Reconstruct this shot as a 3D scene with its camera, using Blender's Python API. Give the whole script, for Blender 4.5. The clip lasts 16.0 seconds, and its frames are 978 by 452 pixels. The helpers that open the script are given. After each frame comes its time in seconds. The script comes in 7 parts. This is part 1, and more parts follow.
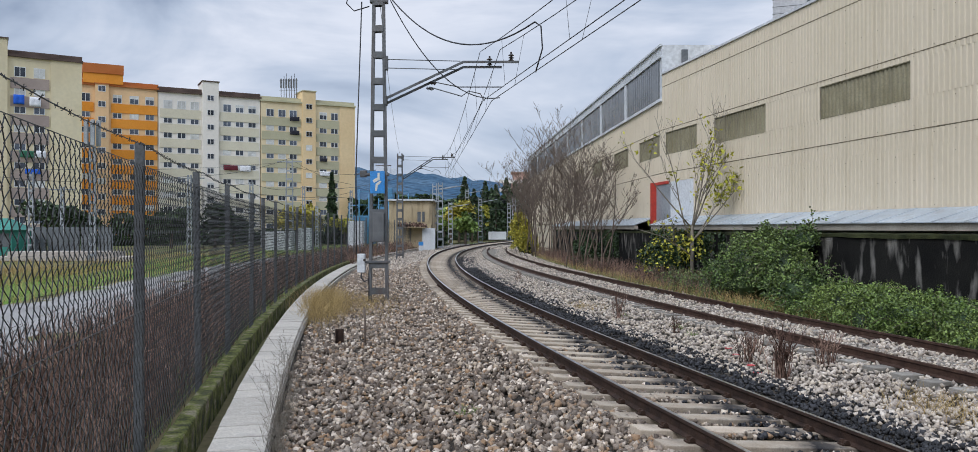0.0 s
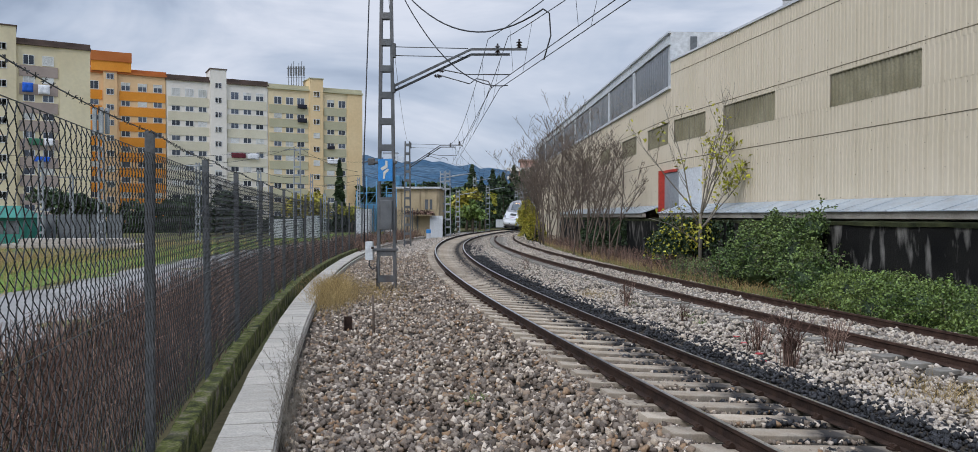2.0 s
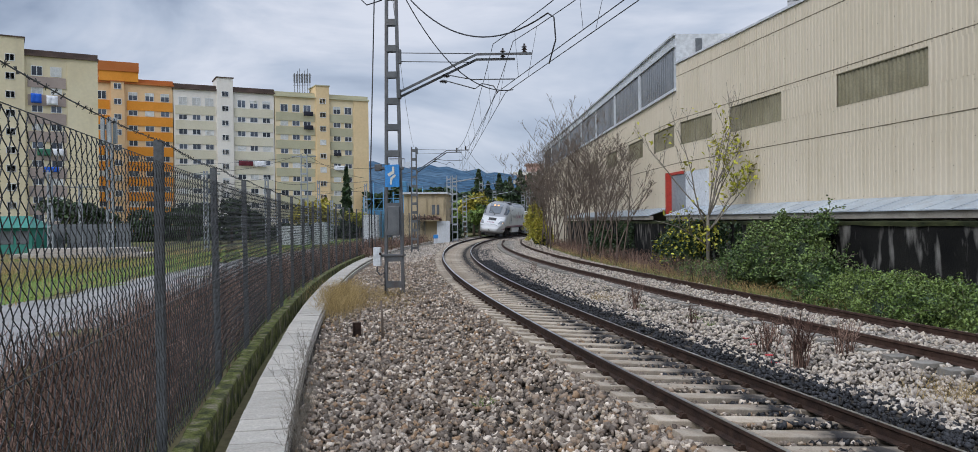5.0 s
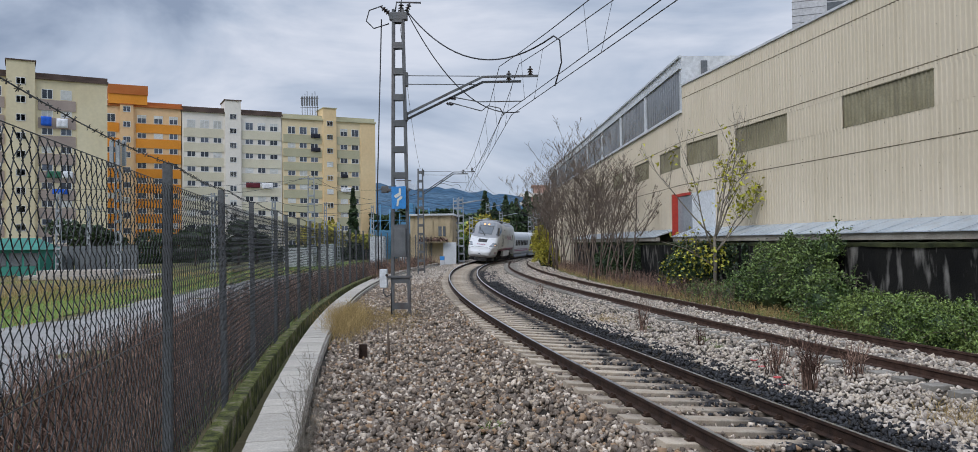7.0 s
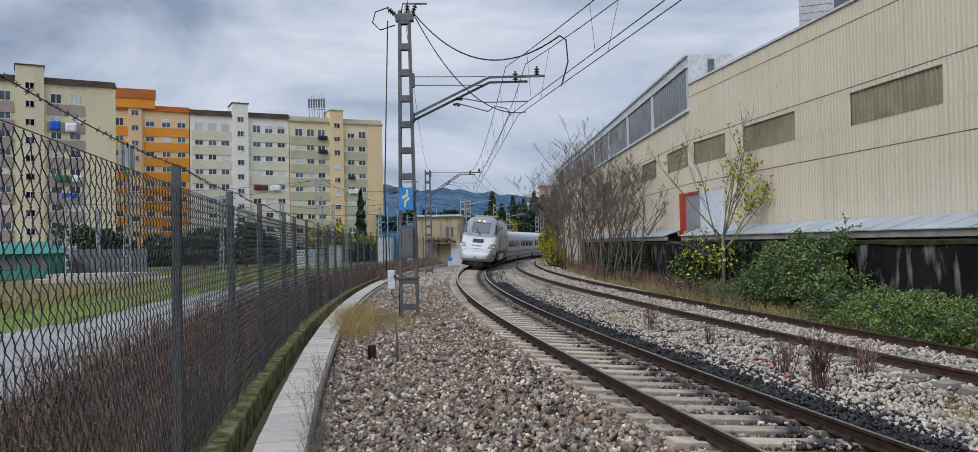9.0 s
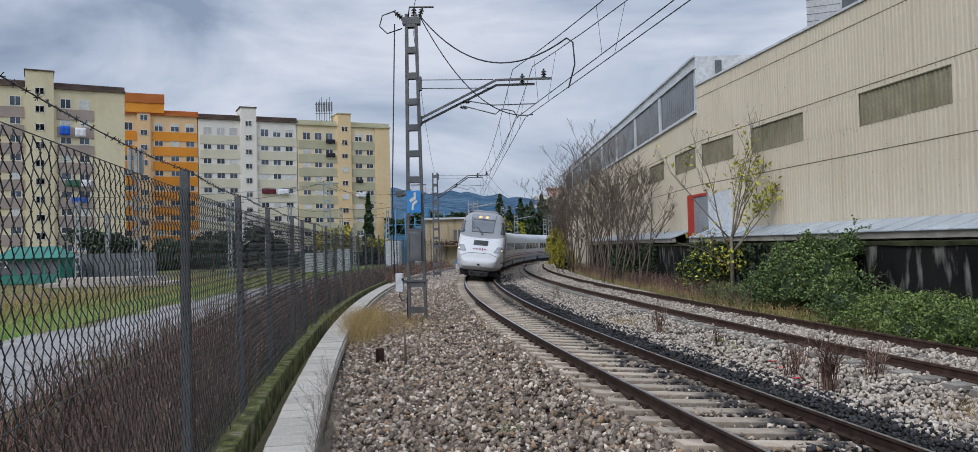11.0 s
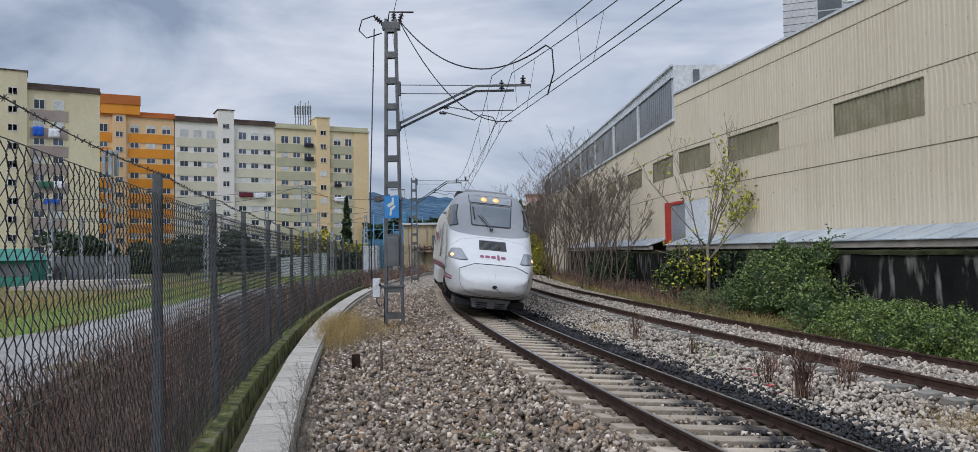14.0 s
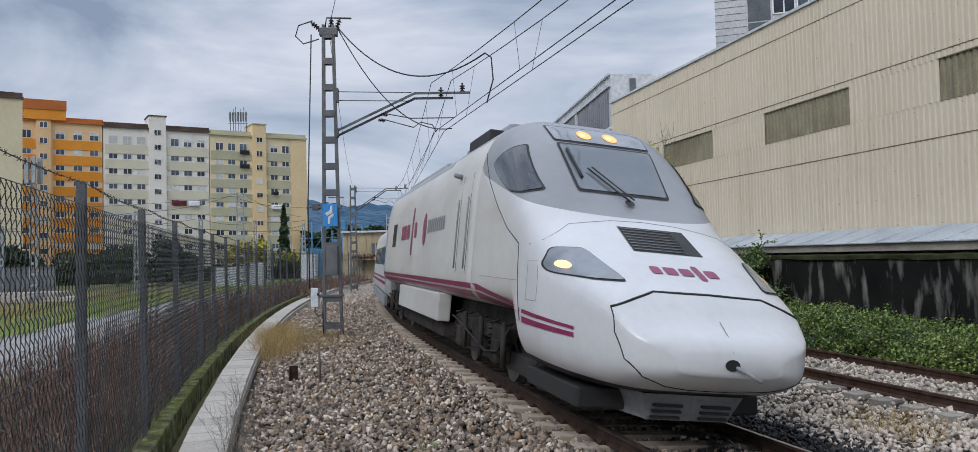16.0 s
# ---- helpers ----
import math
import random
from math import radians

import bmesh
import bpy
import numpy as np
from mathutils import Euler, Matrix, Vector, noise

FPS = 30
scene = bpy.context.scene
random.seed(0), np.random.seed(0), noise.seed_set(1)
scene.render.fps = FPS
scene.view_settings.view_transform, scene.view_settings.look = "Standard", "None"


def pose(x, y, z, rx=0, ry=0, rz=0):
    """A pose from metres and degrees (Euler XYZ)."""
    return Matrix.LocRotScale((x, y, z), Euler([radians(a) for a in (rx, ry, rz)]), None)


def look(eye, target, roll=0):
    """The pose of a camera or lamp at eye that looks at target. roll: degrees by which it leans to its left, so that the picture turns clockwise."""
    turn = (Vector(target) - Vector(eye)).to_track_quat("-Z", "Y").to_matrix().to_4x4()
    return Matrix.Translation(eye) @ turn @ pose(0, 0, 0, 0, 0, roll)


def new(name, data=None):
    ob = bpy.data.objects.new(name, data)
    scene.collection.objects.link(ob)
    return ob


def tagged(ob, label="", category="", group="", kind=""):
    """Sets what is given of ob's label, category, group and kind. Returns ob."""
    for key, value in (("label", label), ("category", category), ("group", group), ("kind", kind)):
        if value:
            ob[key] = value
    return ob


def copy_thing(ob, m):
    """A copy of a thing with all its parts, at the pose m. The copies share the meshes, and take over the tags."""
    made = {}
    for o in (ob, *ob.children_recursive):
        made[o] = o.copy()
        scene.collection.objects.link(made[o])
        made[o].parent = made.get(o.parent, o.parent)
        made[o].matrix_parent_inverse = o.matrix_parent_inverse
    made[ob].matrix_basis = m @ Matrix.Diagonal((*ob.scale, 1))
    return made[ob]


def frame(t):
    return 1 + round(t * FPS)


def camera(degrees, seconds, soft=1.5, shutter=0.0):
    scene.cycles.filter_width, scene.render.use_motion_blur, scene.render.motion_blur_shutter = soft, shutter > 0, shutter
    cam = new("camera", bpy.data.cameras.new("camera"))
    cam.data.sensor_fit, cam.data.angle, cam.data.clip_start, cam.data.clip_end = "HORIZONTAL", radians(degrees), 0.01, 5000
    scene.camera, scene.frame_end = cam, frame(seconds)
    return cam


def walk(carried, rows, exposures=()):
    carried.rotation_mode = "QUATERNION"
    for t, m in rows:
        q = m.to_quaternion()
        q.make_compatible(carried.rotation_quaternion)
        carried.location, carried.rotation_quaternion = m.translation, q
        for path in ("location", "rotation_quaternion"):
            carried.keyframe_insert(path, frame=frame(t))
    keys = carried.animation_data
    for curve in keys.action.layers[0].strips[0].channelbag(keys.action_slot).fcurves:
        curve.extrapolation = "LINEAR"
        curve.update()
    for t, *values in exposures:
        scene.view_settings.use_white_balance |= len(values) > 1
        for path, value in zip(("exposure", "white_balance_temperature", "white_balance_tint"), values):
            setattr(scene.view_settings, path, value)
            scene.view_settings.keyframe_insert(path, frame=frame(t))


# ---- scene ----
cam = camera(63.18, 16.0, soft=0.8)
PATH = [
    (0.0, pose(0.000, 0.000, 2.107, 90.137, -0.000, -0.000)),
    (0.5, pose(-0.013, 0.002, 2.111, 89.506, 0.046, 0.269)),
    (1.0, pose(-0.010, 0.004, 2.110, 89.193, 0.010, 0.377)),
    (1.5, pose(-0.015, -0.005, 2.111, 89.164, -0.023, 0.466)),
    (2.0, pose(-0.015, -0.003, 2.110, 89.258, -0.048, 0.529)),
    (2.5, pose(-0.019, -0.014, 2.105, 89.312, 0.081, 0.606)),
    (3.0, pose(-0.020, -0.019, 2.105, 89.386, 0.195, 0.702)),
    (3.5, pose(-0.023, -0.014, 2.106, 89.408, 0.325, 0.826)),
    (6.0, pose(-0.018, -0.026, 2.109, 90.172, 0.796, 1.123)),
    (6.5, pose(-0.018, -0.031, 2.107, 90.675, 0.754, 1.284)),
    (7.0, pose(-0.020, -0.034, 2.109, 91.145, 0.708, 1.494)),
    (7.5, pose(-0.020, -0.032, 2.107, 91.293, 0.719, 1.637)),
    (8.0, pose(-0.017, -0.042, 2.103, 91.332, 0.871, 1.768)),
    (8.5, pose(-0.022, -0.037, 2.105, 91.277, 1.067, 1.862)),
    (9.0, pose(-0.024, -0.035, 2.101, 91.200, 1.121, 2.037)),
    (11.5, pose(-0.020, -0.037, 2.104, 91.466, 1.313, 2.687)),
    (12.0, pose(-0.018, -0.040, 2.104, 91.526, 1.149, 2.724)),
    (12.5, pose(-0.013, -0.029, 2.105, 91.598, 0.834, 2.563)),
    (13.0, pose(-0.017, -0.026, 2.108, 91.685, 0.716, 2.104)),
    (13.5, pose(-0.012, -0.029, 2.107, 91.751, 0.714, 1.525)),
    (14.0, pose(-0.002, -0.016, 2.112, 91.779, 0.903, 1.052)),
    (14.5, pose(0.001, -0.005, 2.114, 91.783, 1.091, 0.435)),
    (15.0, pose(0.004, 0.010, 2.123, 91.787, 1.236, -0.519)),
    (15.5, pose(0.010, 0.018, 2.123, 91.921, 1.336, -1.913)),
    (16.0, pose(0.003, 0.048, 2.132, 92.206, 1.401, -3.234)),
]
walk(cam, PATH, exposures=[(0, 0.05), (1.0, 0.0), (3.0, -0.05), (6.0, -0.08), (9.0, -0.12), (16.0, -0.13)])

# ---- light ----
world = bpy.data.worlds.new("world")
scene.world = world
world.use_nodes = True
SUN_EL, SUN_AZ = radians(42), radians(215)


def build_world():
    nt = world.node_tree
    nt.nodes.clear()
    N = nt.nodes.new
    out, bg = N("ShaderNodeOutputWorld"), N("ShaderNodeBackground")
    sky = N("ShaderNodeTexSky")
    sky.sky_type, sky.sun_disc = "NISHITA", False
    sky.sun_elevation, sky.sun_rotation = SUN_EL, SUN_AZ
    co, mp = N("ShaderNodeTexCoord"), N("ShaderNodeMapping")
    mp.inputs["Scale"].default_value = (1.6, 1.6, 5.0)
    big, fine = N("ShaderNodeTexNoise"), N("ShaderNodeTexNoise")
    big.inputs["Scale"].default_value, big.inputs["Detail"].default_value = 1.3, 6
    big.inputs["Roughness"].default_value, big.inputs["Distortion"].default_value = 0.55, 0.6
    fine.inputs["Scale"].default_value, fine.inputs["Detail"].default_value = 4.0, 8
    add = N("ShaderNodeMath")
    add.operation = "MULTIPLY_ADD"
    add.inputs[1].default_value = 0.3
    ramp = N("ShaderNodeValToRGB")
    e = ramp.color_ramp.elements
    e[0].position, e[0].color = 0.50, (3.7, 4.6, 6.35, 1)
    e[1].position, e[1].color = 0.80, (9.4, 10.0, 11.5, 1)
    m = e.new(0.64)
    m.color = (6.2, 7.2, 9.05, 1)
    mix = N("ShaderNodeMix")
    mix.data_type = "RGBA"
    mix.inputs["Factor"].default_value = 0.92
    L = nt.links.new
    L(co.outputs["Generated"], mp.inputs["Vector"])
    L(mp.outputs["Vector"], big.inputs["Vector"])
    L(mp.outputs["Vector"], fine.inputs["Vector"])
    L(fine.outputs["Fac"], add.inputs[0])
    L(big.outputs["Fac"], add.inputs[2])
    L(add.outputs[0], ramp.inputs["Fac"])
    L(sky.outputs["Color"], mix.inputs["A"])
    L(ramp.outputs["Color"], mix.inputs["B"])
    # an overcast sky is brighter overhead than near the horizon
    sep, up, sc = N("ShaderNodeSeparateXYZ"), N("ShaderNodeMapRange"), N("ShaderNodeVectorMath")
    up.inputs["From Min"].default_value, up.inputs["From Max"].default_value = 0.30, 0.85
    up.inputs["To Min"].default_value, up.inputs["To Max"].default_value = 1.0, 2.1
    sc.operation = "SCALE"
    L(co.outputs["Generated"], sep.inputs[0])
    L(sep.outputs["Z"], up.inputs["Value"])
    L(mix.outputs["Result"], sc.inputs[0])
    L(up.outputs[0], sc.inputs["Scale"])
    L(sc.outputs[0], bg.inputs["Color"])
    bg.inputs["Strength"].default_value = 0.080
    L(bg.outputs["Background"], out.inputs["Surface"])


build_world()
sun_data = bpy.data.lights.new("sun", "SUN")
sun_data.energy, sun_data.angle, sun_data.color = 1.5, radians(25), (0.97, 0.98, 1.0)
sun = new("sun", sun_data)
sun.matrix_world = look((-60, -60, 90), (0, 20, 0))


# ---- materials ----
def pbr(name, a, b, scale=3.0, rough=0.8, bump=0.0, fine=None, metal=0.0, c=None, stretch=(1, 1, 1), island=0.0, obj=0.0, spec=None, streak=None, grain=0.2, palette=None):
    """Two-scale noise material: a and b mix by a broad noise, a fine grain modulates it, bump gives relief, streak = (colour, amount) adds runs of dirt."""
    m = bpy.data.materials.new(name)
    m.use_nodes = True
    nt = m.node_tree
    N, L = nt.nodes.new, nt.links.new
    p = nt.nodes["Principled BSDF"]
    co, mp = N("ShaderNodeTexCoord"), N("ShaderNodeMapping")
    mp.inputs["Scale"].default_value = stretch
    L(co.outputs["Object"], mp.inputs["Vector"])
    n1, n2 = N("ShaderNodeTexNoise"), N("ShaderNodeTexNoise")
    n1.inputs["Scale"].default_value, n1.inputs["Detail"].default_value = scale, 5
    n2.inputs["Scale"].default_value, n2.inputs["Detail"].default_value = fine or scale * 14, 3
    for n in (n1, n2):
        L(mp.outputs["Vector"], n.inputs["Vector"])
    ramp = N("ShaderNodeValToRGB")
    e = ramp.color_ramp.elements
    e[0].position, e[0].color, e[1].position, e[1].color = 0.36, (*a, 1), 0.66, (*b, 1)
    if c:
        e.new(0.52).color = (*c, 1)
    L(n1.outputs["Fac"], ramp.inputs["Fac"])
    col = ramp.outputs["Color"]

    def times(col, fac, lo, hi):
        r = N("ShaderNodeMapRange")
        r.inputs["From Min"].default_value, r.inputs["From Max"].default_value = 0.25, 0.75
        r.inputs["To Min"].default_value, r.inputs["To Max"].default_value = lo, hi
        L(fac, r.inputs["Value"])
        v = N("ShaderNodeVectorMath")
        v.operation = "SCALE"
        L(col, v.inputs[0])
        L(r.outputs[0], v.inputs["Scale"])
        return v.outputs[0]

    if palette:
        g, pr = N("ShaderNodeNewGeometry"), N("ShaderNodeValToRGB")
        pr.color_ramp.interpolation = "CONSTANT"
        el = pr.color_ramp.elements
        palette = [(r * 1.18, g2 * 1.1, b * 1.02) for r, g2, b in palette]
        el[0].color = (*palette[0], 1)
        el[1].position, el[1].color = 1 / len(palette), (*palette[1], 1)
        for k in range(2, len(palette)):
            el.new(k / len(palette)).color = (*palette[k], 1)
        L(g.outputs["Random Per Island"], pr.inputs["Fac"])
        pm = N("ShaderNodeMix")
        pm.data_type = "RGBA"
        pm.inputs["Factor"].default_value = 0.8
        L(col, pm.inputs["A"])
        L(pr.outputs["Color"], pm.inputs["B"])
        col = pm.outputs["Result"]
    col = times(col, n2.outputs["Fac"], 1 - grain * 1.1, 1 + grain)
    if island:
        g = N("ShaderNodeNewGeometry")
        col = times(col, g.outputs["Random Per Island"], 1 - island, 1 + island)
    if obj:
        g = N("ShaderNodeObjectInfo")
        col = times(col, g.outputs["Random"], 1 - obj, 1 + obj)
    if streak:
        sm, sn, sr = N("ShaderNodeMapping"), N("ShaderNodeTexNoise"), N("ShaderNodeMapRange")
        sm.inputs["Scale"].default_value = streak[2] if len(streak) > 2 else (2.5, 2.5, 0.25)
        L(co.outputs["Object"], sm.inputs["Vector"])
        L(sm.outputs["Vector"], sn.inputs["Vector"])
        sn.inputs["Scale"].default_value, sn.inputs["Detail"].default_value = 1.0, 6
        sr.inputs["From Min"].default_value, sr.inputs["From Max"].default_value = 0.53, 0.70
        sr.inputs["To Max"].default_value = streak[1]
        L(sn.outputs["Fac"], sr.inputs["Value"])
        mx = N("ShaderNodeMix")
        mx.data_type = "RGBA"
        mx.inputs["B"].default_value = (*streak[0], 1)
        L(sr.outputs[0], mx.inputs["Factor"])
        L(col, mx.inputs["A"])
        col = mx.outputs["Result"]
    L(col, p.inputs["Base Color"])
    p.inputs["Roughness"].default_value, p.inputs["Metallic"].default_value = rough, metal
    if spec is None and rough >= 0.75:
        spec = 0.15
    if spec is not None:
        p.inputs["Specular IOR Level"].default_value = spec
    if bump:
        bp = N("ShaderNodeBump")
        bp.inputs["Strength"].default_value, bp.inputs["Distance"].default_value = min(bump, 1), 0.02
        L(n2.outputs["Fac"], bp.inputs["Height"])
        L(bp.outputs["Normal"], p.inputs["Normal"])
    return m


def glow(name, colour, strength):
    m = bpy.data.materials.new(name)
    m.use_nodes = True
    p = m.node_tree.nodes["Principled BSDF"]
    p.inputs["Base Color"].default_value = (*colour, 1)
    p.inputs["Emission Color"].default_value = (*colour, 1)
    p.inputs["Emission Strength"].default_value = strength
    return m


def glassy(name, colour, rough=0.05, spec=0.6):
    m = bpy.data.materials.new(name)
    m.use_nodes = True
    p = m.node_tree.nodes["Principled BSDF"]
    p.inputs["Base Color"].default_value = (*colour, 1)
    p.inputs["Roughness"].default_value, p.inputs["Specular IOR Level"].default_value = rough, spec
    return m


M = {}
M["field"] = pbr("field", (0.16, 0.13, 0.075), (0.10, 0.16, 0.035), 0.16, 0.95, 0.8, 9, c=(0.16, 0.15, 0.07))
M["lawn"] = pbr("lawn", (0.12, 0.22, 0.03), (0.17, 0.20, 0.06), 0.5, 0.95, 0.8, 14)
M["path"] = pbr("path", (0.24, 0.23, 0.22), (0.33, 0.32, 0.305), 0.8, 0.95, 0.6, 40)
M["verge"] = pbr("verge", (0.20, 0.155, 0.08), (0.11, 0.15, 0.04), 0.7, 0.95, 0.8, 22, c=(0.16, 0.12, 0.06))
# near-black: the shade in the gaps between stones is put into the colour
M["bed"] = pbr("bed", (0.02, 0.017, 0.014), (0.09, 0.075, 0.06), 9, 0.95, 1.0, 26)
M["stone"] = pbr("stone", (0.22, 0.17, 0.13), (0.42, 0.37, 0.315), 2.2, 0.9, 0.3, 60, palette=((0.105, 0.08, 0.063), (0.26, 0.20, 0.15), (0.42, 0.375, 0.33), (0.16, 0.138, 0.12), (0.68, 0.62, 0.55), (0.30, 0.20, 0.12), (0.21, 0.178, 0.15), (0.42, 0.36, 0.29), (0.07, 0.055, 0.048), (0.31, 0.275, 0.24), (0.09, 0.075, 0.065), (0.18, 0.15, 0.125), (0.13, 0.11, 0.095)))
M["stone_pale"] = pbr("stone_pale", (0.38, 0.355, 0.325), (0.56, 0.54, 0.51), 2.2, 0.9, 0.3, 60, palette=((0.32, 0.285, 0.25), (0.50, 0.46, 0.41), (0.60, 0.56, 0.51), (0.42, 0.37, 0.315), (0.22, 0.19, 0.165), (0.55, 0.49, 0.41), (0.38, 0.345, 0.31), (0.14, 0.125, 0.115)))
M["stone_black"] = pbr("stone_black", (0.010, 0.010, 0.012), (0.03, 0.03, 0.034), 2.2, 0.65, 0.3, 60, island=0.5)
M["sleeper"] = pbr("sleeper", (0.38, 0.305, 0.23), (0.49, 0.42, 0.335), 3.0, 0.9, 0.4, 50, obj=0.15, streak=((0.02, 0.02, 0.023), 0.85, (1.1, 0.7, 1)))
M["sleeper_old"] = pbr("sleeper_old", (0.22, 0.20, 0.17), (0.32, 0.30, 0.27), 3.0, 0.9, 0.4, 50, obj=0.15)
M["rail_rust"] = pbr("rail_rust", (0.032, 0.021, 0.017), (0.062, 0.038, 0.028), 6, 0.75, 0.4, 60)
M["rail_shine"] = pbr("rail_shine", (0.48, 0.48, 0.50), (0.62, 0.62, 0.64), 1.0, 0.28, 0, 30, metal=1.0)
M["rail_brown"] = pbr("rail_brown", (0.048, 0.028, 0.021), (0.085, 0.05, 0.037), 6, 0.75, 0.4, 60)
M["clip"] = pbr("clip", (0.035, 0.022, 0.016), (0.06, 0.035, 0.025), 20, 0.8)
M["slab"] = pbr("slab", (0.44, 0.40, 0.345), (0.54, 0.50, 0.44), 1.6, 0.85, 0.25, 40, obj=0.08, streak=((0.22, 0.19, 0.15), 0.55, (1.4, 1.4, 1.4)))
M["curb"] = pbr("curb", (0.035, 0.04, 0.018), (0.20, 0.175, 0.125), 4.5, 0.95, 1.0, 38, c=(0.115, 0.125, 0.035), grain=0.5, streak=((0.05, 0.048, 0.035), 0.8, (3, 3, 3)))
M["fence_wire"] = pbr("fence_wire", (0.010, 0.011, 0.011), (0.02, 0.021, 0.02), 8, 0.5)
M["fence_post"] = pbr("fence_post", (0.085, 0.09, 0.095), (0.14, 0.145, 0.15), 2.5, 0.8, 0.3, 40)
M["steel"] = pbr("steel", (0.10, 0.105, 0.11), (0.17, 0.175, 0.18), 2.0, 0.55, 0.2, 40, metal=0.4, streak=((0.12, 0.06, 0.035), 0.5))
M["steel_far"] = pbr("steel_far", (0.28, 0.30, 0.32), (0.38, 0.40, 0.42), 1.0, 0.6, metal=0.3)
M["cable"] = pbr("cable", (0.03, 0.03, 0.033), (0.05, 0.05, 0.055), 3.0, 0.5, metal=0.3)
M["insulator"] = pbr("insulator", (0.03, 0.022, 0.02), (0.05, 0.035, 0.03), 8, 0.25)
M["wall_cream"] = pbr("wall_cream", (0.62, 0.535, 0.40), (0.67, 0.58, 0.445), 0.35, 0.55, 0.0, 6, streak=((0.42, 0.34, 0.22), 0.28, (5.0, 5.0, 0.10)), grain=0.03)
M["joint_dirt"] = pbr("joint_dirt", (0.12, 0.10, 0.07), (0.24, 0.20, 0.13), 3.0, 0.9)
M["louvre"] = pbr("louvre", (0.20, 0.175, 0.10), (0.28, 0.25, 0.16), 1.2, 0.5, 0.1, 20, streak=((0.11, 0.095, 0.06), 0.6, (4, 4, 0.4)))
M["grey_clad"] = pbr("grey_clad", (0.52, 0.54, 0.56), (0.60, 0.62, 0.64), 0.5, 0.5)
M["dark_glass"] = pbr("dark_glass", (0.09, 0.10, 0.11), (0.14, 0.15, 0.16), 0.8, 0.25)
M["roof_sheet"] = pbr("roof_sheet", (0.40, 0.45, 0.50), (0.52, 0.57, 0.61), 0.8, 0.4, 0.1, 20, metal=0.2, streak=((0.25, 0.22, 0.2), 0.35, (2, 2, 2)))
M["beam"] = pbr("beam", (0.26, 0.235, 0.20), (0.38, 0.35, 0.30), 1.5, 0.9, 0.3, 30)
M["retaining"] = pbr("retaining", (0.006, 0.006, 0.006), (0.018, 0.017, 0.015), 0.7, 0.95, 0.6, 25, streak=((0.34, 0.32, 0.29), 0.62, (3.2, 3.2, 0.9)))
M["moss"] = pbr("moss", (0.018, 0.022, 0.010), (0.06, 0.065, 0.028), 2.0, 0.95, 0.8, 30)
M["red"] = pbr("red", (0.42, 0.03, 0.02), (0.50, 0.05, 0.03), 1.0, 0.5)
M["white_panel"] = pbr("white_panel", (0.60, 0.62, 0.64), (0.70, 0.72, 0.74), 0.8, 0.5, streak=((0.4, 0.4, 0.38), 0.3))
M["leaf"] = pbr("leaf", (0.10, 0.165, 0.035), (0.22, 0.29, 0.075), 0.9, 0.6, island=0.45)
M["leaf_mid"] = pbr("leaf_mid", (0.075, 0.13, 0.03), (0.17, 0.235, 0.065), 0.9, 0.6, island=0.55)
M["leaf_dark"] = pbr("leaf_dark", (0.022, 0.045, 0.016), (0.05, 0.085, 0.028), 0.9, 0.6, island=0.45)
M["leaf_yellow"] = pbr("leaf_yellow", (0.30, 0.25, 0.03), (0.42, 0.37, 0.06), 0.9, 0.6, island=0.35)
M["leaf_lime"] = pbr("leaf_lime", (0.33, 0.33, 0.03), (0.50, 0.46, 0.05), 0.9, 0.6, island=0.35)
M["bark"] = pbr("bark", (0.13, 0.10, 0.08), (0.20, 0.16, 0.13), 3.0, 0.9, 0.5, 40)
M["bark_pale"] = pbr("bark_pale", (0.17, 0.15, 0.12), (0.26, 0.23, 0.19), 3.0, 0.9, 0.5, 40)
M["straw"] = pbr("straw", (0.34, 0.24, 0.10), (0.46, 0.34, 0.16), 2.0, 0.9, island=0.35)
M["dead_weed"] = pbr("dead_weed", (0.095, 0.055, 0.043), (0.30, 0.20, 0.155), 2.0, 0.9, island=0.55)
# woodland shifted towards blue: the haze of distance is mixed into this colour
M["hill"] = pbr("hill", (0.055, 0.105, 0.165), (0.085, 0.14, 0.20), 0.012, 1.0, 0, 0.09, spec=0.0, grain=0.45)


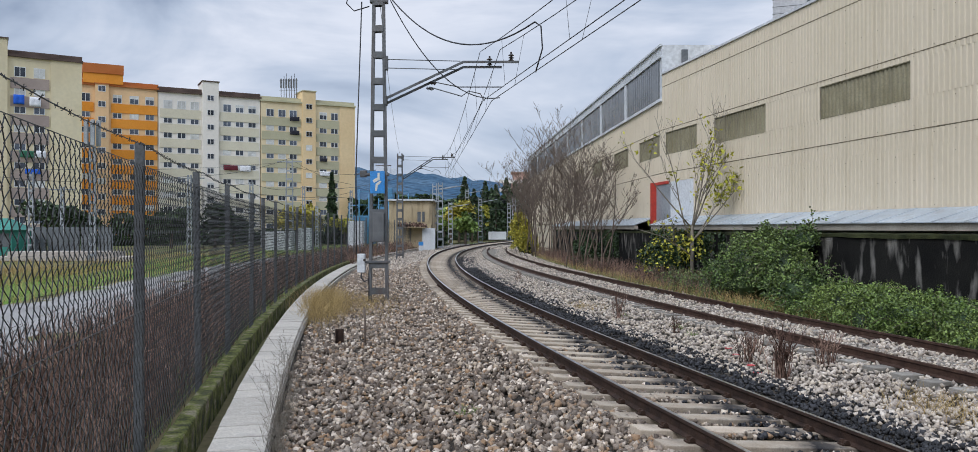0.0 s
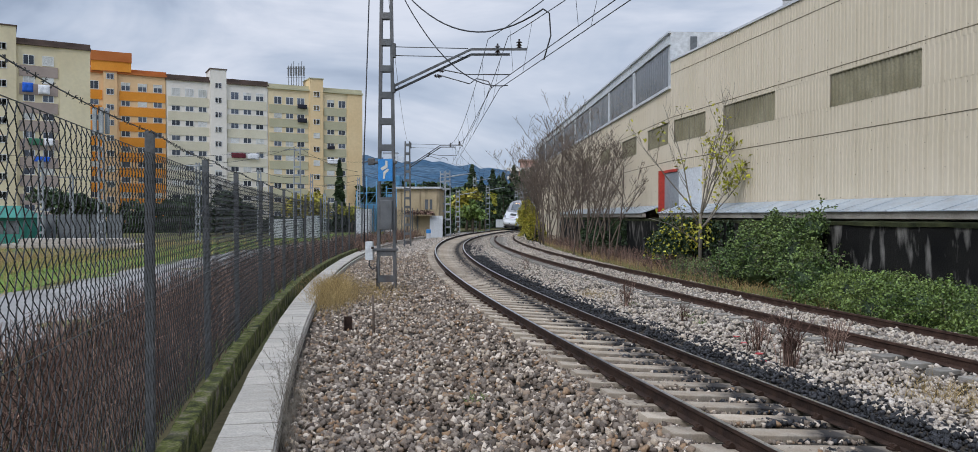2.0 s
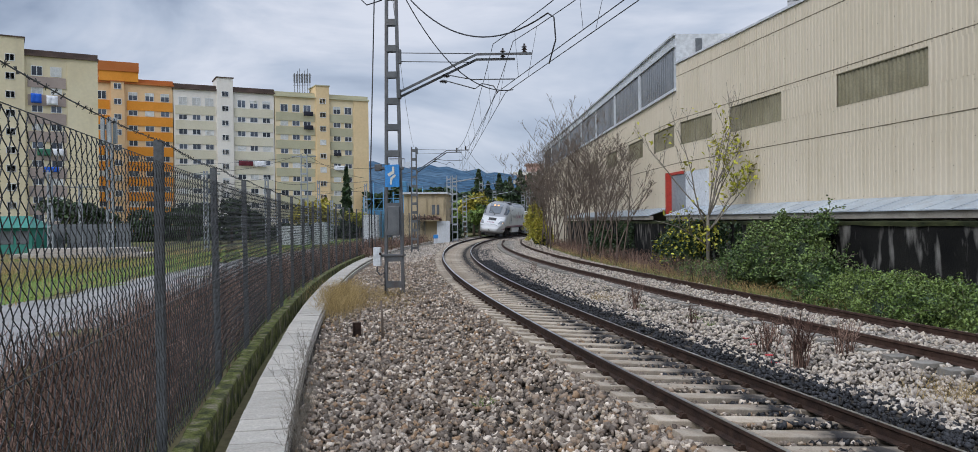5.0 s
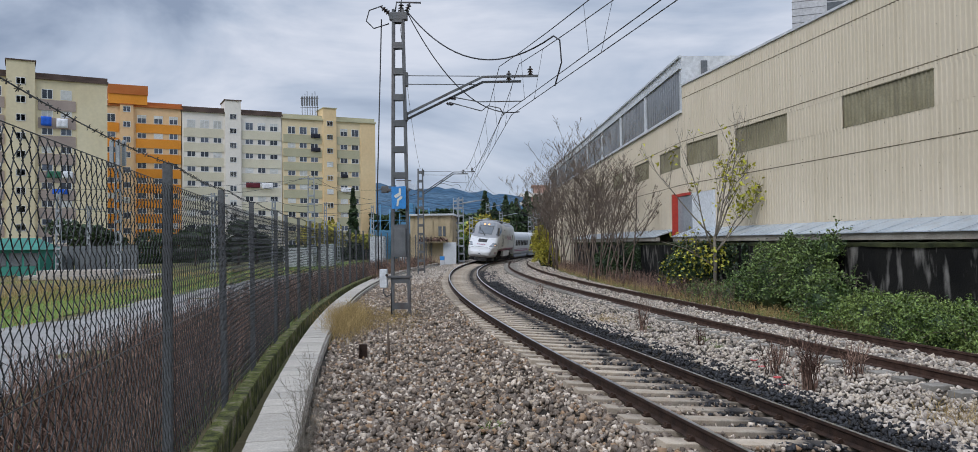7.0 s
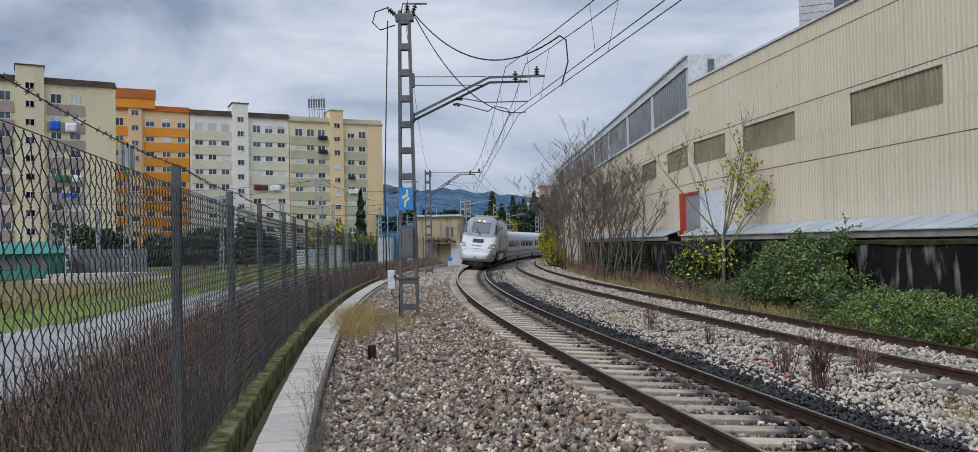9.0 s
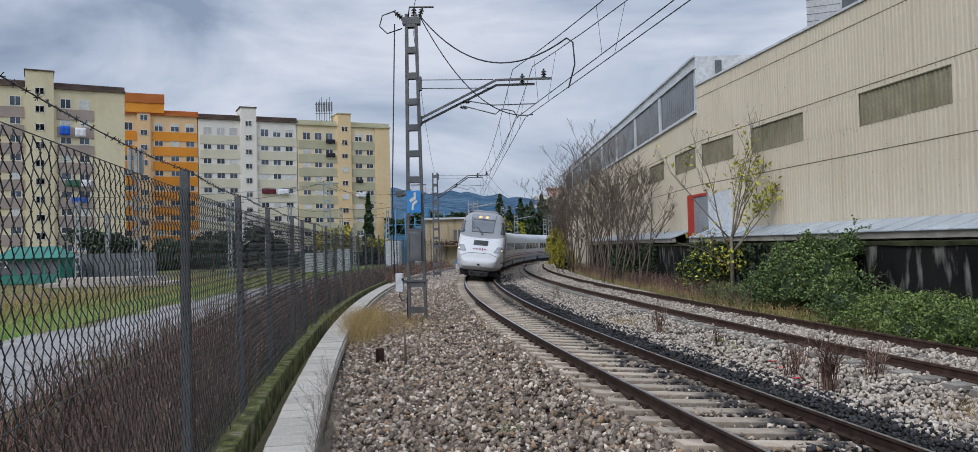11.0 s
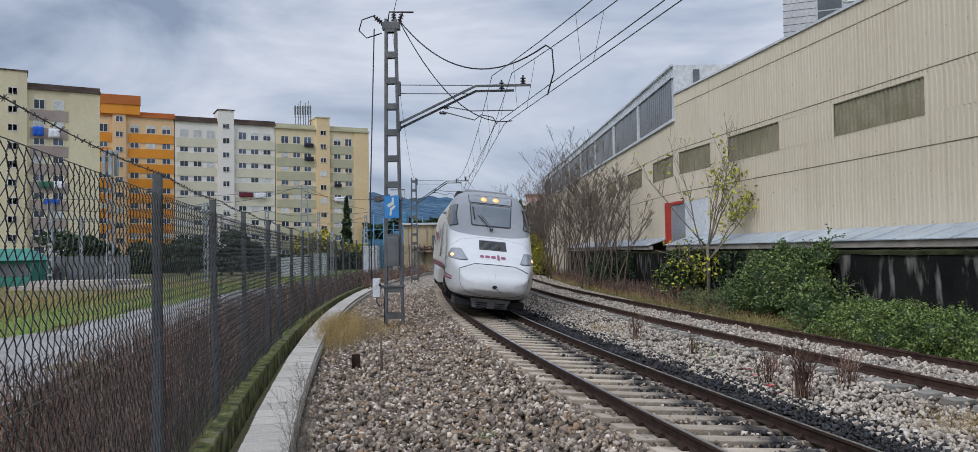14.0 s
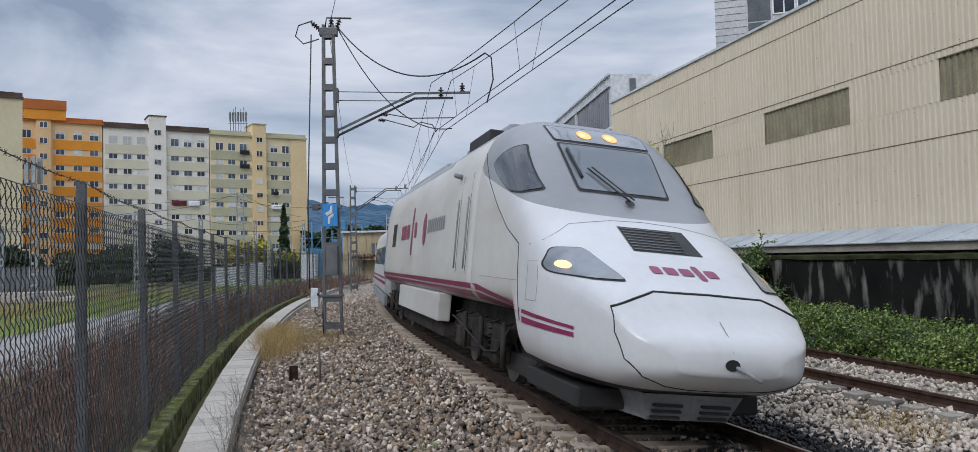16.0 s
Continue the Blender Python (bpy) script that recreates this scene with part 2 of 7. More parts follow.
def sooty(m):
    """Soot that trains have left on the sleepers, thickest beside one rail."""
    nt = m.node_tree
    N, L = nt.nodes.new, nt.links.new
    p = nt.nodes["Principled BSDF"]
    src = p.inputs["Base Color"].links[0].from_socket
    co, sx, ramp, nz, mul, mx = N("ShaderNodeTexCoord"), N("ShaderNodeSeparateXYZ"), N("ShaderNodeValToRGB"), N("ShaderNodeTexNoise"), N("ShaderNodeMath"), N("ShaderNodeMix")
    off = N("ShaderNodeMapRange")
    off.inputs["From Min"].default_value, off.inputs["From Max"].default_value = -1.3, 1.3
    e = ramp.color_ramp.elements
    e[0].position, e[0].color, e[1].position, e[1].color = 0.53, (0, 0, 0, 1), 0.97, (0.55, 0.55, 0.55, 1)
    e.new(0.64).color = (1, 1, 1, 1)
    e.new(0.80).color = (0.75, 0.75, 0.75, 1)
    nz.inputs["Scale"].default_value, nz.inputs["Detail"].default_value = 3.0, 4
    mul.operation = "MULTIPLY"
    mx.data_type = "RGBA"
    mx.inputs["B"].default_value = (0.018, 0.018, 0.021, 1)
    k = N("ShaderNodeMapRange")
    k.inputs["From Min"].default_value, k.inputs["From Max"].default_value = 0.34, 0.56
    L(co.outputs["Object"], sx.inputs[0])
    L(co.outputs["Object"], nz.inputs["Vector"])
    L(sx.outputs["X"], off.inputs["Value"])
    L(off.outputs[0], ramp.inputs["Fac"])
    L(nz.outputs["Fac"], k.inputs["Value"])
    L(ramp.outputs["Color"], mul.inputs[0])
    L(k.outputs[0], mul.inputs[1])
    L(mul.outputs[0], mx.inputs["Factor"])
    L(src, mx.inputs["A"])
    L(mx.outputs["Result"], p.inputs["Base Color"])


sooty(M["sleeper"])

# ---- geometry helpers ----
RAD, A0, X0 = 257.954, -0.22168, 2.9617
CEN = (X0 + RAD * math.cos(A0), 8 - RAD * math.sin(A0))
CANT = 0.13
rng = np.random.default_rng(7)


def arc(s, r, z=0.0):
    """A point s metres along the main track and r metres to the right of its centre line."""
    a = A0 + s / RAD
    return Vector((CEN[0] - (RAD - r) * math.cos(a), CEN[1] + (RAD - r) * math.sin(a), z))


def arc_angle(s):
    return A0 + s / RAD


def to_arc(x, y):
    """The inverse of arc: s and r of a place."""
    dx, dy = CEN[0] - x, y - CEN[1]
    return (math.atan2(dy, dx) - A0) * RAD, RAD - math.hypot(dx, dy)


def r_siding(s):
    """Centre line of the siding, which draws near to the main track farther on."""
    return 5.12 - 0.026 * max(0.0, s - 20)


def mesh_of(bm, name, smooth=False):
    me = bpy.data.meshes.new(name)
    bm.normal_update()
    bm.to_mesh(me)
    bm.free()
    if smooth:
        me.polygons.foreach_set("use_smooth", [True] * len(me.polygons))
    return me


def part(name, bm, material, parent=None, label="", smooth=False, kind=""):
    me = bm if isinstance(bm, bpy.types.Mesh) else mesh_of(bm, name, smooth)
    if material is not None and not me.materials:
        for mm in material if isinstance(material, (list, tuple)) else [material]:
            me.materials.append(mm)
    ob = new(name, me)
    ob.parent = parent
    return tagged(ob, label=label, kind=kind)


def thing(name, label, category, m=None, group="", kind=""):
    e = new(name)
    e.empty_display_size = 0.2
    if m is not None:
        e.matrix_world = m
    return tagged(e, label, category, group, kind)


def box(bm, x0, y0, z0, x1, y1, z1, bevel=0.0, mat=0):
    r = bmesh.ops.create_cube(bm, size=1.0, matrix=Matrix.Translation(((x0 + x1) / 2, (y0 + y1) / 2, (z0 + z1) / 2)) @ Matrix.Diagonal((abs(x1 - x0), abs(y1 - y0), abs(z1 - z0), 1)))
    vs = r["verts"]
    fs = {f for v in vs for f in v.link_faces}
    for f in fs:
        f.material_index = mat
    if bevel:
        es = {e for v in vs for e in v.link_edges}
        bmesh.ops.bevel(bm, geom=list(es), offset=bevel, segments=2, affect="EDGES", profile=0.6)
    return vs


def boxes(*spec, bevel=0.0):
    bm = bmesh.new()
    for sp in spec:
        box(bm, *sp, bevel=bevel)
    return bm


def tube_data(pts, rad, sides=5, verts=None, faces=None):
    """Appends a tube along pts to vertex and face lists; rad is a number or one per point."""
    verts = [] if verts is None else verts
    faces = [] if faces is None else faces
    pts = [Vector(p) for p in pts]
    rads = rad if isinstance(rad, (list, tuple)) else [rad] * len(pts)
    base = len(verts)
    ref = None
    for i, p in enumerate(pts):
        d = (pts[min(i + 1, len(pts) - 1)] - pts[max(i - 1, 0)]).normalized()
        if ref is None:
            ref = d.orthogonal().normalized()
        u = (ref - d * ref.dot(d))
        u = u.normalized() if u.length > 1e-5 else d.orthogonal().normalized()
        ref = u
        w = d.cross(u)
        for k in range(sides):
            a = 2 * math.pi * k / sides
            verts.append(p + (u * math.cos(a) + w * math.sin(a)) * rads[i])
    for i in range(len(pts) - 1):
        for k in range(sides):
            a, b = base + i * sides + k, base + i * sides + (k + 1) % sides
            faces.append((a, b, b + sides, a + sides))
    faces.append(tuple(base + k for k in reversed(range(sides))))
    faces.append(tuple(base + (len(pts) - 1) * sides + k for k in range(sides)))
    return verts, faces


def mesh_from(name, verts, faces, smooth=False):
    me = bpy.data.meshes.new(name)
    me.from_pydata([tuple(v) for v in verts], [], faces)
    if smooth:
        me.polygons.foreach_set("use_smooth", [True] * len(me.polygons))
    me.update()
    return me


def tube(name, pts, rad, material, parent=None, sides=6, label="", kind="", smooth=True):
    v, f = tube_data(pts, rad, sides)
    return part(name, mesh_from(name, v, f, smooth), material, parent, label, kind=kind)


def sweep(profile, s0, s1, step, rfun=None, zfun=None, close=True):
    """Sweeps a profile of (r, z) along the track; r is measured from rfun(s)."""
    n = max(1, int(round((s1 - s0) / step)))
    verts, faces, k = [], [], len(profile)
    for i in range(n + 1):
        s = s0 + (s1 - s0) * i / n
        for r, z in profile:
            rr = r + (rfun(s) if rfun else 0)
            verts.append(arc(s, rr, z + (zfun(rr) if zfun else 0)))
    for i in range(n):
        for j in range(k if close else k - 1):
            a, b = i * k + j, i * k + (j + 1) % k
            faces.append((a, a + k, b + k, b))
    if close:
        faces.append(tuple(range(k)))
        faces.append(tuple(n * k + j for j in reversed(range(k))))
    return verts, faces


def cant_z(r):
    return CANT * (0.87 - r) / 1.74


# ---- ground ----
def ground_z(x, y):
    s, r = to_arc(x, y)
    if r < -40 or r > 40 or s < -40 or s > 220:
        return -0.55
    pts = ((-40, -0.55), (-12, -0.5), (-6.4, -0.42), (-6.1, -0.42), (-2.8, -0.42), (-1.6, -0.36), (1.6, -0.40), (3.5, -0.36), (7.2, -0.26), (9.0, -0.2), (40, -0.2))
    for (r0, z0), (r1, z1) in zip(pts, pts[1:]):
        if r <= r1:
            return z0 + (z1 - z0) * (r - r0) / (r1 - r0)
    return -0.5


def build_ground():
    def axis(lo, hi, fine0, fine1, step):
        mid = list(np.arange(fine0, fine1 + 1e-6, step))
        out, d = [], step
        v = fine1
        while v < hi:
            d *= 1.35
            v += d
            out.append(min(v, hi))
        pre, d, v = [], step, fine0
        while v > lo:
            d *= 1.35
            v -= d
            pre.append(max(v, lo))
        return pre[::-1] + mid + out

    xs, ys = axis(-3000, 3000, -40, 16, 0.8), axis(-3000, 4000, -6, 90, 0.8)
    verts = [(x, y, ground_z(x, y) + 0.05 * noise.noise((x * 0.35, y * 0.35, 0))) for y in ys for x in xs]
    n = len(xs)
    faces = [(j * n + i, j * n + i + 1, (j + 1) * n + i + 1, (j + 1) * n + i) for j in range(len(ys) - 1) for i in range(n - 1)]
    tagged(part("ground", mesh_from("ground", verts, faces, True), M["field"]), "rough field of dry and green grass", "ground", kind="structure")


build_ground()


def strip(name, r0, r1, s0, s1, z, material, label, cat, step=1.0, wob=0.0, across=6, rough=0.02):
    verts, faces = [], []
    n = int((s1 - s0) / step)
    for i in range(n + 1):
        s = s0 + (s1 - s0) * i / n
        for j in range(across + 1):
            r = r0 + (r1 - r0) * j / across
            if wob and j in (0, across):
                r += wob * noise.noise((s * 0.23, j * 7.0, 3.0)) * 2
            x, y, _ = arc(s, r)
            base = ground_z(x, y) if z is None else z(r) if callable(z) else z
            verts.append((x, y, base + (0.03 if z is None else 0) + rough * noise.noise((x * 1.7, y * 1.7, 1.0))))
    k = across + 1
    for i in range(n):
        for j in range(across):
            a = i * k + j
            faces.append((a, a + 1, a + k + 1, a + k))
    return tagged(part(name, mesh_from(name, verts, faces, True), material), label, cat, kind="structure")


def bed_z(r):
    """Height of the ballast's surface across both tracks."""
    pts = ((-5.3, -0.36), (-4.4, -0.33), (-2.6, -0.28), (-1.5, -0.075), (-0.87, -0.095), (0.87, -0.2), (1.6, -0.21), (2.6, -0.22), (3.6, -0.16), (4.2, -0.07), (6.1, -0.06), (6.9, -0.14), (7.6, -0.24))
    if r <= pts[0][0]:
        return pts[0][1]
    for (r0, z0), (r1, z1) in zip(pts, pts[1:]):
        if r <= r1:
            return z0 + (z1 - z0) * (r - r0) / (r1 - r0)
    return pts[-1][1]


strip("path", -15.5, -10.2, -14, 120, None, M["path"], "pale gravel path beyond the fence", "path", wob=0.5)
strip("lawn", -24.0, -15.6, -14, 120, None, M["lawn"], "strip of bright green grass by the path", "grass", wob=0.8)
strip("ballast_bed", -5.25, 7.3, -8, 190, lambda r: bed_z(r) - 0.02, M["bed"], "ballast bed under the tracks, near-black as shade between stones", "ballast", step=0.7, across=28, rough=0.05)
strip("verge", 7.0, 10.2, -8, 120, lambda r: bed_z(r) + 0.02, M["verge"], "grassy verge along the siding", "verge", step=0.7, across=8, wob=0.3, rough=0.08)


# ---- loose ballast stones ----
def stone_cloud(name, count, places, size, material, label, rnd):
    """Many angular stones as one mesh; places(rnd) gives x, y, z."""
    ico_v = np.array([(x, y, z) for x in (-0.72, 0.72) for y in (-0.72, 0.72) for z in (-0.62, 0.62)])
    ico_f = np.array([(0, 1, 3), (0, 3, 2), (4, 6, 7), (4, 7, 5), (0, 4, 5), (0, 5, 1), (2, 3, 7), (2, 7, 6), (0, 2, 6), (0, 6, 4), (1, 5, 7), (1, 7, 3)])
    p = np.array([places(rnd) for _ in range(count)])
    v = ico_v[None] * (1 + rnd.uniform(-0.6, 0.3, (count, 8, 3)))
    v = v * (rnd.uniform(size[0], size[1], (count, 1, 1)) * rnd.uniform(0.55, 1.4, (count, 1, 3)))
    q = rnd.normal(size=(count, 4))
    q /= np.linalg.norm(q, axis=1, keepdims=True)
    w, x, y, z = q.T
    rot = np.stack([np.stack([1 - 2 * (y * y + z * z), 2 * (x * y - z * w), 2 * (x * z + y * w)], -1), np.stack([2 * (x * y + z * w), 1 - 2 * (x * x + z * z), 2 * (y * z - x * w)], -1), np.stack([2 * (x * z - y * w), 2 * (y * z + x * w), 1 - 2 * (x * x + y * y)], -1)], 1)
    v = np.einsum("nij,nkj->nki", rot, v) + p[:, None, :]
    f = (ico_f[None] + 8 * np.arange(count)[:, None, None]).reshape(-1, 3)
    me = bpy.data.meshes.new(name)
    me.vertices.add(count * 8)
    me.vertices.foreach_set("co", v.astype(np.float32).ravel())
    me.loops.add(len(f) * 3)
    me.loops.foreach_set("vertex_index", f.ravel().astype(np.int32))
    me.polygons.add(len(f))
    me.polygons.foreach_set("loop_start", np.arange(0, len(f) * 3, 3, dtype=np.int32))
    me.update(calc_edges=True)
    return tagged(part(name, me, material), label, "ballast", kind="stuff")


def scatter(r0, r1, s0, s1, power=1.6, lift=0.0, drop=None):
    def f(rnd):
        while True:
            s = s0 + (s1 - s0) * rnd.random() ** power
            r = rnd.uniform(r0, r1)
            if drop and drop(r, s):
                continue
            x, y, _ = arc(s, r)
            return x, y, bed_z(r) + lift + rnd.uniform(-0.02, 0.028) + 0.05 * noise.noise((x * 1.7, y * 1.7, 1.0))
    return f


def on_sleeper(r, s):
    return abs(r) < 1.32 and (abs((s / 0.6) % 1.0 - 0.5) < 0.24 or abs(abs(r) - 0.87) < 0.12)


def on_siding_rail(r, s):
    return abs(abs(r - r_siding(s)) - 0.87) < 0.1


stone_cloud("ballast_left", 48000, scatter(-5.0, -1.02, -3.5, 44, 1.8), (0.018, 0.054), M["stone"], "grey and brown angular track ballast", rng)
stone_cloud("ballast_right", 40000, scatter(1.9, 7.3, -2, 48, 1.6, drop=on_siding_rail), (0.018, 0.048), M["stone_pale"], "pale grey angular track ballast", rng)
stone_cloud("ballast_sooty", 14000, scatter(0.98, 2.3, -3, 55, 1.4, 0.005), (0.018, 0.042), M["stone_black"], "soot-black ballast beside the rail", rng)
stone_cloud("ballast_crib", 11000, scatter(-1.35, 0.8, -4, 34, 1.6, -0.005, drop=on_sleeper), (0.02, 0.04), M["stone"], "small ballast between the sleepers", rng)
stone_cloud("ballast_far", 15000, scatter(-5.0, 7.2, 38, 100, 1.4, 0.0, drop=lambda r, s: abs(r) < 1.35 or on_siding_rail(r, s)), (0.03, 0.065), M["stone_pale"], "pale ballast along the far curve", rng)
stone_cloud("ballast_soot_crib", 4500, scatter(0.0, 0.8, -4, 40, 1.5, 0.0, drop=on_sleeper), (0.02, 0.04), M["stone_black"], "soot-black ballast between the sleepers", rng)


# ---- tracks ----
def rail_profile(h):
    half = [(0.0, 0), (0.035, 0), (0.036, -0.03), (0.012, -0.045), (0.010, -0.125), (0.068, -0.145), (0.070, -0.157)]
    return [(r, z + h) for r, z in half[1:]] + [(-r, z + h) for r, z in reversed(half[1:])]


def build_track(name, label, rfun, zfun, s0, s1, sleeper_mat, rail_mat, top_mat, clips):
    root = thing(name, label, "railway track", kind="structure")
    prof = rail_profile(0)
    for side in (-0.87, 0.87):
        v, f = sweep([(r + side, z) for r, z in prof], s0, s1, 1.0, rfun, zfun)
        rail = part("rail", mesh_from("rail", v, f), rail_mat, root, "rust-brown steel rail with a worn top")
        v, f = sweep([(side - 0.027, 0.001), (side + 0.027, 0.001), (side + 0.027, 0.004), (side - 0.027, 0.004)], s0, s1, 1.0, rfun, zfun)
        part("running_surface", mesh_from("running_surface", v, f), top_mat, rail, "polished running band" if clips else "dull brown running band")
    sl = mesh_of(boxes((-1.3, -0.14, -0.12, 1.3, 0.14, 0.0), bevel=0.012), "sleeper")
    sl.materials.append(sleeper_mat)
    bm = bmesh.new()
    for sx in (-1, 1):
        box(bm, sx * 0.06, -0.05, 0, sx * 0.15, 0.05, 0.022, 0.006)
        bmesh.ops.create_cone(bm, segments=6, radius1=0.022, radius2=0.018, depth=0.05, cap_ends=True, matrix=Matrix.Translation((sx * 0.115, 0, 0.04)))
        bmesh.ops.create_cone(bm, segments=8, radius1=0.03, radius2=0.03, depth=0.1, cap_ends=True, matrix=Matrix.Translation((sx * 0.10, 0, 0.03)) @ Matrix.Rotation(math.pi / 2, 4, "X"))
    clip = mesh_of(bm, "rail_clip")
    clip.materials.append(M["clip"])
    n = int((s1 - s0) / 0.6)
    for i in range(n):
        s = s0 + 0.3 + i * 0.6
        rc = rfun(s) if rfun else 0.0
        slope = math.degrees(math.atan2(zfun(rc - 0.87) - zfun(rc + 0.87), 1.74))
        p = arc(s, rc, zfun(rc) - 0.158)
        ob = part("sleeper", sl, None, root)
        ob.matrix_world = pose(p.x, p.y, p.z, 0, slope, -math.degrees(arc_angle(s)) + (rng.uniform(-1, 1)))
        if s < clips:
            for side in (-0.87, 0.87):
                q = arc(s, rc + side, zfun(rc + side) - 0.157)
                c = part("rail_clip", clip, None, ob)
                c.matrix_parent_inverse = ob.matrix_world.inverted()
                c.matrix_basis = pose(q.x, q.y, q.z, 0, slope, -math.degrees(arc_angle(s)))
    return root


build_track("main_track", "curved main railway track on concrete sleepers", None, cant_z, -8, 190, M["sleeper"], M["rail_rust"], M["rail_shine"], 22)
build_track("siding_track", "rusty disused siding track", r_siding, lambda r: 0.10, -8, 75, M["sleeper_old"], M["rail_brown"], M["rail_brown"], -100)


# ---- cable trough and kerb ----
def build_trough():
    root = thing("cable_trough", "pale concrete cable trough with cover slabs beside the ballast", "cable trough", kind="structure")
    for r in (-5.68, -5.14):
        v, f = sweep([(r, -0.5), (r, -0.212), (r + 0.06, -0.212), (r + 0.06, -0.5)], -10, 110, 1.0)
        part("trough_wall", mesh_from("trough_wall", v, f), M["slab"], root)
    slab = mesh_of(boxes((-0.285, -0.246, 0, 0.285, 0.246, 0.06), bevel=0.008), "cover_slab")
    slab.materials.append(M["slab"])
    for i in range(190):
        s = -9.5 + i * 0.5
        p = arc(s, -5.38 - 0.0035 * max(0, s - 6) + rng.uniform(-0.006, 0.006), -0.205 + rng.uniform(0, 0.006))
        ob = part("cover_slab", slab, None, root)
        ob.matrix_world = pose(p.x, p.y, p.z, rng.uniform(-0.5, 0.5), rng.uniform(-0.8, 0.8), -math.degrees(arc_angle(s)) + rng.uniform(-0.6, 0.6))


build_trough()


def build_kerb():
    verts, faces = sweep([(-6.10, -0.7), (-6.10, -0.015), (-6.085, 0.0), (-5.915, 0.0), (-5.90, -0.015), (-5.90, -0.7)], -10, 110, 0.14, zfun=None)
    verts = [v + Vector((0, 0, 0.014 * noise.noise(v * 2.0) + 0.016 * noise.noise(v * 9.0))) + Vector((0.012 * noise.noise(v * 3 + Vector((9, 0, 0))) + 0.012 * noise.noise(v * 11.0), 0, 0)) for v in verts]
    tagged(part("kerb", mesh_from("kerb", verts, faces), M["curb"]), "mossy concrete kerb beam under the fence", "kerb", kind="structure")


build_kerb()


# ---- fence ----
POSTS = [0.84, 4.61, 7.84, 11.55, 14.27, 17.04]


def build_fence():
    root = thing("chain_link_fence", "dark chain-link fence with concrete posts and barbed wire", "fence")
    R0 = -6.16
    top = 2.68
    post_s = [-9.9, -6.6, -3.4] + POSTS + [POSTS[-1] + 3.1 * k for k in range(1, 21)]
    pm = mesh_of(boxes((-0.042, -0.042, 0, 0.042, 0.042, 3.45), bevel=0.012), "post")
    pm.materials.append(M["fence_post"])
    for s in post_s:
        p = arc(s, R0 - 0.06, -0.55)
        ob = part("post", pm, None, root)
        ob.matrix_world = pose(p.x, p.y, p.z, rng.uniform(-0.7, 0.7), rng.uniform(-0.7, 0.7), -math.degrees(arc_angle(s)) + rng.uniform(-4, 4))

    def mesh_panel(name, s0, s1, px, pz, rad, z0, sides):
        verts, faces = [], []
        n = int((s1 - s0) / px)
        rows = int((top - z0) / pz)
        for i in range(n):
            s = s0 + i * px
            pts = []
            for j in range(rows + 1):
                off = px * (1.17 if (i + j) % 2 else -0.17) + px * 0.06 * noise.noise((s, j * 0.3, 0))
                bow = 0.03 * noise.noise((s * 0.35, j * pz * 0.8, 5.0))
                lift = 0.006 * ((j % 2) * 2 - 1)
                pts.append(arc(s + off, R0 + bow + lift, top - j * pz))
            tube_data(pts, rad, sides, verts, faces)
        part(name, mesh_from(name, verts, faces), M["fence_wire"], root, "woven wire diamonds", kind="stuff")

    mesh_panel("chain_link", -5.0, 13.0, 0.056, 0.073, 0.0035, -0.03, 5)
    mesh_panel("chain_link_far", 13.0, 26.0, 0.058, 0.078, 0.0030, -0.03, 3)
    mesh_panel("chain_link_far", 26.0, 45.0, 0.070, 0.10, 0.0027, -0.03, 3)
    mesh_panel("chain_link_far", 45.0, 79.0, 0.116, 0.154, 0.0032, -0.03, 3)
    for z in (2.68, 1.35, 0.05):
        tube("tension_wire", [arc(s, R0 + 0.012, z) for s in np.arange(-9.0, 79, 1.5)], 0.0035, M["fence_wire"], root, 4)
    pts = []
    for a, b in zip(post_s, post_s[1:]):
        for k in range(6):
            t = k / 6
            pts.append(arc(a + (b - a) * t, R0 + 0.01, 2.88 - 0.035 * math.sin(math.pi * t)))
    wire = tube("barbed_wire", pts, 0.0042, M["fence_wire"], root, 4, "sagging barbed wire")
    v, f = [], []
    for i in range(len(pts) - 1):
        for k in range(5):
            p = pts[i].lerp(pts[i + 1], k / 5)
            if (p - Vector((0, 0, 2))).length > 26:
                continue
            for q in range(3):
                d = Vector(rng.normal(size=3)).normalized() * 0.022
                tube_data([p - d, p + d], 0.0028, 3, v, f)
    part("barb", mesh_from("barb", v, f), M["fence_wire"], wire, kind="stuff")


build_fence()

# ---- warehouse ----
HALL_KINK = 35.8


def hall(y, out=0.0, z=0.0):
    """A point on the hall's front, y metres up the line and out metres behind it; the front has two straight faces."""
    x = 14.39 - 0.184 * y if y < HALL_KINK else 9.735 - 0.054 * y
    return Vector((x + out, y, z))


def hall_sweep(profile, y0, y1):
    """Sweeps a profile of (out, z) along the hall's front."""
    ys = [y0] + ([HALL_KINK] if y0 < HALL_KINK - 0.01 and y1 > HALL_KINK + 0.01 else []) + [y1]
    k = len(profile)
    verts = [hall(y, o, z) for y in ys for o, z in profile]
    faces = []
    for i in range(len(ys) - 1):
        for q in range(k):
            a, b = i * k + q, i * k + (q + 1) % k
            faces.append((a, a + k, b + k, b))
    faces += [tuple(range(k)), tuple((len(ys) - 1) * k + q for q in reversed(range(k)))]
    return verts, faces


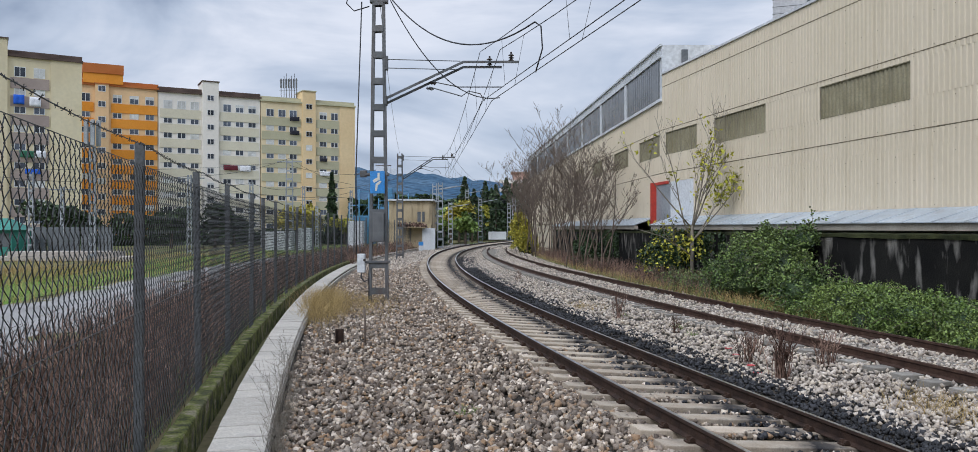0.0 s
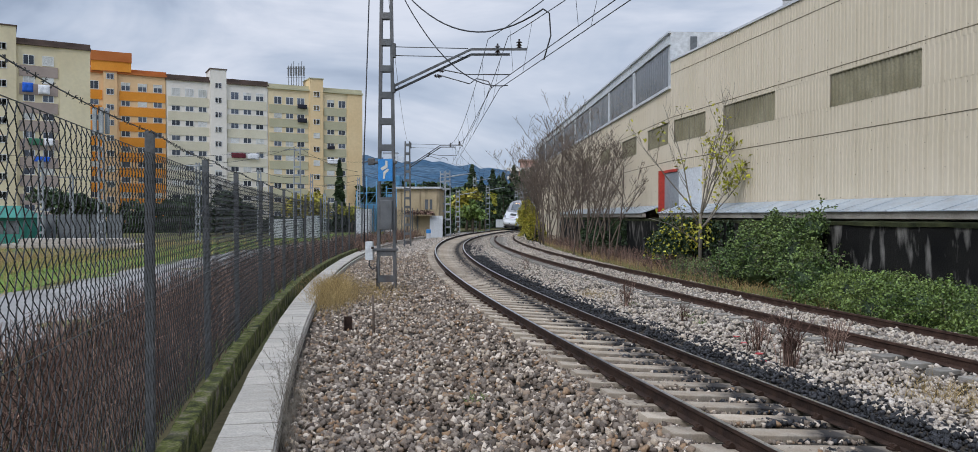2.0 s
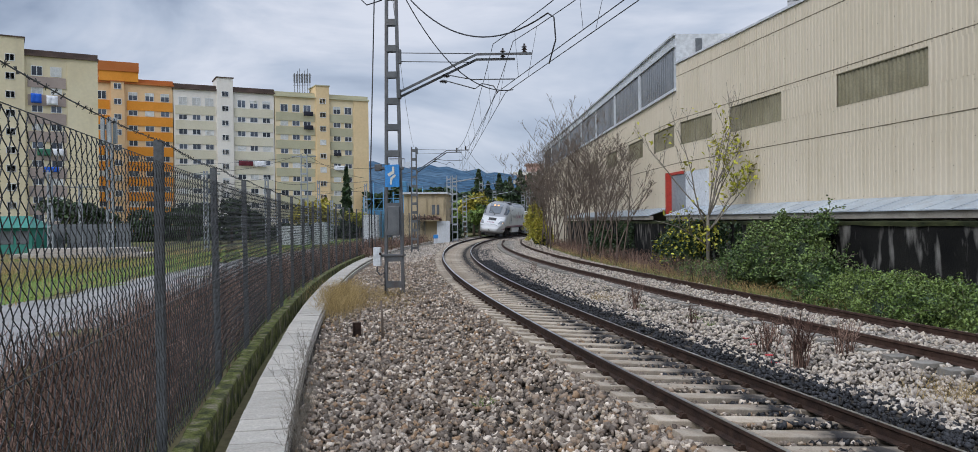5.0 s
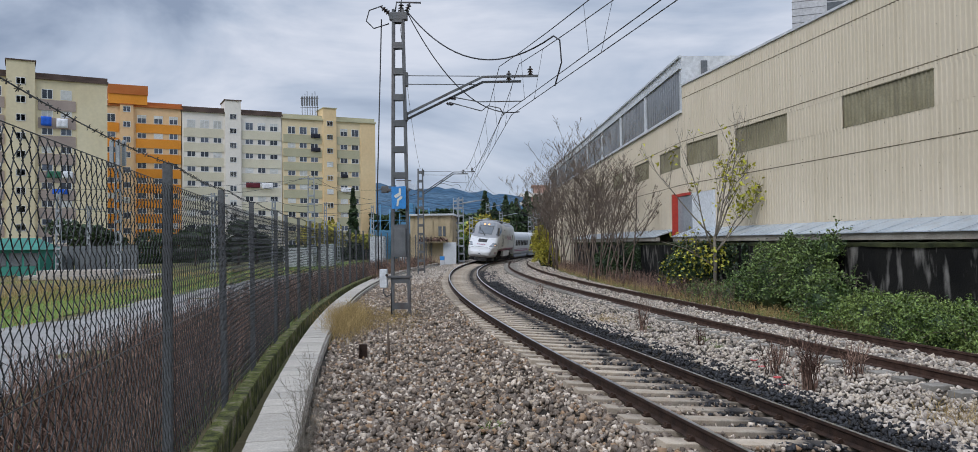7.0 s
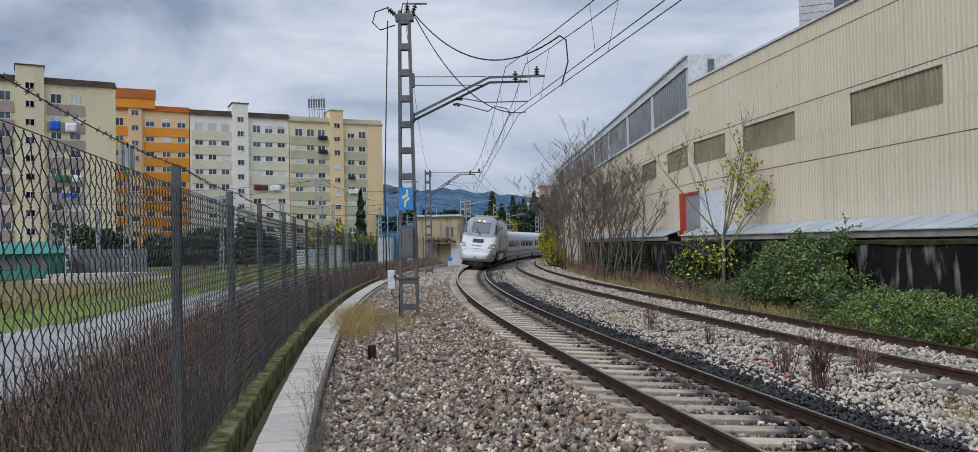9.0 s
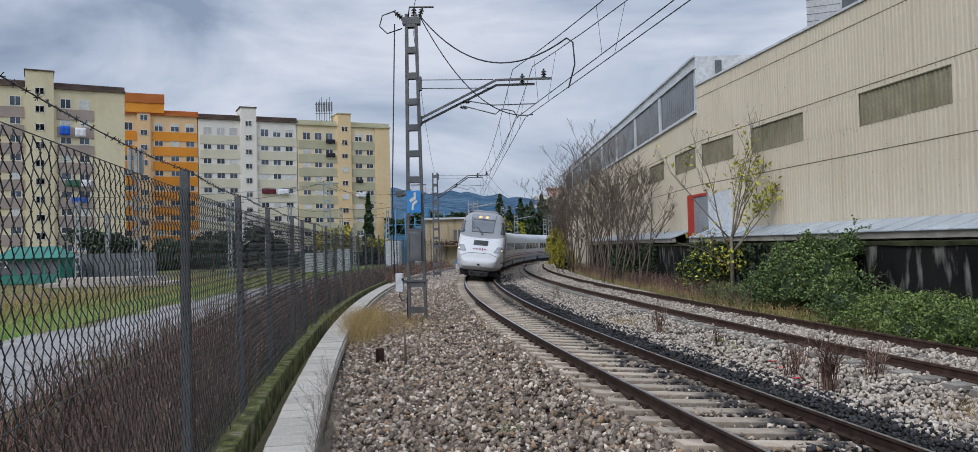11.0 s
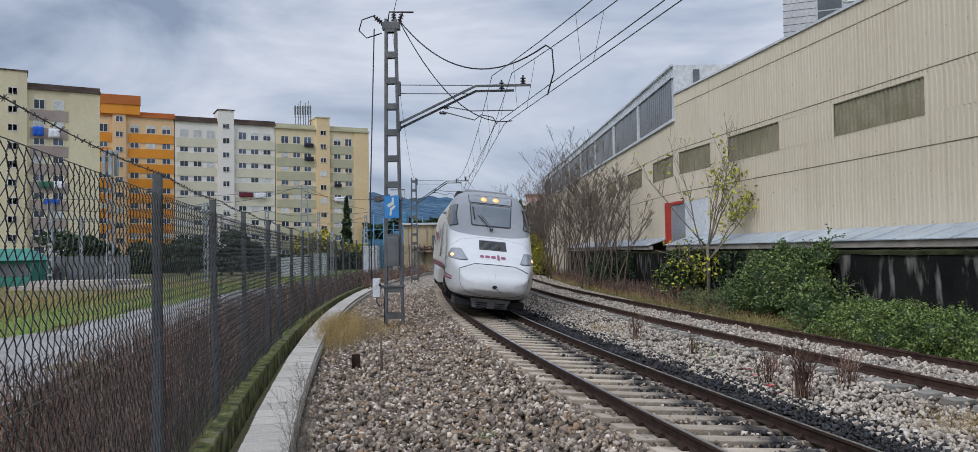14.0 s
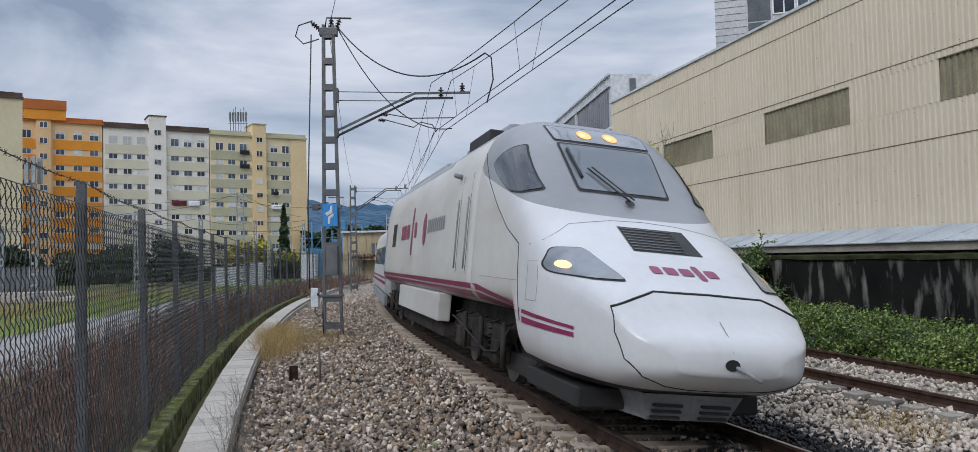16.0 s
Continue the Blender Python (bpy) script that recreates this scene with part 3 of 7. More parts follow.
def hall_box(y0, y1, o0, o1, z0, z1, ztop=None):
    return hall_sweep([(o0, z0), (o0, z1), (o1, z1 if ztop is None else ztop), (o1, z0)], y0, y1)


def corrugated(y0, y1, z0, z1, out, pitch, depth):
    """A ribbed metal sheet along the hall's front: a trapezoid profile in plan."""
    n = max(1, int(round((y1 - y0) / pitch)))
    p = (y1 - y0) / n
    prof = ((0.0, 0.0), (0.30, 0.0), (0.45, 1.0), (0.85, 1.0))
    cols = [(y0 + (i + a) * p, out - d * depth) for i in range(n) for a, d in prof] + [(y1, out)]
    verts, faces = [], []
    for y, o in cols:
        verts += [hall(y, o, z0), hall(y, o, z1)]
    for i in range(len(cols) - 1):
        faces.append((2 * i, 2 * i + 1, 2 * i + 3, 2 * i + 2))
    return verts, faces


WINDOWS = [(6.2, 10.0), (13.4, 17.2), (20.15, 23.95), (27.05, 30.75), (32.3, 35.4), (36.2, 40.0), (42.4, 46.1), (49.4, 52.8), (56, 59.6)]
DOOR = (32.6, 36.9)
W0, W1 = 5.38, 6.34


def build_warehouse():
    root = thing("warehouse", "long industrial hall clad in cream corrugated sheet", "warehouse")
    y0, y1 = -6.0, 92.0

    def add(name, data, mat, parent=root, label="", kind=""):
        return part(name, mesh_from(name, *data), M[mat], parent, label, kind=kind)

    add("core", hall_box(y0, HALL_KINK, 0.08, 15, -0.4, 9.0, 9.7), "wall_cream")
    add("core", hall_box(HALL_KINK, y1, 0.08, 15, -0.4, 7.85), "wall_cream")

    def cuts(z0, z1):
        """Runs of wall between openings at this height."""
        out, y = [], y0
        if z0 >= W0 - 0.01 and z1 <= W1 + 0.01:
            for a, b in WINDOWS:
                out.append((y, a))
                y = b
        elif z1 <= 4.2:
            out.append((y, DOOR[0]))
            y = DOOR[1]
        out.append((y, HALL_KINK if z0 > 7.8 else y1))
        return out

    for z0, z1 in ((2.5, 4.14), (4.14, 4.555), (4.585, W0), (W0, W1), (W1, 6.495), (6.525, 7.85), (7.85, 8.425), (8.455, 8.98)):
        for a, b in cuts(z0, z1):
            for c, d in ((a, min(b, HALL_KINK)), (max(a, HALL_KINK), b)):
                if d - c > 0.05:
                    add("wall_sheet", corrugated(c, d, z0, z1, 0.0, 0.17, 0.017), "wall_cream")
    for z in (4.57, 6.51, 8.44):
        add("sheet_joint", hall_box(y0, HALL_KINK if z > 8 else y1, -0.012, 0.05, z - 0.013, z + 0.013), "joint_dirt", label="dirty lap joint")
    v, f = [], []
    for z in (2.66, 3.3, 3.95, 4.46, 4.68, 5.25, 6.43, 6.6, 7.4, 8.32, 8.55, 8.9):
        for y in np.arange(9, 48, 0.68):
            if any(a - 0.1 < y < b + 0.1 for a, b in WINDOWS) and W0 - 0.1 < z < W1 or DOOR[0] - 0.1 < y < DOOR[1] and z < 4.2 or z > 7.8 and y > HALL_KINK:
                continue
            if rng.random() < 0.3:
                continue
            p = hall(y + 0.11, -0.018, z + rng.uniform(-0.015, 0.015))
            tube_data([p, p + Vector((-0.010, 0, 0))], 0.011, 5, v, f)
    add("screws", (v, f), "joint_dirt", kind="stuff")
    add("roof_edge", hall_box(y0, HALL_KINK, -0.07, 0.3, 8.99, 9.07), "grey_clad", label="grey metal eaves trim")
    for a, b in WINDOWS:
        for c, d in ((a, min(b, HALL_KINK)), (max(a, HALL_KINK), b)):
            if d - c > 0.05:
                win = add("skylight_panel", corrugated(c, d, W0, W1, 0.05, 0.17, 0.035), "louvre", label="yellowed translucent ribbed panel")
                add("head_trim", hall_box(c, d, -0.02, 0.04, W1 - 0.012, W1 + 0.012), "louvre", win)
                add("sill_trim", hall_box(c, d, -0.02, 0.04, W0 - 0.012, W0 + 0.012), "louvre", win)
    # raised roof light over the far face
    cl = add("clerestory", hall_box(HALL_KINK, y1, -0.02, 7.5, 7.83, 10.36, 10.3), "grey_clad", label="grey raised roof light along the hall")
    y = HALL_KINK + 0.35
    while y < y1 - 7:
        v, f = corrugated(y, y + 6.4, 7.95, 9.76, -0.03, 0.4, 0.012)
        add("clerestory_pane", (v, f), "dark_glass", cl, "grey weathered glazing panel")
        add("mullion", hall_box(y + 6.4, y + 6.85, -0.09, -0.02, 7.9, 9.8), "grey_clad", cl)
        y += 6.85
    for z0, z1 in ((7.80, 7.93), (9.78, 9.86), (10.3, 10.39)):
        add("clerestory_rail", hall_box(HALL_KINK - 0.03, y1, -0.12, -0.02, z0, z1), "grey_clad", cl)
    q = hall(HALL_KINK - 0.02, 1.0)
    vent = part("roof_vent", boxes((-0.14, -0.04, -0.34, 0.14, 0.04, 0.34), bevel=0.01), M["dark_glass"], cl)
    vent.matrix_world = pose(q.x, q.y, 9.8)
    # door niche
    a, b = DOOR
    leaf = add("door_leaf", hall_box(a, 35.0, 0.0, 0.05, 2.25, 4.14), "white_panel", label="white sheet-metal sliding door")
    add("door_cheek", hall_box(34.9, b - 0.22, -0.03, 0.06, 2.05, 4.05), "steel_far", label="grey door surround")
    jamb = add("door_jamb", hall_box(b - 0.22, b, -0.26, 0.05, 2.3, 4.18), "red", label="bright red door surround")
    add("door_head", hall_box(35.0, b - 0.22, -0.08, 0.05, 4.06, 4.18), "red", jamb)
    # lean-to roofs with ribs
    for c, d in ((-6.0, 34.6), (37.0, 66)):
        lean = add("lean_to_roof", hall_sweep([(-1.05, 2.22), (-1.05, 2.245), (-0.02, 2.60), (-0.02, 2.54)], c, d), "roof_sheet", label="blue-grey sheet-metal canopy roof")
        for y in np.arange(c + 0.2, d - 0.2, 0.95):
            add("roof_rib", hall_sweep([(-1.075, 2.225), (-1.075, 2.262), (-0.03, 2.610), (-0.03, 2.58)], y, y + 0.045), "roof_sheet", lean)
        add("fascia_beam", hall_box(c, d, -0.98, -0.80, 2.04, 2.215), "beam", label="stained concrete beam")


build_warehouse()


def build_retaining_wall():
    verts, faces = sweep([(8.75, -0.5), (8.70, 1.88), (9.3, 1.88), (9.3, -0.5)], -14, 60, 0.4)
    verts = [v + Vector((0.02 * noise.noise(v), 0, 0)) for v in verts]
    root = tagged(part("retaining_wall", mesh_from("retaining_wall", verts, faces), M["retaining"]), "black-stained concrete retaining wall with pale runs", "wall", kind="structure")
    verts, faces = sweep([(8.66, 1.86), (8.66, 1.96), (9.2, 1.98), (9.2, 1.86)], -14, 60, 0.25)
    verts = [v + Vector((0.03 * noise.noise(v * 3), 0, 0.03 * noise.noise(v * 2.5))) for v in verts]
    part("coping", mesh_from("coping", verts, faces), M["moss"], root, "mossy coping")


build_retaining_wall()


# ---- apartment blocks ----
M["plaster_cream"] = pbr("plaster_cream", (0.70, 0.60, 0.40), (0.76, 0.67, 0.47), 0.15, 0.85, streak=((0.5, 0.42, 0.3), 0.25, (0.5, 0.5, 0.06)), grain=0.05)
M["plaster_mauve"] = pbr("plaster_mauve", (0.36, 0.29, 0.26), (0.42, 0.34, 0.30), 0.3, 0.85, grain=0.05)
M["plaster_peach"] = pbr("plaster_peach", (0.78, 0.52, 0.29), (0.83, 0.58, 0.34), 0.15, 0.85, grain=0.05)
M["plaster_orange"] = pbr("plaster_orange", (0.74, 0.285, 0.04), (0.80, 0.325, 0.055), 0.3, 0.85, grain=0.05)
M["plaster_rust"] = pbr("plaster_rust", (0.46, 0.14, 0.04), (0.52, 0.18, 0.06), 0.3, 0.85, grain=0.05)
M["plaster_white"] = pbr("plaster_white", (0.80, 0.75, 0.68), (0.85, 0.80, 0.73), 0.15, 0.85, streak=((0.5, 0.48, 0.4), 0.25, (0.5, 0.5, 0.06)), grain=0.05)
M["plaster_pale_green"] = pbr("plaster_pale_green", (0.66, 0.61, 0.47), (0.72, 0.67, 0.53), 0.3, 0.85, grain=0.05)
M["plaster_yellow"] = pbr("plaster_yellow", (0.76, 0.62, 0.40), (0.81, 0.68, 0.46), 0.15, 0.85, streak=((0.5, 0.4, 0.24), 0.25, (0.5, 0.5, 0.06)), grain=0.05)
M["plaster_green"] = pbr("plaster_green", (0.47, 0.44, 0.30), (0.53, 0.50, 0.35), 0.3, 0.85, grain=0.05)
M["plaster_end"] = pbr("plaster_end", (0.76, 0.56, 0.32), (0.81, 0.62, 0.37), 0.15, 0.85, grain=0.05)
M["roof_dark"] = pbr("roof_dark", (0.09, 0.065, 0.055), (0.14, 0.10, 0.085), 0.5, 0.9)
M["pvc"] = pbr("pvc", (0.72, 0.72, 0.72), (0.8, 0.8, 0.8), 2, 0.4)
M["shutter"] = pbr("shutter", (0.60, 0.60, 0.58), (0.72, 0.72, 0.70), 1.5, 0.6, obj=0.12)
M["pane"] = pbr("pane", (0.05, 0.06, 0.08), (0.13, 0.15, 0.19), 0.4, 0.08, obj=0.5)


def window_meshes(w, h):
    fr = bmesh.new()
    t = 0.09
    for b in ((-w / 2, 0, 0, -w / 2 + t, 0.1, h), (w / 2 - t, 0, 0, w / 2, 0.1, h), (-w / 2, 0, 0, w / 2, 0.1, t), (-w / 2, 0, h - t, w / 2, 0.1, h), (-t / 2, 0.01, 0, t / 2, 0.1, h)):
        box(fr, *b)
    frame_me = mesh_of(fr, "window_frame")
    frame_me.materials.append(M["pvc"])
    pane_me = mesh_of(boxes((-w / 2 + 0.03, 0.06, 0.03, w / 2 - 0.03, 0.09, h - 0.03)), "pane")
    pane_me.materials.append(M["pane"])
    roll = []
    for k in (0.38, 0.96):
        m2 = int(h * k / 0.1)
        vs = [(x, 0.02 + 0.03 * (j % 2), h - 0.03 - j * 0.05) for j in range(2 * m2 + 1) for x in (-w / 2 + 0.06, w / 2 - 0.06)]
        me = mesh_from("roller_shutter", vs, [(2 * j, 2 * j + 2, 2 * j + 3, 2 * j + 1) for j in range(2 * m2)])
        me.materials.append(M["shutter"])
        roll.append(me)
    return frame_me, pane_me, roll


WIN_BIG, WIN_SMALL, WIN_WIDE = window_meshes(1.6, 1.6), window_meshes(1.35, 1.15), window_meshes(1.7, 1.5)


def add_window(root, m, kind, rnd, shut=0.6):
    frame_me, pane_me, roll = kind
    w = part("window", frame_me, None, root)
    w.matrix_basis = m
    part("pane", pane_me, None, w)
    if rnd.random() < shut:
        part("roller_shutter", roll[int(rnd.random() < 0.45)], None, w)


def apartment(label, origin, angle, length, floors, fh, base, wall, band, cols, tower, depth=14, end=None, roof="roof_dark", seed=1, tower_mat=None, kind=None, tower_h=2.4, bands=()):
    """A slab block: x runs along the facade, y into the house. cols: window centres; tower: (x0, x1) of the stair shaft; bands: runs of coloured spandrels."""
    rnd = np.random.default_rng(seed)
    root = thing("apartment_block", label, "apartment block", pose(origin[0], origin[1], 0, 0, 0, math.degrees(angle)), group="apartment blocks")
    H = base + floors * fh + 1.3
    part("wall", boxes((0, 0, -1.0, length, depth, H)), M[wall], root)
    if end:
        part("end_wall", boxes((end[0], -0.14, -1.0, length + 0.1, depth, H + 0.02)), M[end[1]], root, "plain end wall")
    part("roof", boxes((-0.2, 0.6, H, length + 0.2, depth - 0.5, H + 0.9), (-0.25, -0.35, H - 0.25, length + 0.25, depth, H + 0.12)), M[roof], root, "dark roof with a shallow cornice")
    if tower:
        part("stair_tower", boxes((tower[0], -0.5, -1, tower[1], 5, H + tower_h)), M[tower_mat or wall], root)
        part("tower_cap", boxes((tower[0] - 0.15, -0.65, H + tower_h, tower[1] + 0.15, 5.15, H + tower_h + 0.2)), M[roof], root)
        for i in range(floors + 1):
            add_window(root, pose((tower[0] + tower[1]) / 2, -0.56, base + i * fh - 0.1), WIN_SMALL, rnd, 0.1)
    for i in range(floors):
        z = base + i * fh
        for a, b in bands:
            part("spandrel", boxes((a, -0.12, z - 1.0, b, 0, z + 0.72)), M[band], root)
        for c in cols:
            add_window(root, pose(c, -0.08 if bands else -0.06, z + 0.85), kind or WIN_BIG, rnd)
    return root


FAC = math.atan2(25.0, 46.7)
FX, FY = -76.3, 149.0


def on_facade(px):
    """Distance along the far facade of the bearing px / 1275 to the right."""
    b = px / 1274.6
    ux, uy = math.cos(FAC), math.sin(FAC)
    return (b * FY - FX) / (ux - b * uy)


xb, xc, xd, xe = (on_facade(p - 784) for p in (130, 254, 418, 568))


def fac_pt(d):
    return FX + d * math.cos(FAC), FY + d * math.sin(FAC)


def rel(px, x0):
    return on_facade(px - 784) - x0


orange = apartment("tall orange and peach block of flats", fac_pt(xb), FAC, xc - xb - 0.15, 9, 2.92, 1.7, "plaster_peach", "plaster_orange", [rel(p, xb) for p in (137, 188, 215, 240)], (rel(152, xb), rel(174, xb)), seed=3, tower_h=0.02, roof="plaster_rust", bands=((0, rel(150, xb)), (rel(178, xb), xc - xb - 0.2)))
PH = 1.7 + 9 * 2.92 + 1.3
part("penthouse", boxes((rel(133, xb), -0.56, PH + 0.14, rel(197, xb), 6, PH + 2.0)), M["plaster_orange"], orange, "orange top storey")
part("penthouse_cap", boxes((rel(133, xb) - 0.1, -0.7, PH + 2.0, rel(197, xb) + 0.1, 6.1, PH + 3.8)), M["plaster_rust"], orange, "rust-red parapet")
apartment("white block of flats with pale green bands", fac_pt(xc), FAC, xd - xc - 0.15, 9, 2.92, 1.4, "plaster_white", "plaster_pale_green", [rel(p, xc) for p in (269, 291, 312, 364, 384, 404)], (rel(324, xc), rel(350, xc)), seed=4, bands=((0.3, rel(322, xc)), (rel(352, xc), xd - xc - 0.4)))
apartment("yellow block of flats with green bands", fac_pt(xd), FAC, xe - xd, 9, 2.92, 1.1, "plaster_yellow", "plaster_green", [rel(p, xd) for p in (433, 452, 470, 518, 536)], (rel(484, xd), rel(505, xd)), seed=5, tower_mat="plaster_end", end=(rel(545, xd), "plaster_end"), roof="plaster_green", bands=((0.2, rel(482, xd)), (rel(507, xd), rel(543, xd))))
AA = math.atan2(7.0, 11.0)
ax1, ay1 = (130 - 784) / 1274.6 * 131, 131.0
apartment("cream block of flats with brown balconies and hanging laundry", (ax1 - 28 * math.cos(AA), ay1 - 28 * math.sin(AA)), AA, 28, 9, 2.92, 1.9, "plaster_cream", "plaster_mauve", [9.0, 12.2, 19.3, 22.0], (13.6, 17.6), seed=6, end=(23.6, "plaster_cream"), bands=((18.0, 23.4), (8.0, 13.4)))


def cloth(name, label, m, w, h, colour):
    mat = M.get("cloth_" + name) or pbr("cloth_" + name, colour, tuple(min(1, c * 1.25) for c in colour), 2, 0.9)
    M["cloth_" + name] = mat
    verts, faces = [], []
    for i in range(9):
        for j in range(5):
            verts.append((w * i / 8, 0.05 * math.sin(i * 1.7 + j * 0.6), -h * j / 4))
    faces = [(i * 5 + j, (i + 1) * 5 + j, (i + 1) * 5 + j + 1, i * 5 + j + 1) for i in range(8) for j in range(4)]
    ob = part("laundry", mesh_from("laundry", verts, faces, True), mat)
    ob.matrix_world = m
    mod = ob.modifiers.new("thick", "SOLIDIFY")
    mod.thickness = 0.03
    tagged(ob, label, "laundry", "laundry on the balconies")


def facade_m(px, z, out=0.5):
    d = on_facade(px - 784)
    x, y = fac_pt(d)
    return pose(x + out * math.sin(FAC), y - out * math.cos(FAC), z, 0, 0, math.degrees(FAC))


cloth("dark", "dark clothes hung out under a window", facade_m(464, 25.5), 2.0, 0.9, (0.03, 0.03, 0.04))
cloth("dark", "dark clothes hung out under a window", facade_m(464, 22.6), 2.0, 0.9, (0.03, 0.03, 0.04))
cloth("maroon", "dark red clothes hung out under a window", facade_m(358, 14.8), 2.8, 1.0, (0.14, 0.03, 0.04))
cloth("white", "white sheets hung out under a window", facade_m(384, 14.8), 2.2, 1.2, (0.75, 0.75, 0.78))
cloth("white", "white sheet hung out under a window", facade_m(512, 14.2), 2.4, 1.0, (0.75, 0.75, 0.78))
cloth("dark", "dark clothes hung out under a window", facade_m(512, 17.0), 1.6, 0.7, (0.03, 0.03, 0.04))


def cream_m(x, z):
    return pose(ax1 - (28 - x) * math.cos(AA) + 0.5 * math.sin(AA), ay1 - (28 - x) * math.sin(AA) - 0.5 * math.cos(AA), z, 0, 0, math.degrees(AA))


cloth("blue", "bright blue cloth hung from a balcony", cream_m(18.4, 23.2), 1.5, 1.5, (0.03, 0.12, 0.55))
cloth("white", "white sheet hung from a balcony", cream_m(20.6, 23.0), 1.6, 1.5, (0.75, 0.75, 0.78))
cloth("green", "green and white cloth hung from a balcony", cream_m(19.2, 14.4), 2.0, 1.1, (0.05, 0.16, 0.10))
cloth("white", "white sheet hung from a balcony", cream_m(21.4, 14.4), 1.5, 1.1, (0.75, 0.75, 0.78))
cloth("blue", "bright blue cloth hung from a balcony", cream_m(20.0, 11.5), 2.2, 0.8, (0.03, 0.12, 0.55))


def build_antennas():
    d = on_facade(455 - 784)
    x, y = fac_pt(d)
    root = thing("roof_antennas", "cluster of mobile-phone antennas on the roof", "antenna", pose(x, y + 4, 28.7))
    for i in range(7):
        xx = -1.6 + i * 0.55
        tube("antenna_pole", [(xx, 0.3 * (i % 2), 0), (xx, 0.3 * (i % 2), 5.6 + (i % 3) * 0.5)], 0.07, M["steel"], root)
        part("panel", boxes((xx - 0.16, -0.3, 3.4, xx + 0.16, 0, 5.4), bevel=0.03), M["steel"], root)
    for z in (1.2, 3.0, 5.0):
        tube("brace", [(-2, 0, z), (2, 0, z)], 0.05, M["steel"], root)
    for i in range(10):
        xx = -5 + i * 1.1
        tube("rail_post", [(xx, 0, 0), (xx, 0, 1.5)], 0.06, M["steel"], root)


build_antennas()


def build_highrise():
    M["clad_tile"] = pbr("clad_tile", (0.42, 0.42, 0.44), (0.50, 0.50, 0.52), 0.4, 0.6)
    x0 = (1239 - 784) / 1274.6 * 62
    root = thing("highrise", "grey panel-clad tower behind the hall", "building", pose(x0, 62, 0, 0, 0, -20))
    part("wall", boxes((0, 0, 0, 22, 16, 34)), M["clad_tile"], root)
    for i in range(24):
        part("clad_joint", boxes((-0.02, -0.015, 16 + i * 0.55, 2.4, 0, 16.04 + i * 0.55)), M["steel"], root)
    for j in range(5):
        z = 18.2 + j * 3
        part("recess", boxes((2.5, -0.02, z - 1.0, 4.2, 0.05, z + 1.9)), M["dark_glass"], root)
        for i in range(5):
            w = part("window", WIN_WIDE[0], None, root)
            w.matrix_basis = pose(5.2 + i * 1.8, -0.1, z - 0.6)
            part("pane", WIN_WIDE[1], None, w)


build_highrise()


# ---- overhead line ----
def lattice_mast(name, label, m, height, w0, w1, mat, panels, parts=True, group="line masts"):
    root = thing(name, label, "line mast", m, group)
    for sx in (-1, 1):
        v, f = [], []
        leg = bmesh.new()
        for a, b in (((sx * w0 / 2, 0), (sx * w1 / 2, height)),):
            vs = box(leg, -0.045, -0.11, 0, 0.045, 0.11, height)
            for q in vs:
                t = q.co.z / height
                q.co.x += a[0] * (1 - t) + b[0] * t
        part("leg", leg, mat, root)
    for i in range(panels):
        t = (i + 0.6) / panels
        w = w0 + (w1 - w0) * t
        z = height * t
        for y in (-0.115, 0.115):
            part("tie_plate", boxes((-w / 2, y - 0.01, z - 0.10, w / 2, y + 0.01, z + 0.10)), mat, root)
    return root


def insulator(bm, m, n=3, r=0.07, gap=0.06):
    for i in range(n):
        bmesh.ops.create_cone(bm, segments=12, radius1=r, radius2=r * 0.45, depth=gap * 0.6, cap_ends=True, matrix=m @ Matrix.Translation((0, 0, (i + 0.5) * gap)))
    bmesh.ops.create_cone(bm, segments=8, radius1=r * 0.3, radius2=r * 0.3, depth=gap * (n + 1), cap_ends=True, matrix=m @ Matrix.Translation((0, 0, gap * n / 2)))


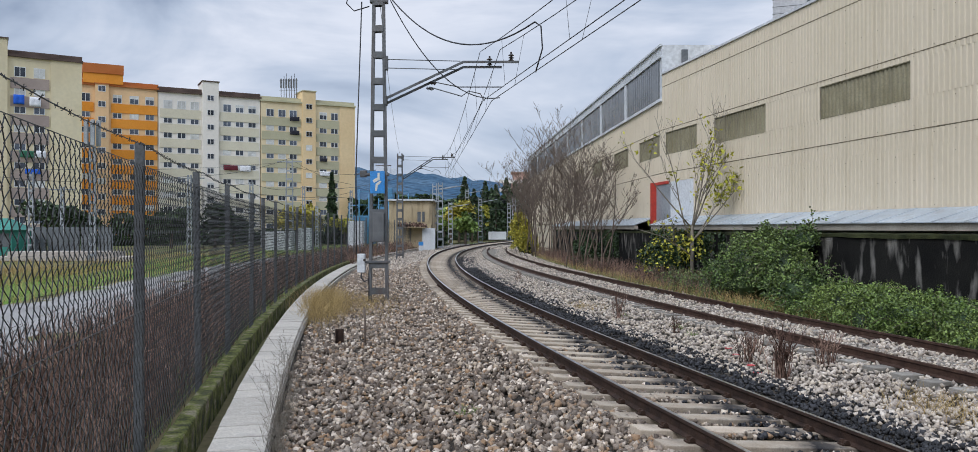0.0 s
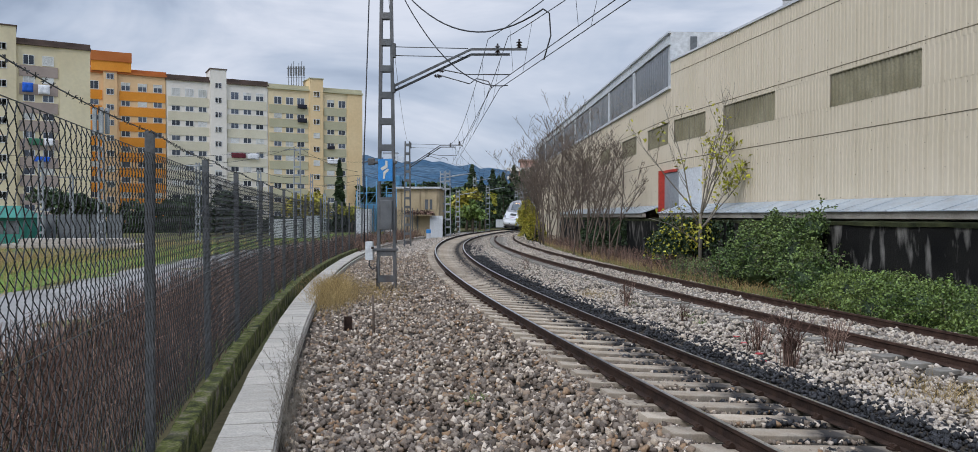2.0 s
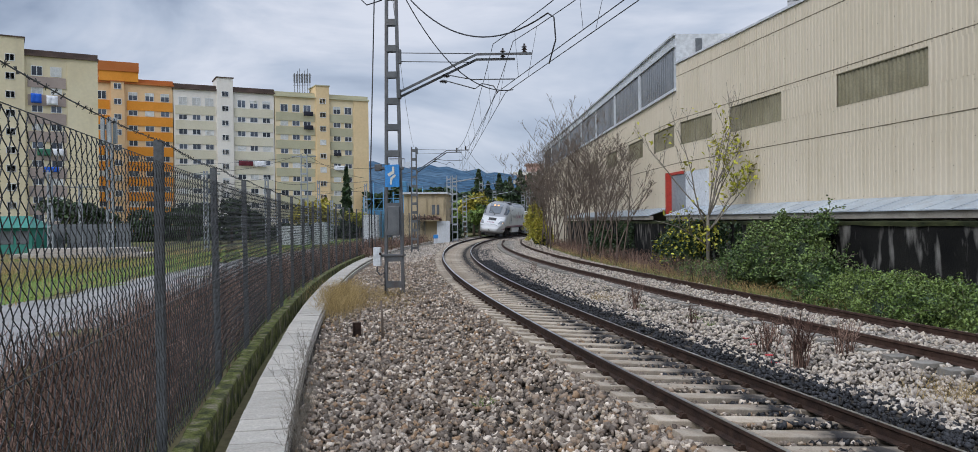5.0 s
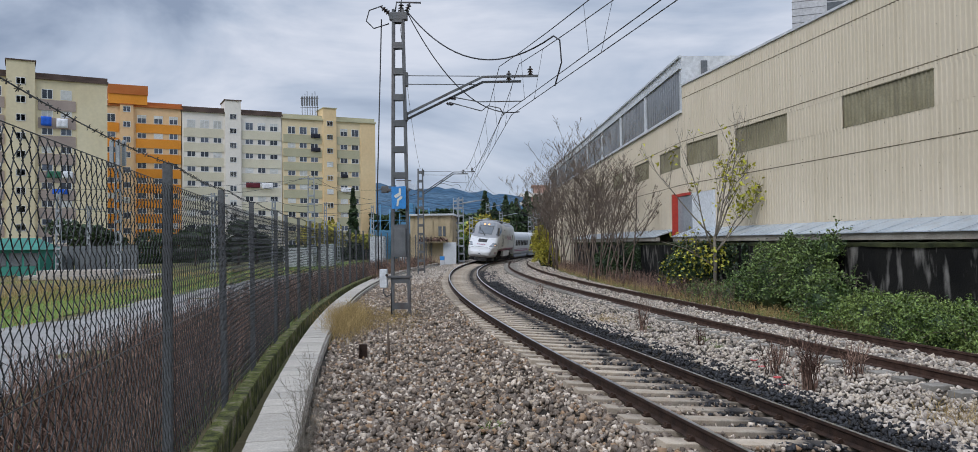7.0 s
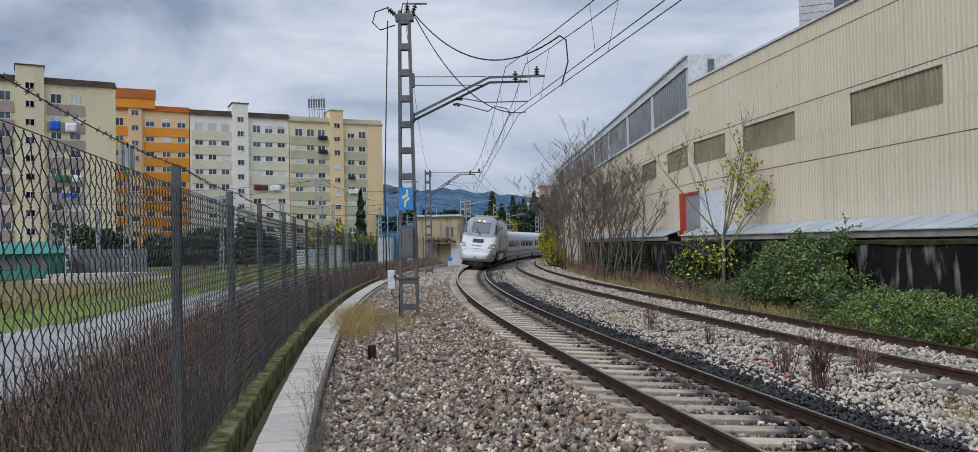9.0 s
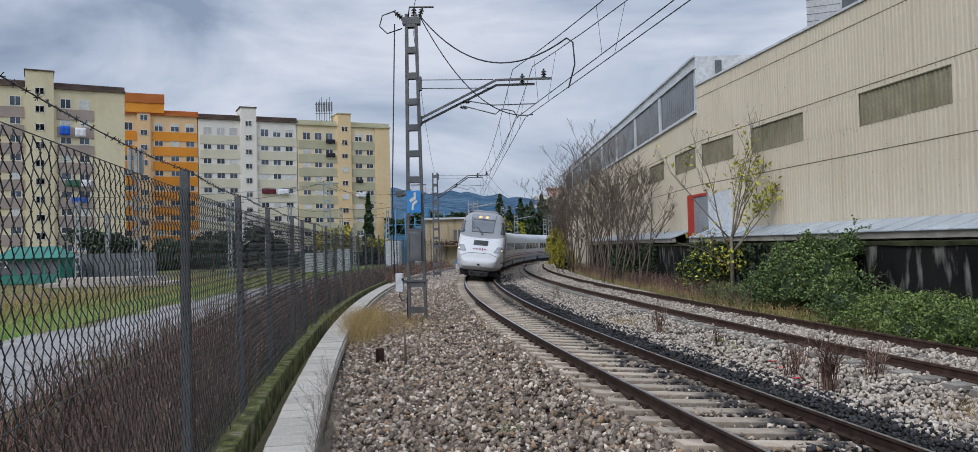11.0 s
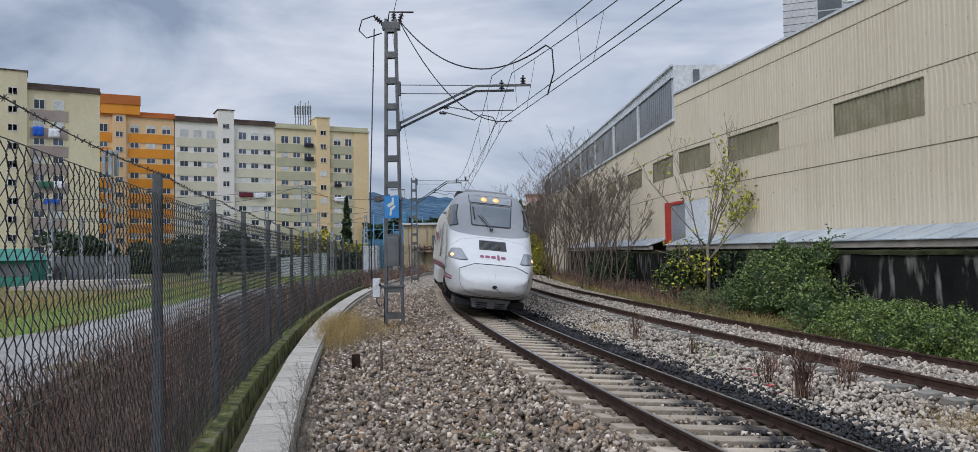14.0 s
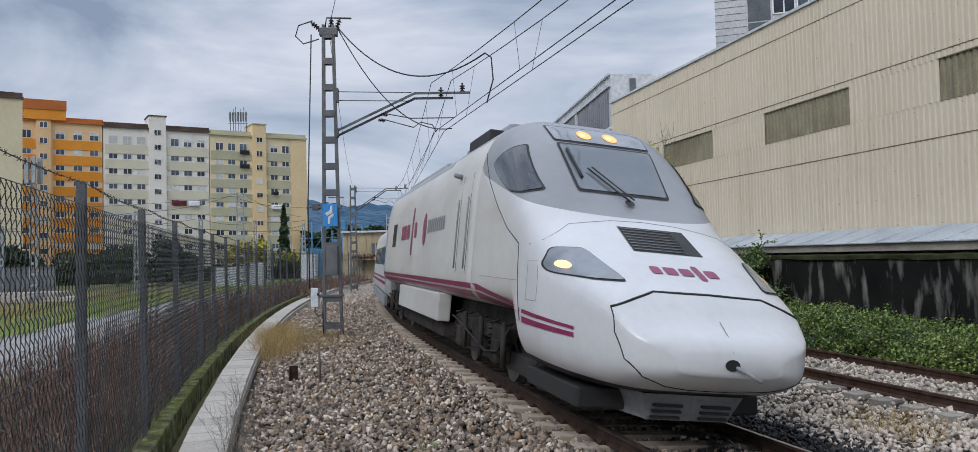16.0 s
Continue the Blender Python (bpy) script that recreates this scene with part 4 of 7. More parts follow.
def cantilever(root, reach, z_root, z_top, elbow, mat, w=0.3):
    """The bent double beam with its stays; runs along +x from the mast."""
    for y, dz in ((-0.07, 0.0), (0.07, -0.14)):
        tube("bracket_beam", [(w / 2, y, z_root + dz), (elbow, y, z_top + dz), (reach + (0.0 if dz == 0 else -0.55), y, z_top + dz)], 0.05, mat, root, 4, smooth=False)
    for k, z in enumerate((z_top + 0.10, z_top - 0.18)):
        tube("stay_rod", [(w / 2, 0, z), (elbow - 0.1 + 0.0 * k, 0, z - 0.06)], 0.014, mat, root)
    part("bracket_foot", boxes((w / 2 - 0.02, -0.13, z_root - 0.18, w / 2 + 0.10, 0.13, z_root + 0.12), bevel=0.01), mat, root)
    part("stay_foot", boxes((w / 2 - 0.02, -0.1, z_top - 0.25, w / 2 + 0.12, 0.1, z_top + 0.2), bevel=0.01), mat, root)
    for x, z in ((reach - 0.25, z_top + 0.04), (reach - 0.95, z_top - 0.10)):
        bm = bmesh.new()
        insulator(bm, Matrix.Translation((x, 0, z)), 3, 0.10, 0.085)
        part("insulator", bm, M["insulator"], root, "ribbed brown insulator")
    # steady arm
    tube("registration_tube", [(elbow * 0.62, 0, z_top - 0.62), (elbow * 0.95, 0, z_top - 0.80), (reach - 0.55, 0, z_top - 0.80)], 0.018, mat, root)
    tube("steady_arm", [(elbow * 0.60, 0, z_top - 0.80), (elbow * 0.98, 0, z_top - 1.10), (elbow * 1.06, 0, z_top - 0.93), (reach - 1.25, 0, z_top - 1.02), (reach - 1.12, 0, z_top - 1.25)], 0.018, mat, root)
    for x, z in ((elbow * 0.60, z_top - 0.66), (elbow * 0.57, z_top - 0.84)):
        bm = bmesh.new()
        insulator(bm, Matrix.Translation((x, 0, z)) @ Matrix.Rotation(radians(100), 4, "Y"), 4, 0.065, 0.05)
        part("rod_insulator", bm, M["insulator"], root)


MX, MY = -3.58, 25.8
main_mast = lattice_mast("main_mast", "riveted grey steel lattice mast carrying the overhead line", pose(MX, MY, -0.45), 10.2, 0.56, 0.30, M["steel"], 12)
cantilever(main_mast, 4.55, 6.72, 7.93, 2.75, M["steel"], 0.36)


def mast_fittings():
    root = main_mast
    M["sign_blue"] = pbr("sign_blue", (0.03, 0.23, 0.58), (0.05, 0.27, 0.64), 2, 0.45)
    M["sign_cream"] = pbr("sign_cream", (0.62, 0.62, 0.55), (0.7, 0.7, 0.62), 2, 0.5)
    z = 0.45 + 2.107 + (365 - 292) / 1274.6 * 25.7
    sg = part("sign_plate", boxes((-0.25, -0.20, z - 0.36, 0.22, -0.17, z + 0.36), bevel=0.006), M["sign_blue"], root, "blue line-side plate with a pale broken arrow")
    bm = bmesh.new()
    for pts in (((0.0, 0.30), (0.07, 0.30), (0.07, 0.08), (-0.10, -0.02), (-0.16, 0.06), (0.0, 0.16)), ((0.13, 0.02), (0.08, -0.05), (0.01, -0.10), (-0.02, -0.28), (-0.08, -0.28), (-0.06, -0.06), (0.07, 0.05))):
        vs = [bm.verts.new((x - 0.01, -0.206, z + y)) for x, y in pts]
        bm.faces.new(vs)
    mk = part("arrow_mark", bm, M["sign_cream"], sg)
    mk.modifiers.new("thick", "SOLIDIFY").thickness = 0.004
    part("relay_box", boxes((-0.18, -0.2, 2.1, 0.2, 0.1, 3.05), bevel=0.02), M["steel"], root, "grey steel equipment box")
    part("strut_plate", boxes((-0.42, -0.14, 4.25, 0.33, 0.14, 4.33), bevel=0.01), M["steel"], root)
    part("feeder_clamp", boxes((-0.60, -0.09, 4.2, -0.38, 0.09, 4.42), bevel=0.02), M["steel"], root)
    tube("feeder_rod", [(-0.6, 0, 4.32), (-0.8, 0, 4.28)], 0.02, M["steel"], root)
    # switch box on a bracket
    part("bracket", boxes((-0.62, -0.16, 1.42, 0.36, -0.10, 1.49), (-0.62, 0.08, 1.42, 0.36, 0.13, 1.49), bevel=0.008), M["steel"], root)
    b = part("switch_box", boxes((-0.66, -0.22, 1.12, -0.42, 0.02, 1.72), bevel=0.02), M["white_panel"], root, "white metal switch box")
    part("knob", boxes((-0.46, -0.28, 1.48, -0.38, -0.22, 1.56), bevel=0.015), M["insulator"], b)
    tube("box_cable", [(-0.54, -0.1, 1.12), (-0.55, -0.12, 0.95), (-0.45, -0.12, 0.82), (-0.32, -0.12, 0.88), (-0.3, -0.1, 1.1), (-0.3, -0.1, 0.2)], 0.022, M["cable"], root)
    tube("feeder_pole", [(-0.72, 0, 1.7), (-0.74, 0, 4.3), (-0.55, 0, 9.9)], 0.022, M["cable"], root)
    part("foot_block", boxes((-0.5, -0.3, 0.0, 0.5, 0.3, 0.12), bevel=0.03), M["beam"], root, "concrete foot")
    # head gear
    part("head_plate", boxes((-0.28, -0.13, 9.85, 0.3, 0.13, 10.1), bevel=0.02), M["steel"], root)
    tube("head_arm", [(-0.1, 0, 10.1), (-0.05, 0, 10.45), (0.75, 0, 10.42)], 0.03, M["steel"], root)
    for x, a in ((-0.25, -50), (0.1, 0), (0.25, 20)):
        bm = bmesh.new()
        insulator(bm, Matrix.Translation((x, 0, 10.05)) @ Matrix.Rotation(radians(a), 4, "Y"), 4, 0.09, 0.09)
        part("head_insulator", bm, M["insulator"], root)
    tube("jumper", [(-0.5, 0, 10.35), (-0.95, 0, 10.2), (-1.05, 0, 9.85), (-0.8, 0, 9.6), (-0.3, 0, 9.75)], 0.02, M["cable"], root)


mast_fittings()
M2 = lattice_mast("line_mast", "grey lattice mast carrying the overhead line", pose(-6.95, 62, -0.4), 8.3, 0.5, 0.34, M["steel"], 12)
cantilever(M2, 4.3, 6.4, 8.0, 2.6, M["steel"], 0.36)


def small_masts():
    spec = [(697, 95, 7.9), (706, 88, 7.6), (749, 130, 9.0), (770, 120, 7.2), (816, 135, 7.0), (824, 128, 7.6), (845, 140, 8.6), (722, 110, 6.2)]
    for px, d, h in spec:
        x = (px - 784) / 1274.6 * d
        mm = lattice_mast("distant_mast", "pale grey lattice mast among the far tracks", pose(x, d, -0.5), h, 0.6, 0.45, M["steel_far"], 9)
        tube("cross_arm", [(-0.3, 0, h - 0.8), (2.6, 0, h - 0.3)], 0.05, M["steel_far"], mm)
    # masts on the yard beyond the fence
    for px, d, h, w in ((148, 62, 9.0, 0.5), (50, 70, 7.5, 0.45), (304, 75, 7.6, 0.4), (403, 80, 7.2, 0.4), (421, 105, 6.5, 0.35), (464, 90, 10.4, 0.9), (487, 95, 7.6, 0.35), (508, 100, 5.4, 0.35), (563, 100, 7.4, 0.35), (365, 90, 5.6, 0.35), (100, 85, 7.0, 0.35)):
        x = (px - 784) / 1274.6 * d
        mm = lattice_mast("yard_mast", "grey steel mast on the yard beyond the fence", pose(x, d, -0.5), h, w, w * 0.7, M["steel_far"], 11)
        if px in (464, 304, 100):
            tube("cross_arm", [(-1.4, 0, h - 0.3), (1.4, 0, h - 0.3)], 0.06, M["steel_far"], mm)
    # antenna drum on one of them
    x = (148 - 784) / 1274.6 * 62
    root = thing("antenna_mast_head", "pale cluster of panel antennas on a mast", "antenna", pose(x, 62, 8.5))
    for k in range(6):
        a = k * math.pi / 3
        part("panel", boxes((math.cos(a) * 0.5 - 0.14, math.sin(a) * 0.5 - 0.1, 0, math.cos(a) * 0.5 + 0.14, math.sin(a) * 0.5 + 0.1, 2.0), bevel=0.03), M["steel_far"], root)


small_masts()


def catenary(p, q, sag, n=14):
    return [Vector(p).lerp(Vector(q), t / n) - Vector((0, 0, sag * 4 * (t / n) * (1 - t / n))) for t in range(n + 1)]


def build_wires():
    root = thing("overhead_line", "contact and messenger wires with droppers over the main track", "overhead wire")
    at_main = Vector((0.1, 25.8, 6.25))
    spans = []
    stay = []
    # supports: one behind the camera, the main mast, the second mast, farther ones
    sup = [(-22.0, 0.1), (17.7, 0.15), (54.3, -0.1), (92, 0.1), (130, -0.1)]
    for (s0, o0), (s1, o1) in zip(sup, sup[1:]):
        for off in (0.0, 0.28):
            a, b = arc(s0, o0 + off, 6.18), arc(s1, o1 + off, 6.18)
            tube("contact_wire", [a, a.lerp(b, 0.5), b], 0.011, M["cable"], root, 4)
        for off, lift in ((-0.1, 1.55), (0.55, 1.65)):
            a, b = arc(s0, o0 + off, 6.18 + lift), arc(s1, o1 + off, 6.18 + lift)
            pts = catenary(a, b, 0.75)
            tube("messenger_wire", pts, 0.012, M["cable"], root, 4)
            for k in range(1, 14, 2):
                p = pts[k]
                c = arc(s0, o0 + (0.28 if off > 0 else 0), 6.18).lerp(arc(s1, o1 + (0.28 if off > 0 else 0), 6.18), k / 14)
                tube("dropper", [p, c], 0.006, M["cable"], root, 3)
    # feeder loops from the mast head to the messenger
    head = Vector((MX + 0.25, MY, 9.75))
    a2 = Vector((1.2, 20.8, 7.5))
    tube("feeder_loop", catenary(head, a2, 1.08, 18), 0.022, M["cable"], root, 5)
    tube("feeder_drop", [a2, a2 + Vector((0.16, -0.02, -0.12)), a2 + Vector((0.2, 0, -0.7)), a2 + Vector((0.02, 0.0, -1.32))], 0.02, M["cable"], root, 5)
    tube("feeder_loop", catenary(head, (0.35, 25.6, 6.3), 1.0, 18), 0.018, M["cable"], root, 5)
    tube("feeder_wire", catenary((MX + 0.1, MY, 10.0), arc(-22, -3.6, 12.5), 0.3), 0.012, M["cable"], root, 4)
    tube("earth_wire", catenary((MX, MY, 9.8), (-6.95, 62, 7.9), 0.8), 0.01, M["cable"], root, 4)
    # wires over the yard
    yard = thing("yard_wires", "thin wires strung over the yard", "overhead wire")
    for (p0, d0, z0), (p1, d1, z1) in (((0, 70, 6.6), (304, 75, 7.0)), ((304, 75, 7.0), (464, 90, 10)), ((464, 90, 10), (563, 100, 7.6)), ((464, 90, 9.2), (590, 100, 9.0)), ((100, 85, 6), (403, 80, 6.6)), ((403, 80, 6.6), (487, 95, 7.0)), ((487, 95, 7.0), (640, 62, 6.0)), ((421, 105, 5.8), (563, 100, 6.6)), ((304, 75, 6.2), (563, 100, 6.0)), ((464, 90, 9.6), (0, 70, 7.4)), ((600, 110, 6.5), (900, 140, 6.8)), ((600, 110, 5.6), (900, 140, 6.0)), ((690, 95, 6.6), (860, 150, 7.2)), ((570, 120, 8.2), (770, 120, 6.6)), ((700, 90, 5.0), (830, 130, 5.4)), ((640, 100, 7.4), (840, 135, 6.4))):
        a = ((p0 - 784) / 1274.6 * d0, d0, z0)
        b = ((p1 - 784) / 1274.6 * d1, d1, z1)
        tube("wire", catenary(a, b, 0.5), 0.022, M["cable"], yard, 3)


build_wires()


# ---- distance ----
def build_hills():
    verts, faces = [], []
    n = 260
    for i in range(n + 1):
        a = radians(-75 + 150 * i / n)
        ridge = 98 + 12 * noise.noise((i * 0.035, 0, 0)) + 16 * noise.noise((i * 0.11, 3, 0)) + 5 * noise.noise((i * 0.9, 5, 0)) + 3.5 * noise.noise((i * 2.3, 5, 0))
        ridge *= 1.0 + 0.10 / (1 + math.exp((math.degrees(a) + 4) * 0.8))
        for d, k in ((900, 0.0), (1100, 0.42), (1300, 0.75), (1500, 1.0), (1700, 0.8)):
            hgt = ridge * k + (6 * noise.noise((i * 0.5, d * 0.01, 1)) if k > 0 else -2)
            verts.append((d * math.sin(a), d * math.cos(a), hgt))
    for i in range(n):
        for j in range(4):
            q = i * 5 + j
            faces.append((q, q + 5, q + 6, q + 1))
    tagged(part("hills", mesh_from("hills", verts, faces, True), M["hill"]), "wooded hills on the horizon with blue haze in their colour", "hill", kind="structure")


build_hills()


SHED_IVY = []


def build_shed():
    M["shed_wall"] = pbr("shed_wall", (0.40, 0.32, 0.20), (0.52, 0.42, 0.28), 0.5, 0.9, 0.2, 15, streak=((0.10, 0.085, 0.06), 0.8, (1.4, 1.4, 0.25)))
    d = 88
    x0, x1 = (624 - 784) / 1274.6 * d, (691 - 784) / 1274.6 * d
    root = thing("rail_shed", "weathered tan railway building with a flat roof", "building", pose(x0, d, -0.5))
    w = x1 - x0
    part("wall", boxes((0, 0, 0, w, 9, 5.6)), M["shed_wall"], root)
    bm = bmesh.new()
    box(bm, -0.3, -0.4, 5.6, w + 0.3, 9.3, 5.8)
    part("roof", bm, M["grey_clad"], root, "pale flat roof slab")
    part("awning", boxes((1.2, -1.4, 2.6, w - 0.6, 0, 2.75)), M["shed_wall"], root, "sagging ivy-grown awning")
    part("window", boxes((w - 1.5, -0.06, 3.3, w - 0.7, 0.1, 4.4), bevel=0.02), M["dark_glass"], root, "small dark window")
    for k in range(5):
        part("pilaster", boxes((0.35 + k * 1.05, -0.07, 2.9, 0.50 + k * 1.05, 0, 5.55)), M["shed_wall"], root)
    pts = [(rng.uniform(1.1, w - 0.5), rng.uniform(-1.5, -0.1), 2.72 + abs(rng.normal()) * 0.16) for _ in range(500)]
    SHED_IVY.extend((x0 + p[0], d + p[1], p[2] - 0.5) for p in pts)
    part("white_bay", boxes((w - 0.9, -0.8, 0, w + 0.5, 0, 2.6), bevel=0.02), M["white_panel"], root, "white lean-to porch")
    M["pipe_blue"] = pbr("pipe_blue", (0.06, 0.20, 0.36), (0.10, 0.27, 0.44), 0.8, 0.5)
    sub = thing("substation", "blue steel frames and transformers of a substation", "substation", pose((560 - 784) / 1274.6 * 125, 125, -0.5))
    for i in range(9):
        x = i * 1.55
        h = 6.5 + 3.0 * ((i * 7) % 4) / 4
        tube("frame_post", [(x, 0, 0), (x, 0, h)], 0.10, M["pipe_blue"], sub, 5)
        if i < 8:
            for z in (3.2, 4.6, 6.2, h - 0.4):
                tube("frame_beam", [(x, 0, z), (x + 1.55, 0, z)], 0.07, M["pipe_blue"], sub, 4)
            tube("frame_brace", [(x, 0, 4.0), (x + 1.55, 0, 6.2)], 0.045, M["pipe_blue"], sub, 4)
    for i, (x, w2, h2) in enumerate(((0.3, 3.6, 4.5), (4.6, 2.6, 6.0), (8.2, 3.0, 3.6), (5.6, 1.0, 9.0))):
        part("transformer", boxes((x, 1.5, 0, x + w2, 4.5, h2), bevel=0.1), M["pipe_blue"], sub)
    wall = thing("white_wall", "low white wall and containers by the far track", "wall", pose((783 - 784) / 1274.6 * 150, 150, -0.5))
    part("panel", boxes((0, 0, 0.4, 3.4, 0.4, 1.9), bevel=0.03), M["white_panel"], wall)
    bin_ = thing("blue_cabinet", "small blue and white trackside cabinet", "cabinet", pose((675 - 784) / 1274.6 * 84, 84, -0.5))
    part("body", boxes((-0.22, -0.2, 0, 0.22, 0.2, 0.75), bevel=0.02), M["white_panel"], bin_)
    part("top", boxes((-0.24, -0.22, 0.75, 0.24, 0.22, 1.15), bevel=0.03), M["sign_blue"], bin_)


build_shed()


def hill_house():
    root = thing("hill_house", "pale long building on the wooded ridge", "house", pose(-205, 1440, 98))
    part("wall", boxes((0, 0, 0, 26, 10, 17), (26.05, 1, 0, 36, 9, 12), bevel=0.2), M["white_panel"], root)
    part("roof", boxes((-0.6, -0.6, 17, 26.6, 10.6, 18.2), bevel=0.3), M["roof_dark"], root, "brown tiled roof")


hill_house()


def build_yard():
    M["tarp_green"] = pbr("tarp_green", (0.02, 0.17, 0.13), (0.03, 0.22, 0.17), 0.6, 0.6)
    M["plat"] = pbr("plat", (0.36, 0.32, 0.28), (0.45, 0.41, 0.36), 0.8, 0.9)
    d = 72
    kiosk = thing("green_kiosk", "green kiosk with a pitched canopy on the yard", "kiosk", pose(-49.4, d, -0.5))
    part("body", boxes((0, 0, 0, 6.2, 3, 2.4), bevel=0.03), M["tarp_green"], kiosk)
    bm = bmesh.new()
    v = [bm.verts.new(p) for p in ((-0.3, -0.6, 2.4), (6.5, -0.6, 2.4), (6.5, 3.4, 2.4), (-0.3, 3.4, 2.4), (1, 1.4, 3.5), (5.2, 1.4, 3.5))]
    for q in ((0, 1, 5, 4), (1, 2, 5), (2, 3, 4, 5), (3, 0, 4), (3, 2, 1, 0)):
        bm.faces.new([v[i] for i in q])
    part("canopy", bm, M["tarp_green"], kiosk)
    for i in range(4):
        part("shop_window", boxes((0.4 + i * 1.45, -0.04, 0.9, 1.6 + i * 1.45, 0, 2.1), bevel=0.01), M["dark_glass"], kiosk)
    cu = bpy.data.curves.new("sign_text", "FONT")
    cu.body, cu.size, cu.extrude, cu.align_x = "02", 0.95, 0.01, "CENTER"
    cu.materials.append(M["pvc"])
    txt = new("sign_text", cu)
    txt.parent = kiosk
    txt.matrix_basis = pose(0.85, -0.09, 1.55, 90, 0, 0)
    tagged(txt, "white painted numerals")
    plat = thing("platform_slab", "low stack of weathered slabs on the yard", "slab", pose(-39, 62, -0.5))
    part("slab", boxes((0, 0, 0, 11, 3, 0.35), bevel=0.04), M["plat"], plat)
    part("upper_slab", boxes((1.2, 0.4, 0.36, 9.5, 2.6, 0.75), bevel=0.04), M["plat"], plat)
    M["mesh_panel"] = pbr("mesh_panel", (0.10, 0.11, 0.12), (0.16, 0.17, 0.18), 0.8, 0.7)
    fence = thing("yard_fence", "grey mesh fence round the yard", "fence", pose(-47, 76, -0.5))
    for i in range(7):
        part("panel", boxes((i * 1.6, 0, 0, i * 1.6 + 1.45, 0.06, 2.7), bevel=0.01), M["mesh_panel"], fence)
    kind2 = thing("yard_sheds", "grey sheds with white doors beyond the fence", "shed", pose((425 - 784) / 1274.6 * 92, 92, -0.5))
    for i, (x, w, h) in enumerate(((0, 3.0, 2.2), (3.6, 1.6, 2.6), (9.5, 1.7, 3.4), (13, 3, 2.6))):
        part("shed", boxes((x, 0, 0, x + w, 2, h), bevel=0.03), M["grey_clad"], kind2)


build_yard()

# ---- plants ----
def leaf_cloud(name, pts, sizes, material, parent=None, label="", rnd=None, cup=0.25, aspect=1.6, droop=0.3):
    """Small folded leaves, two triangles and two more each, scattered at pts as one mesh."""
    n = len(pts)
    pts = np.asarray(pts, float)
    q = rnd.normal(size=(n, 3))
    q[:, 2] = np.abs(q[:, 2]) * 0.8 + droop
    q /= np.linalg.norm(q, axis=1, keepdims=True)
    t = np.cross(q, rnd.normal(size=(n, 3)))
    t /= np.linalg.norm(t, axis=1, keepdims=True)
    b = np.cross(q, t)
    sz = np.asarray(sizes).reshape(-1, 1) * np.ones((n, 1))
    v = np.stack([pts - t * sz * aspect / 2, pts + b * sz / 2 + q * sz * cup, pts + t * sz * aspect / 2, pts - b * sz / 2 + q * sz * cup], 1).reshape(-1, 3)
    base = 4 * np.arange(n)[:, None]
    f = np.concatenate([base + np.array([[0, 1, 2]]), base + np.array([[0, 2, 3]])], 1).reshape(-1, 3)
    me = bpy.data.meshes.new(name)
    me.vertices.add(len(v))
    me.vertices.foreach_set("co", v.astype(np.float32).ravel())
    me.loops.add(len(f) * 3)
    me.loops.foreach_set("vertex_index", f.ravel().astype(np.int32))
    me.polygons.add(len(f))
    me.polygons.foreach_set("loop_start", np.arange(0, len(f) * 3, 3, dtype=np.int32))
    me.update(calc_edges=True)
    return part(name, me, material, parent, label, kind="stuff" if parent is None else "")


def blob_points(centre, radii, n, rnd, rough=0.35, seed=0.0, gap=0.0):
    """Points in the outer shell of a lumpy ellipsoid."""
    out = []
    while len(out) < n:
        d = rnd.normal(size=3)
        d /= np.linalg.norm(d)
        if d[2] < -0.3:
            continue
        k = 1 + rough * noise.noise(Vector(d) * 2.2 + Vector((seed, 0, 0))) + 0.2 * noise.noise(Vector(d) * 6 + Vector((seed, 5, 0)))
        k *= rnd.uniform(0.72, 1.02)
        p = (centre[0] + d[0] * radii[0] * k, centre[1] + d[1] * radii[1] * k, max(-0.3, centre[2] + d[2] * radii[2] * k))
        if gap and noise.noise(Vector(p) * 3.4) < -0.05 and rnd.random() < gap:
            continue
        out.append(p)
    return out


def shed_ivy():
    rnd = np.random.default_rng(78)
    tagged(leaf_cloud("awning_ivy", SHED_IVY, rnd.uniform(0.12, 0.28, len(SHED_IVY)), M["dead_weed"], None, rnd=rnd), "brown withered ivy on the shed's awning", "ivy", kind="stuff")


shed_ivy()


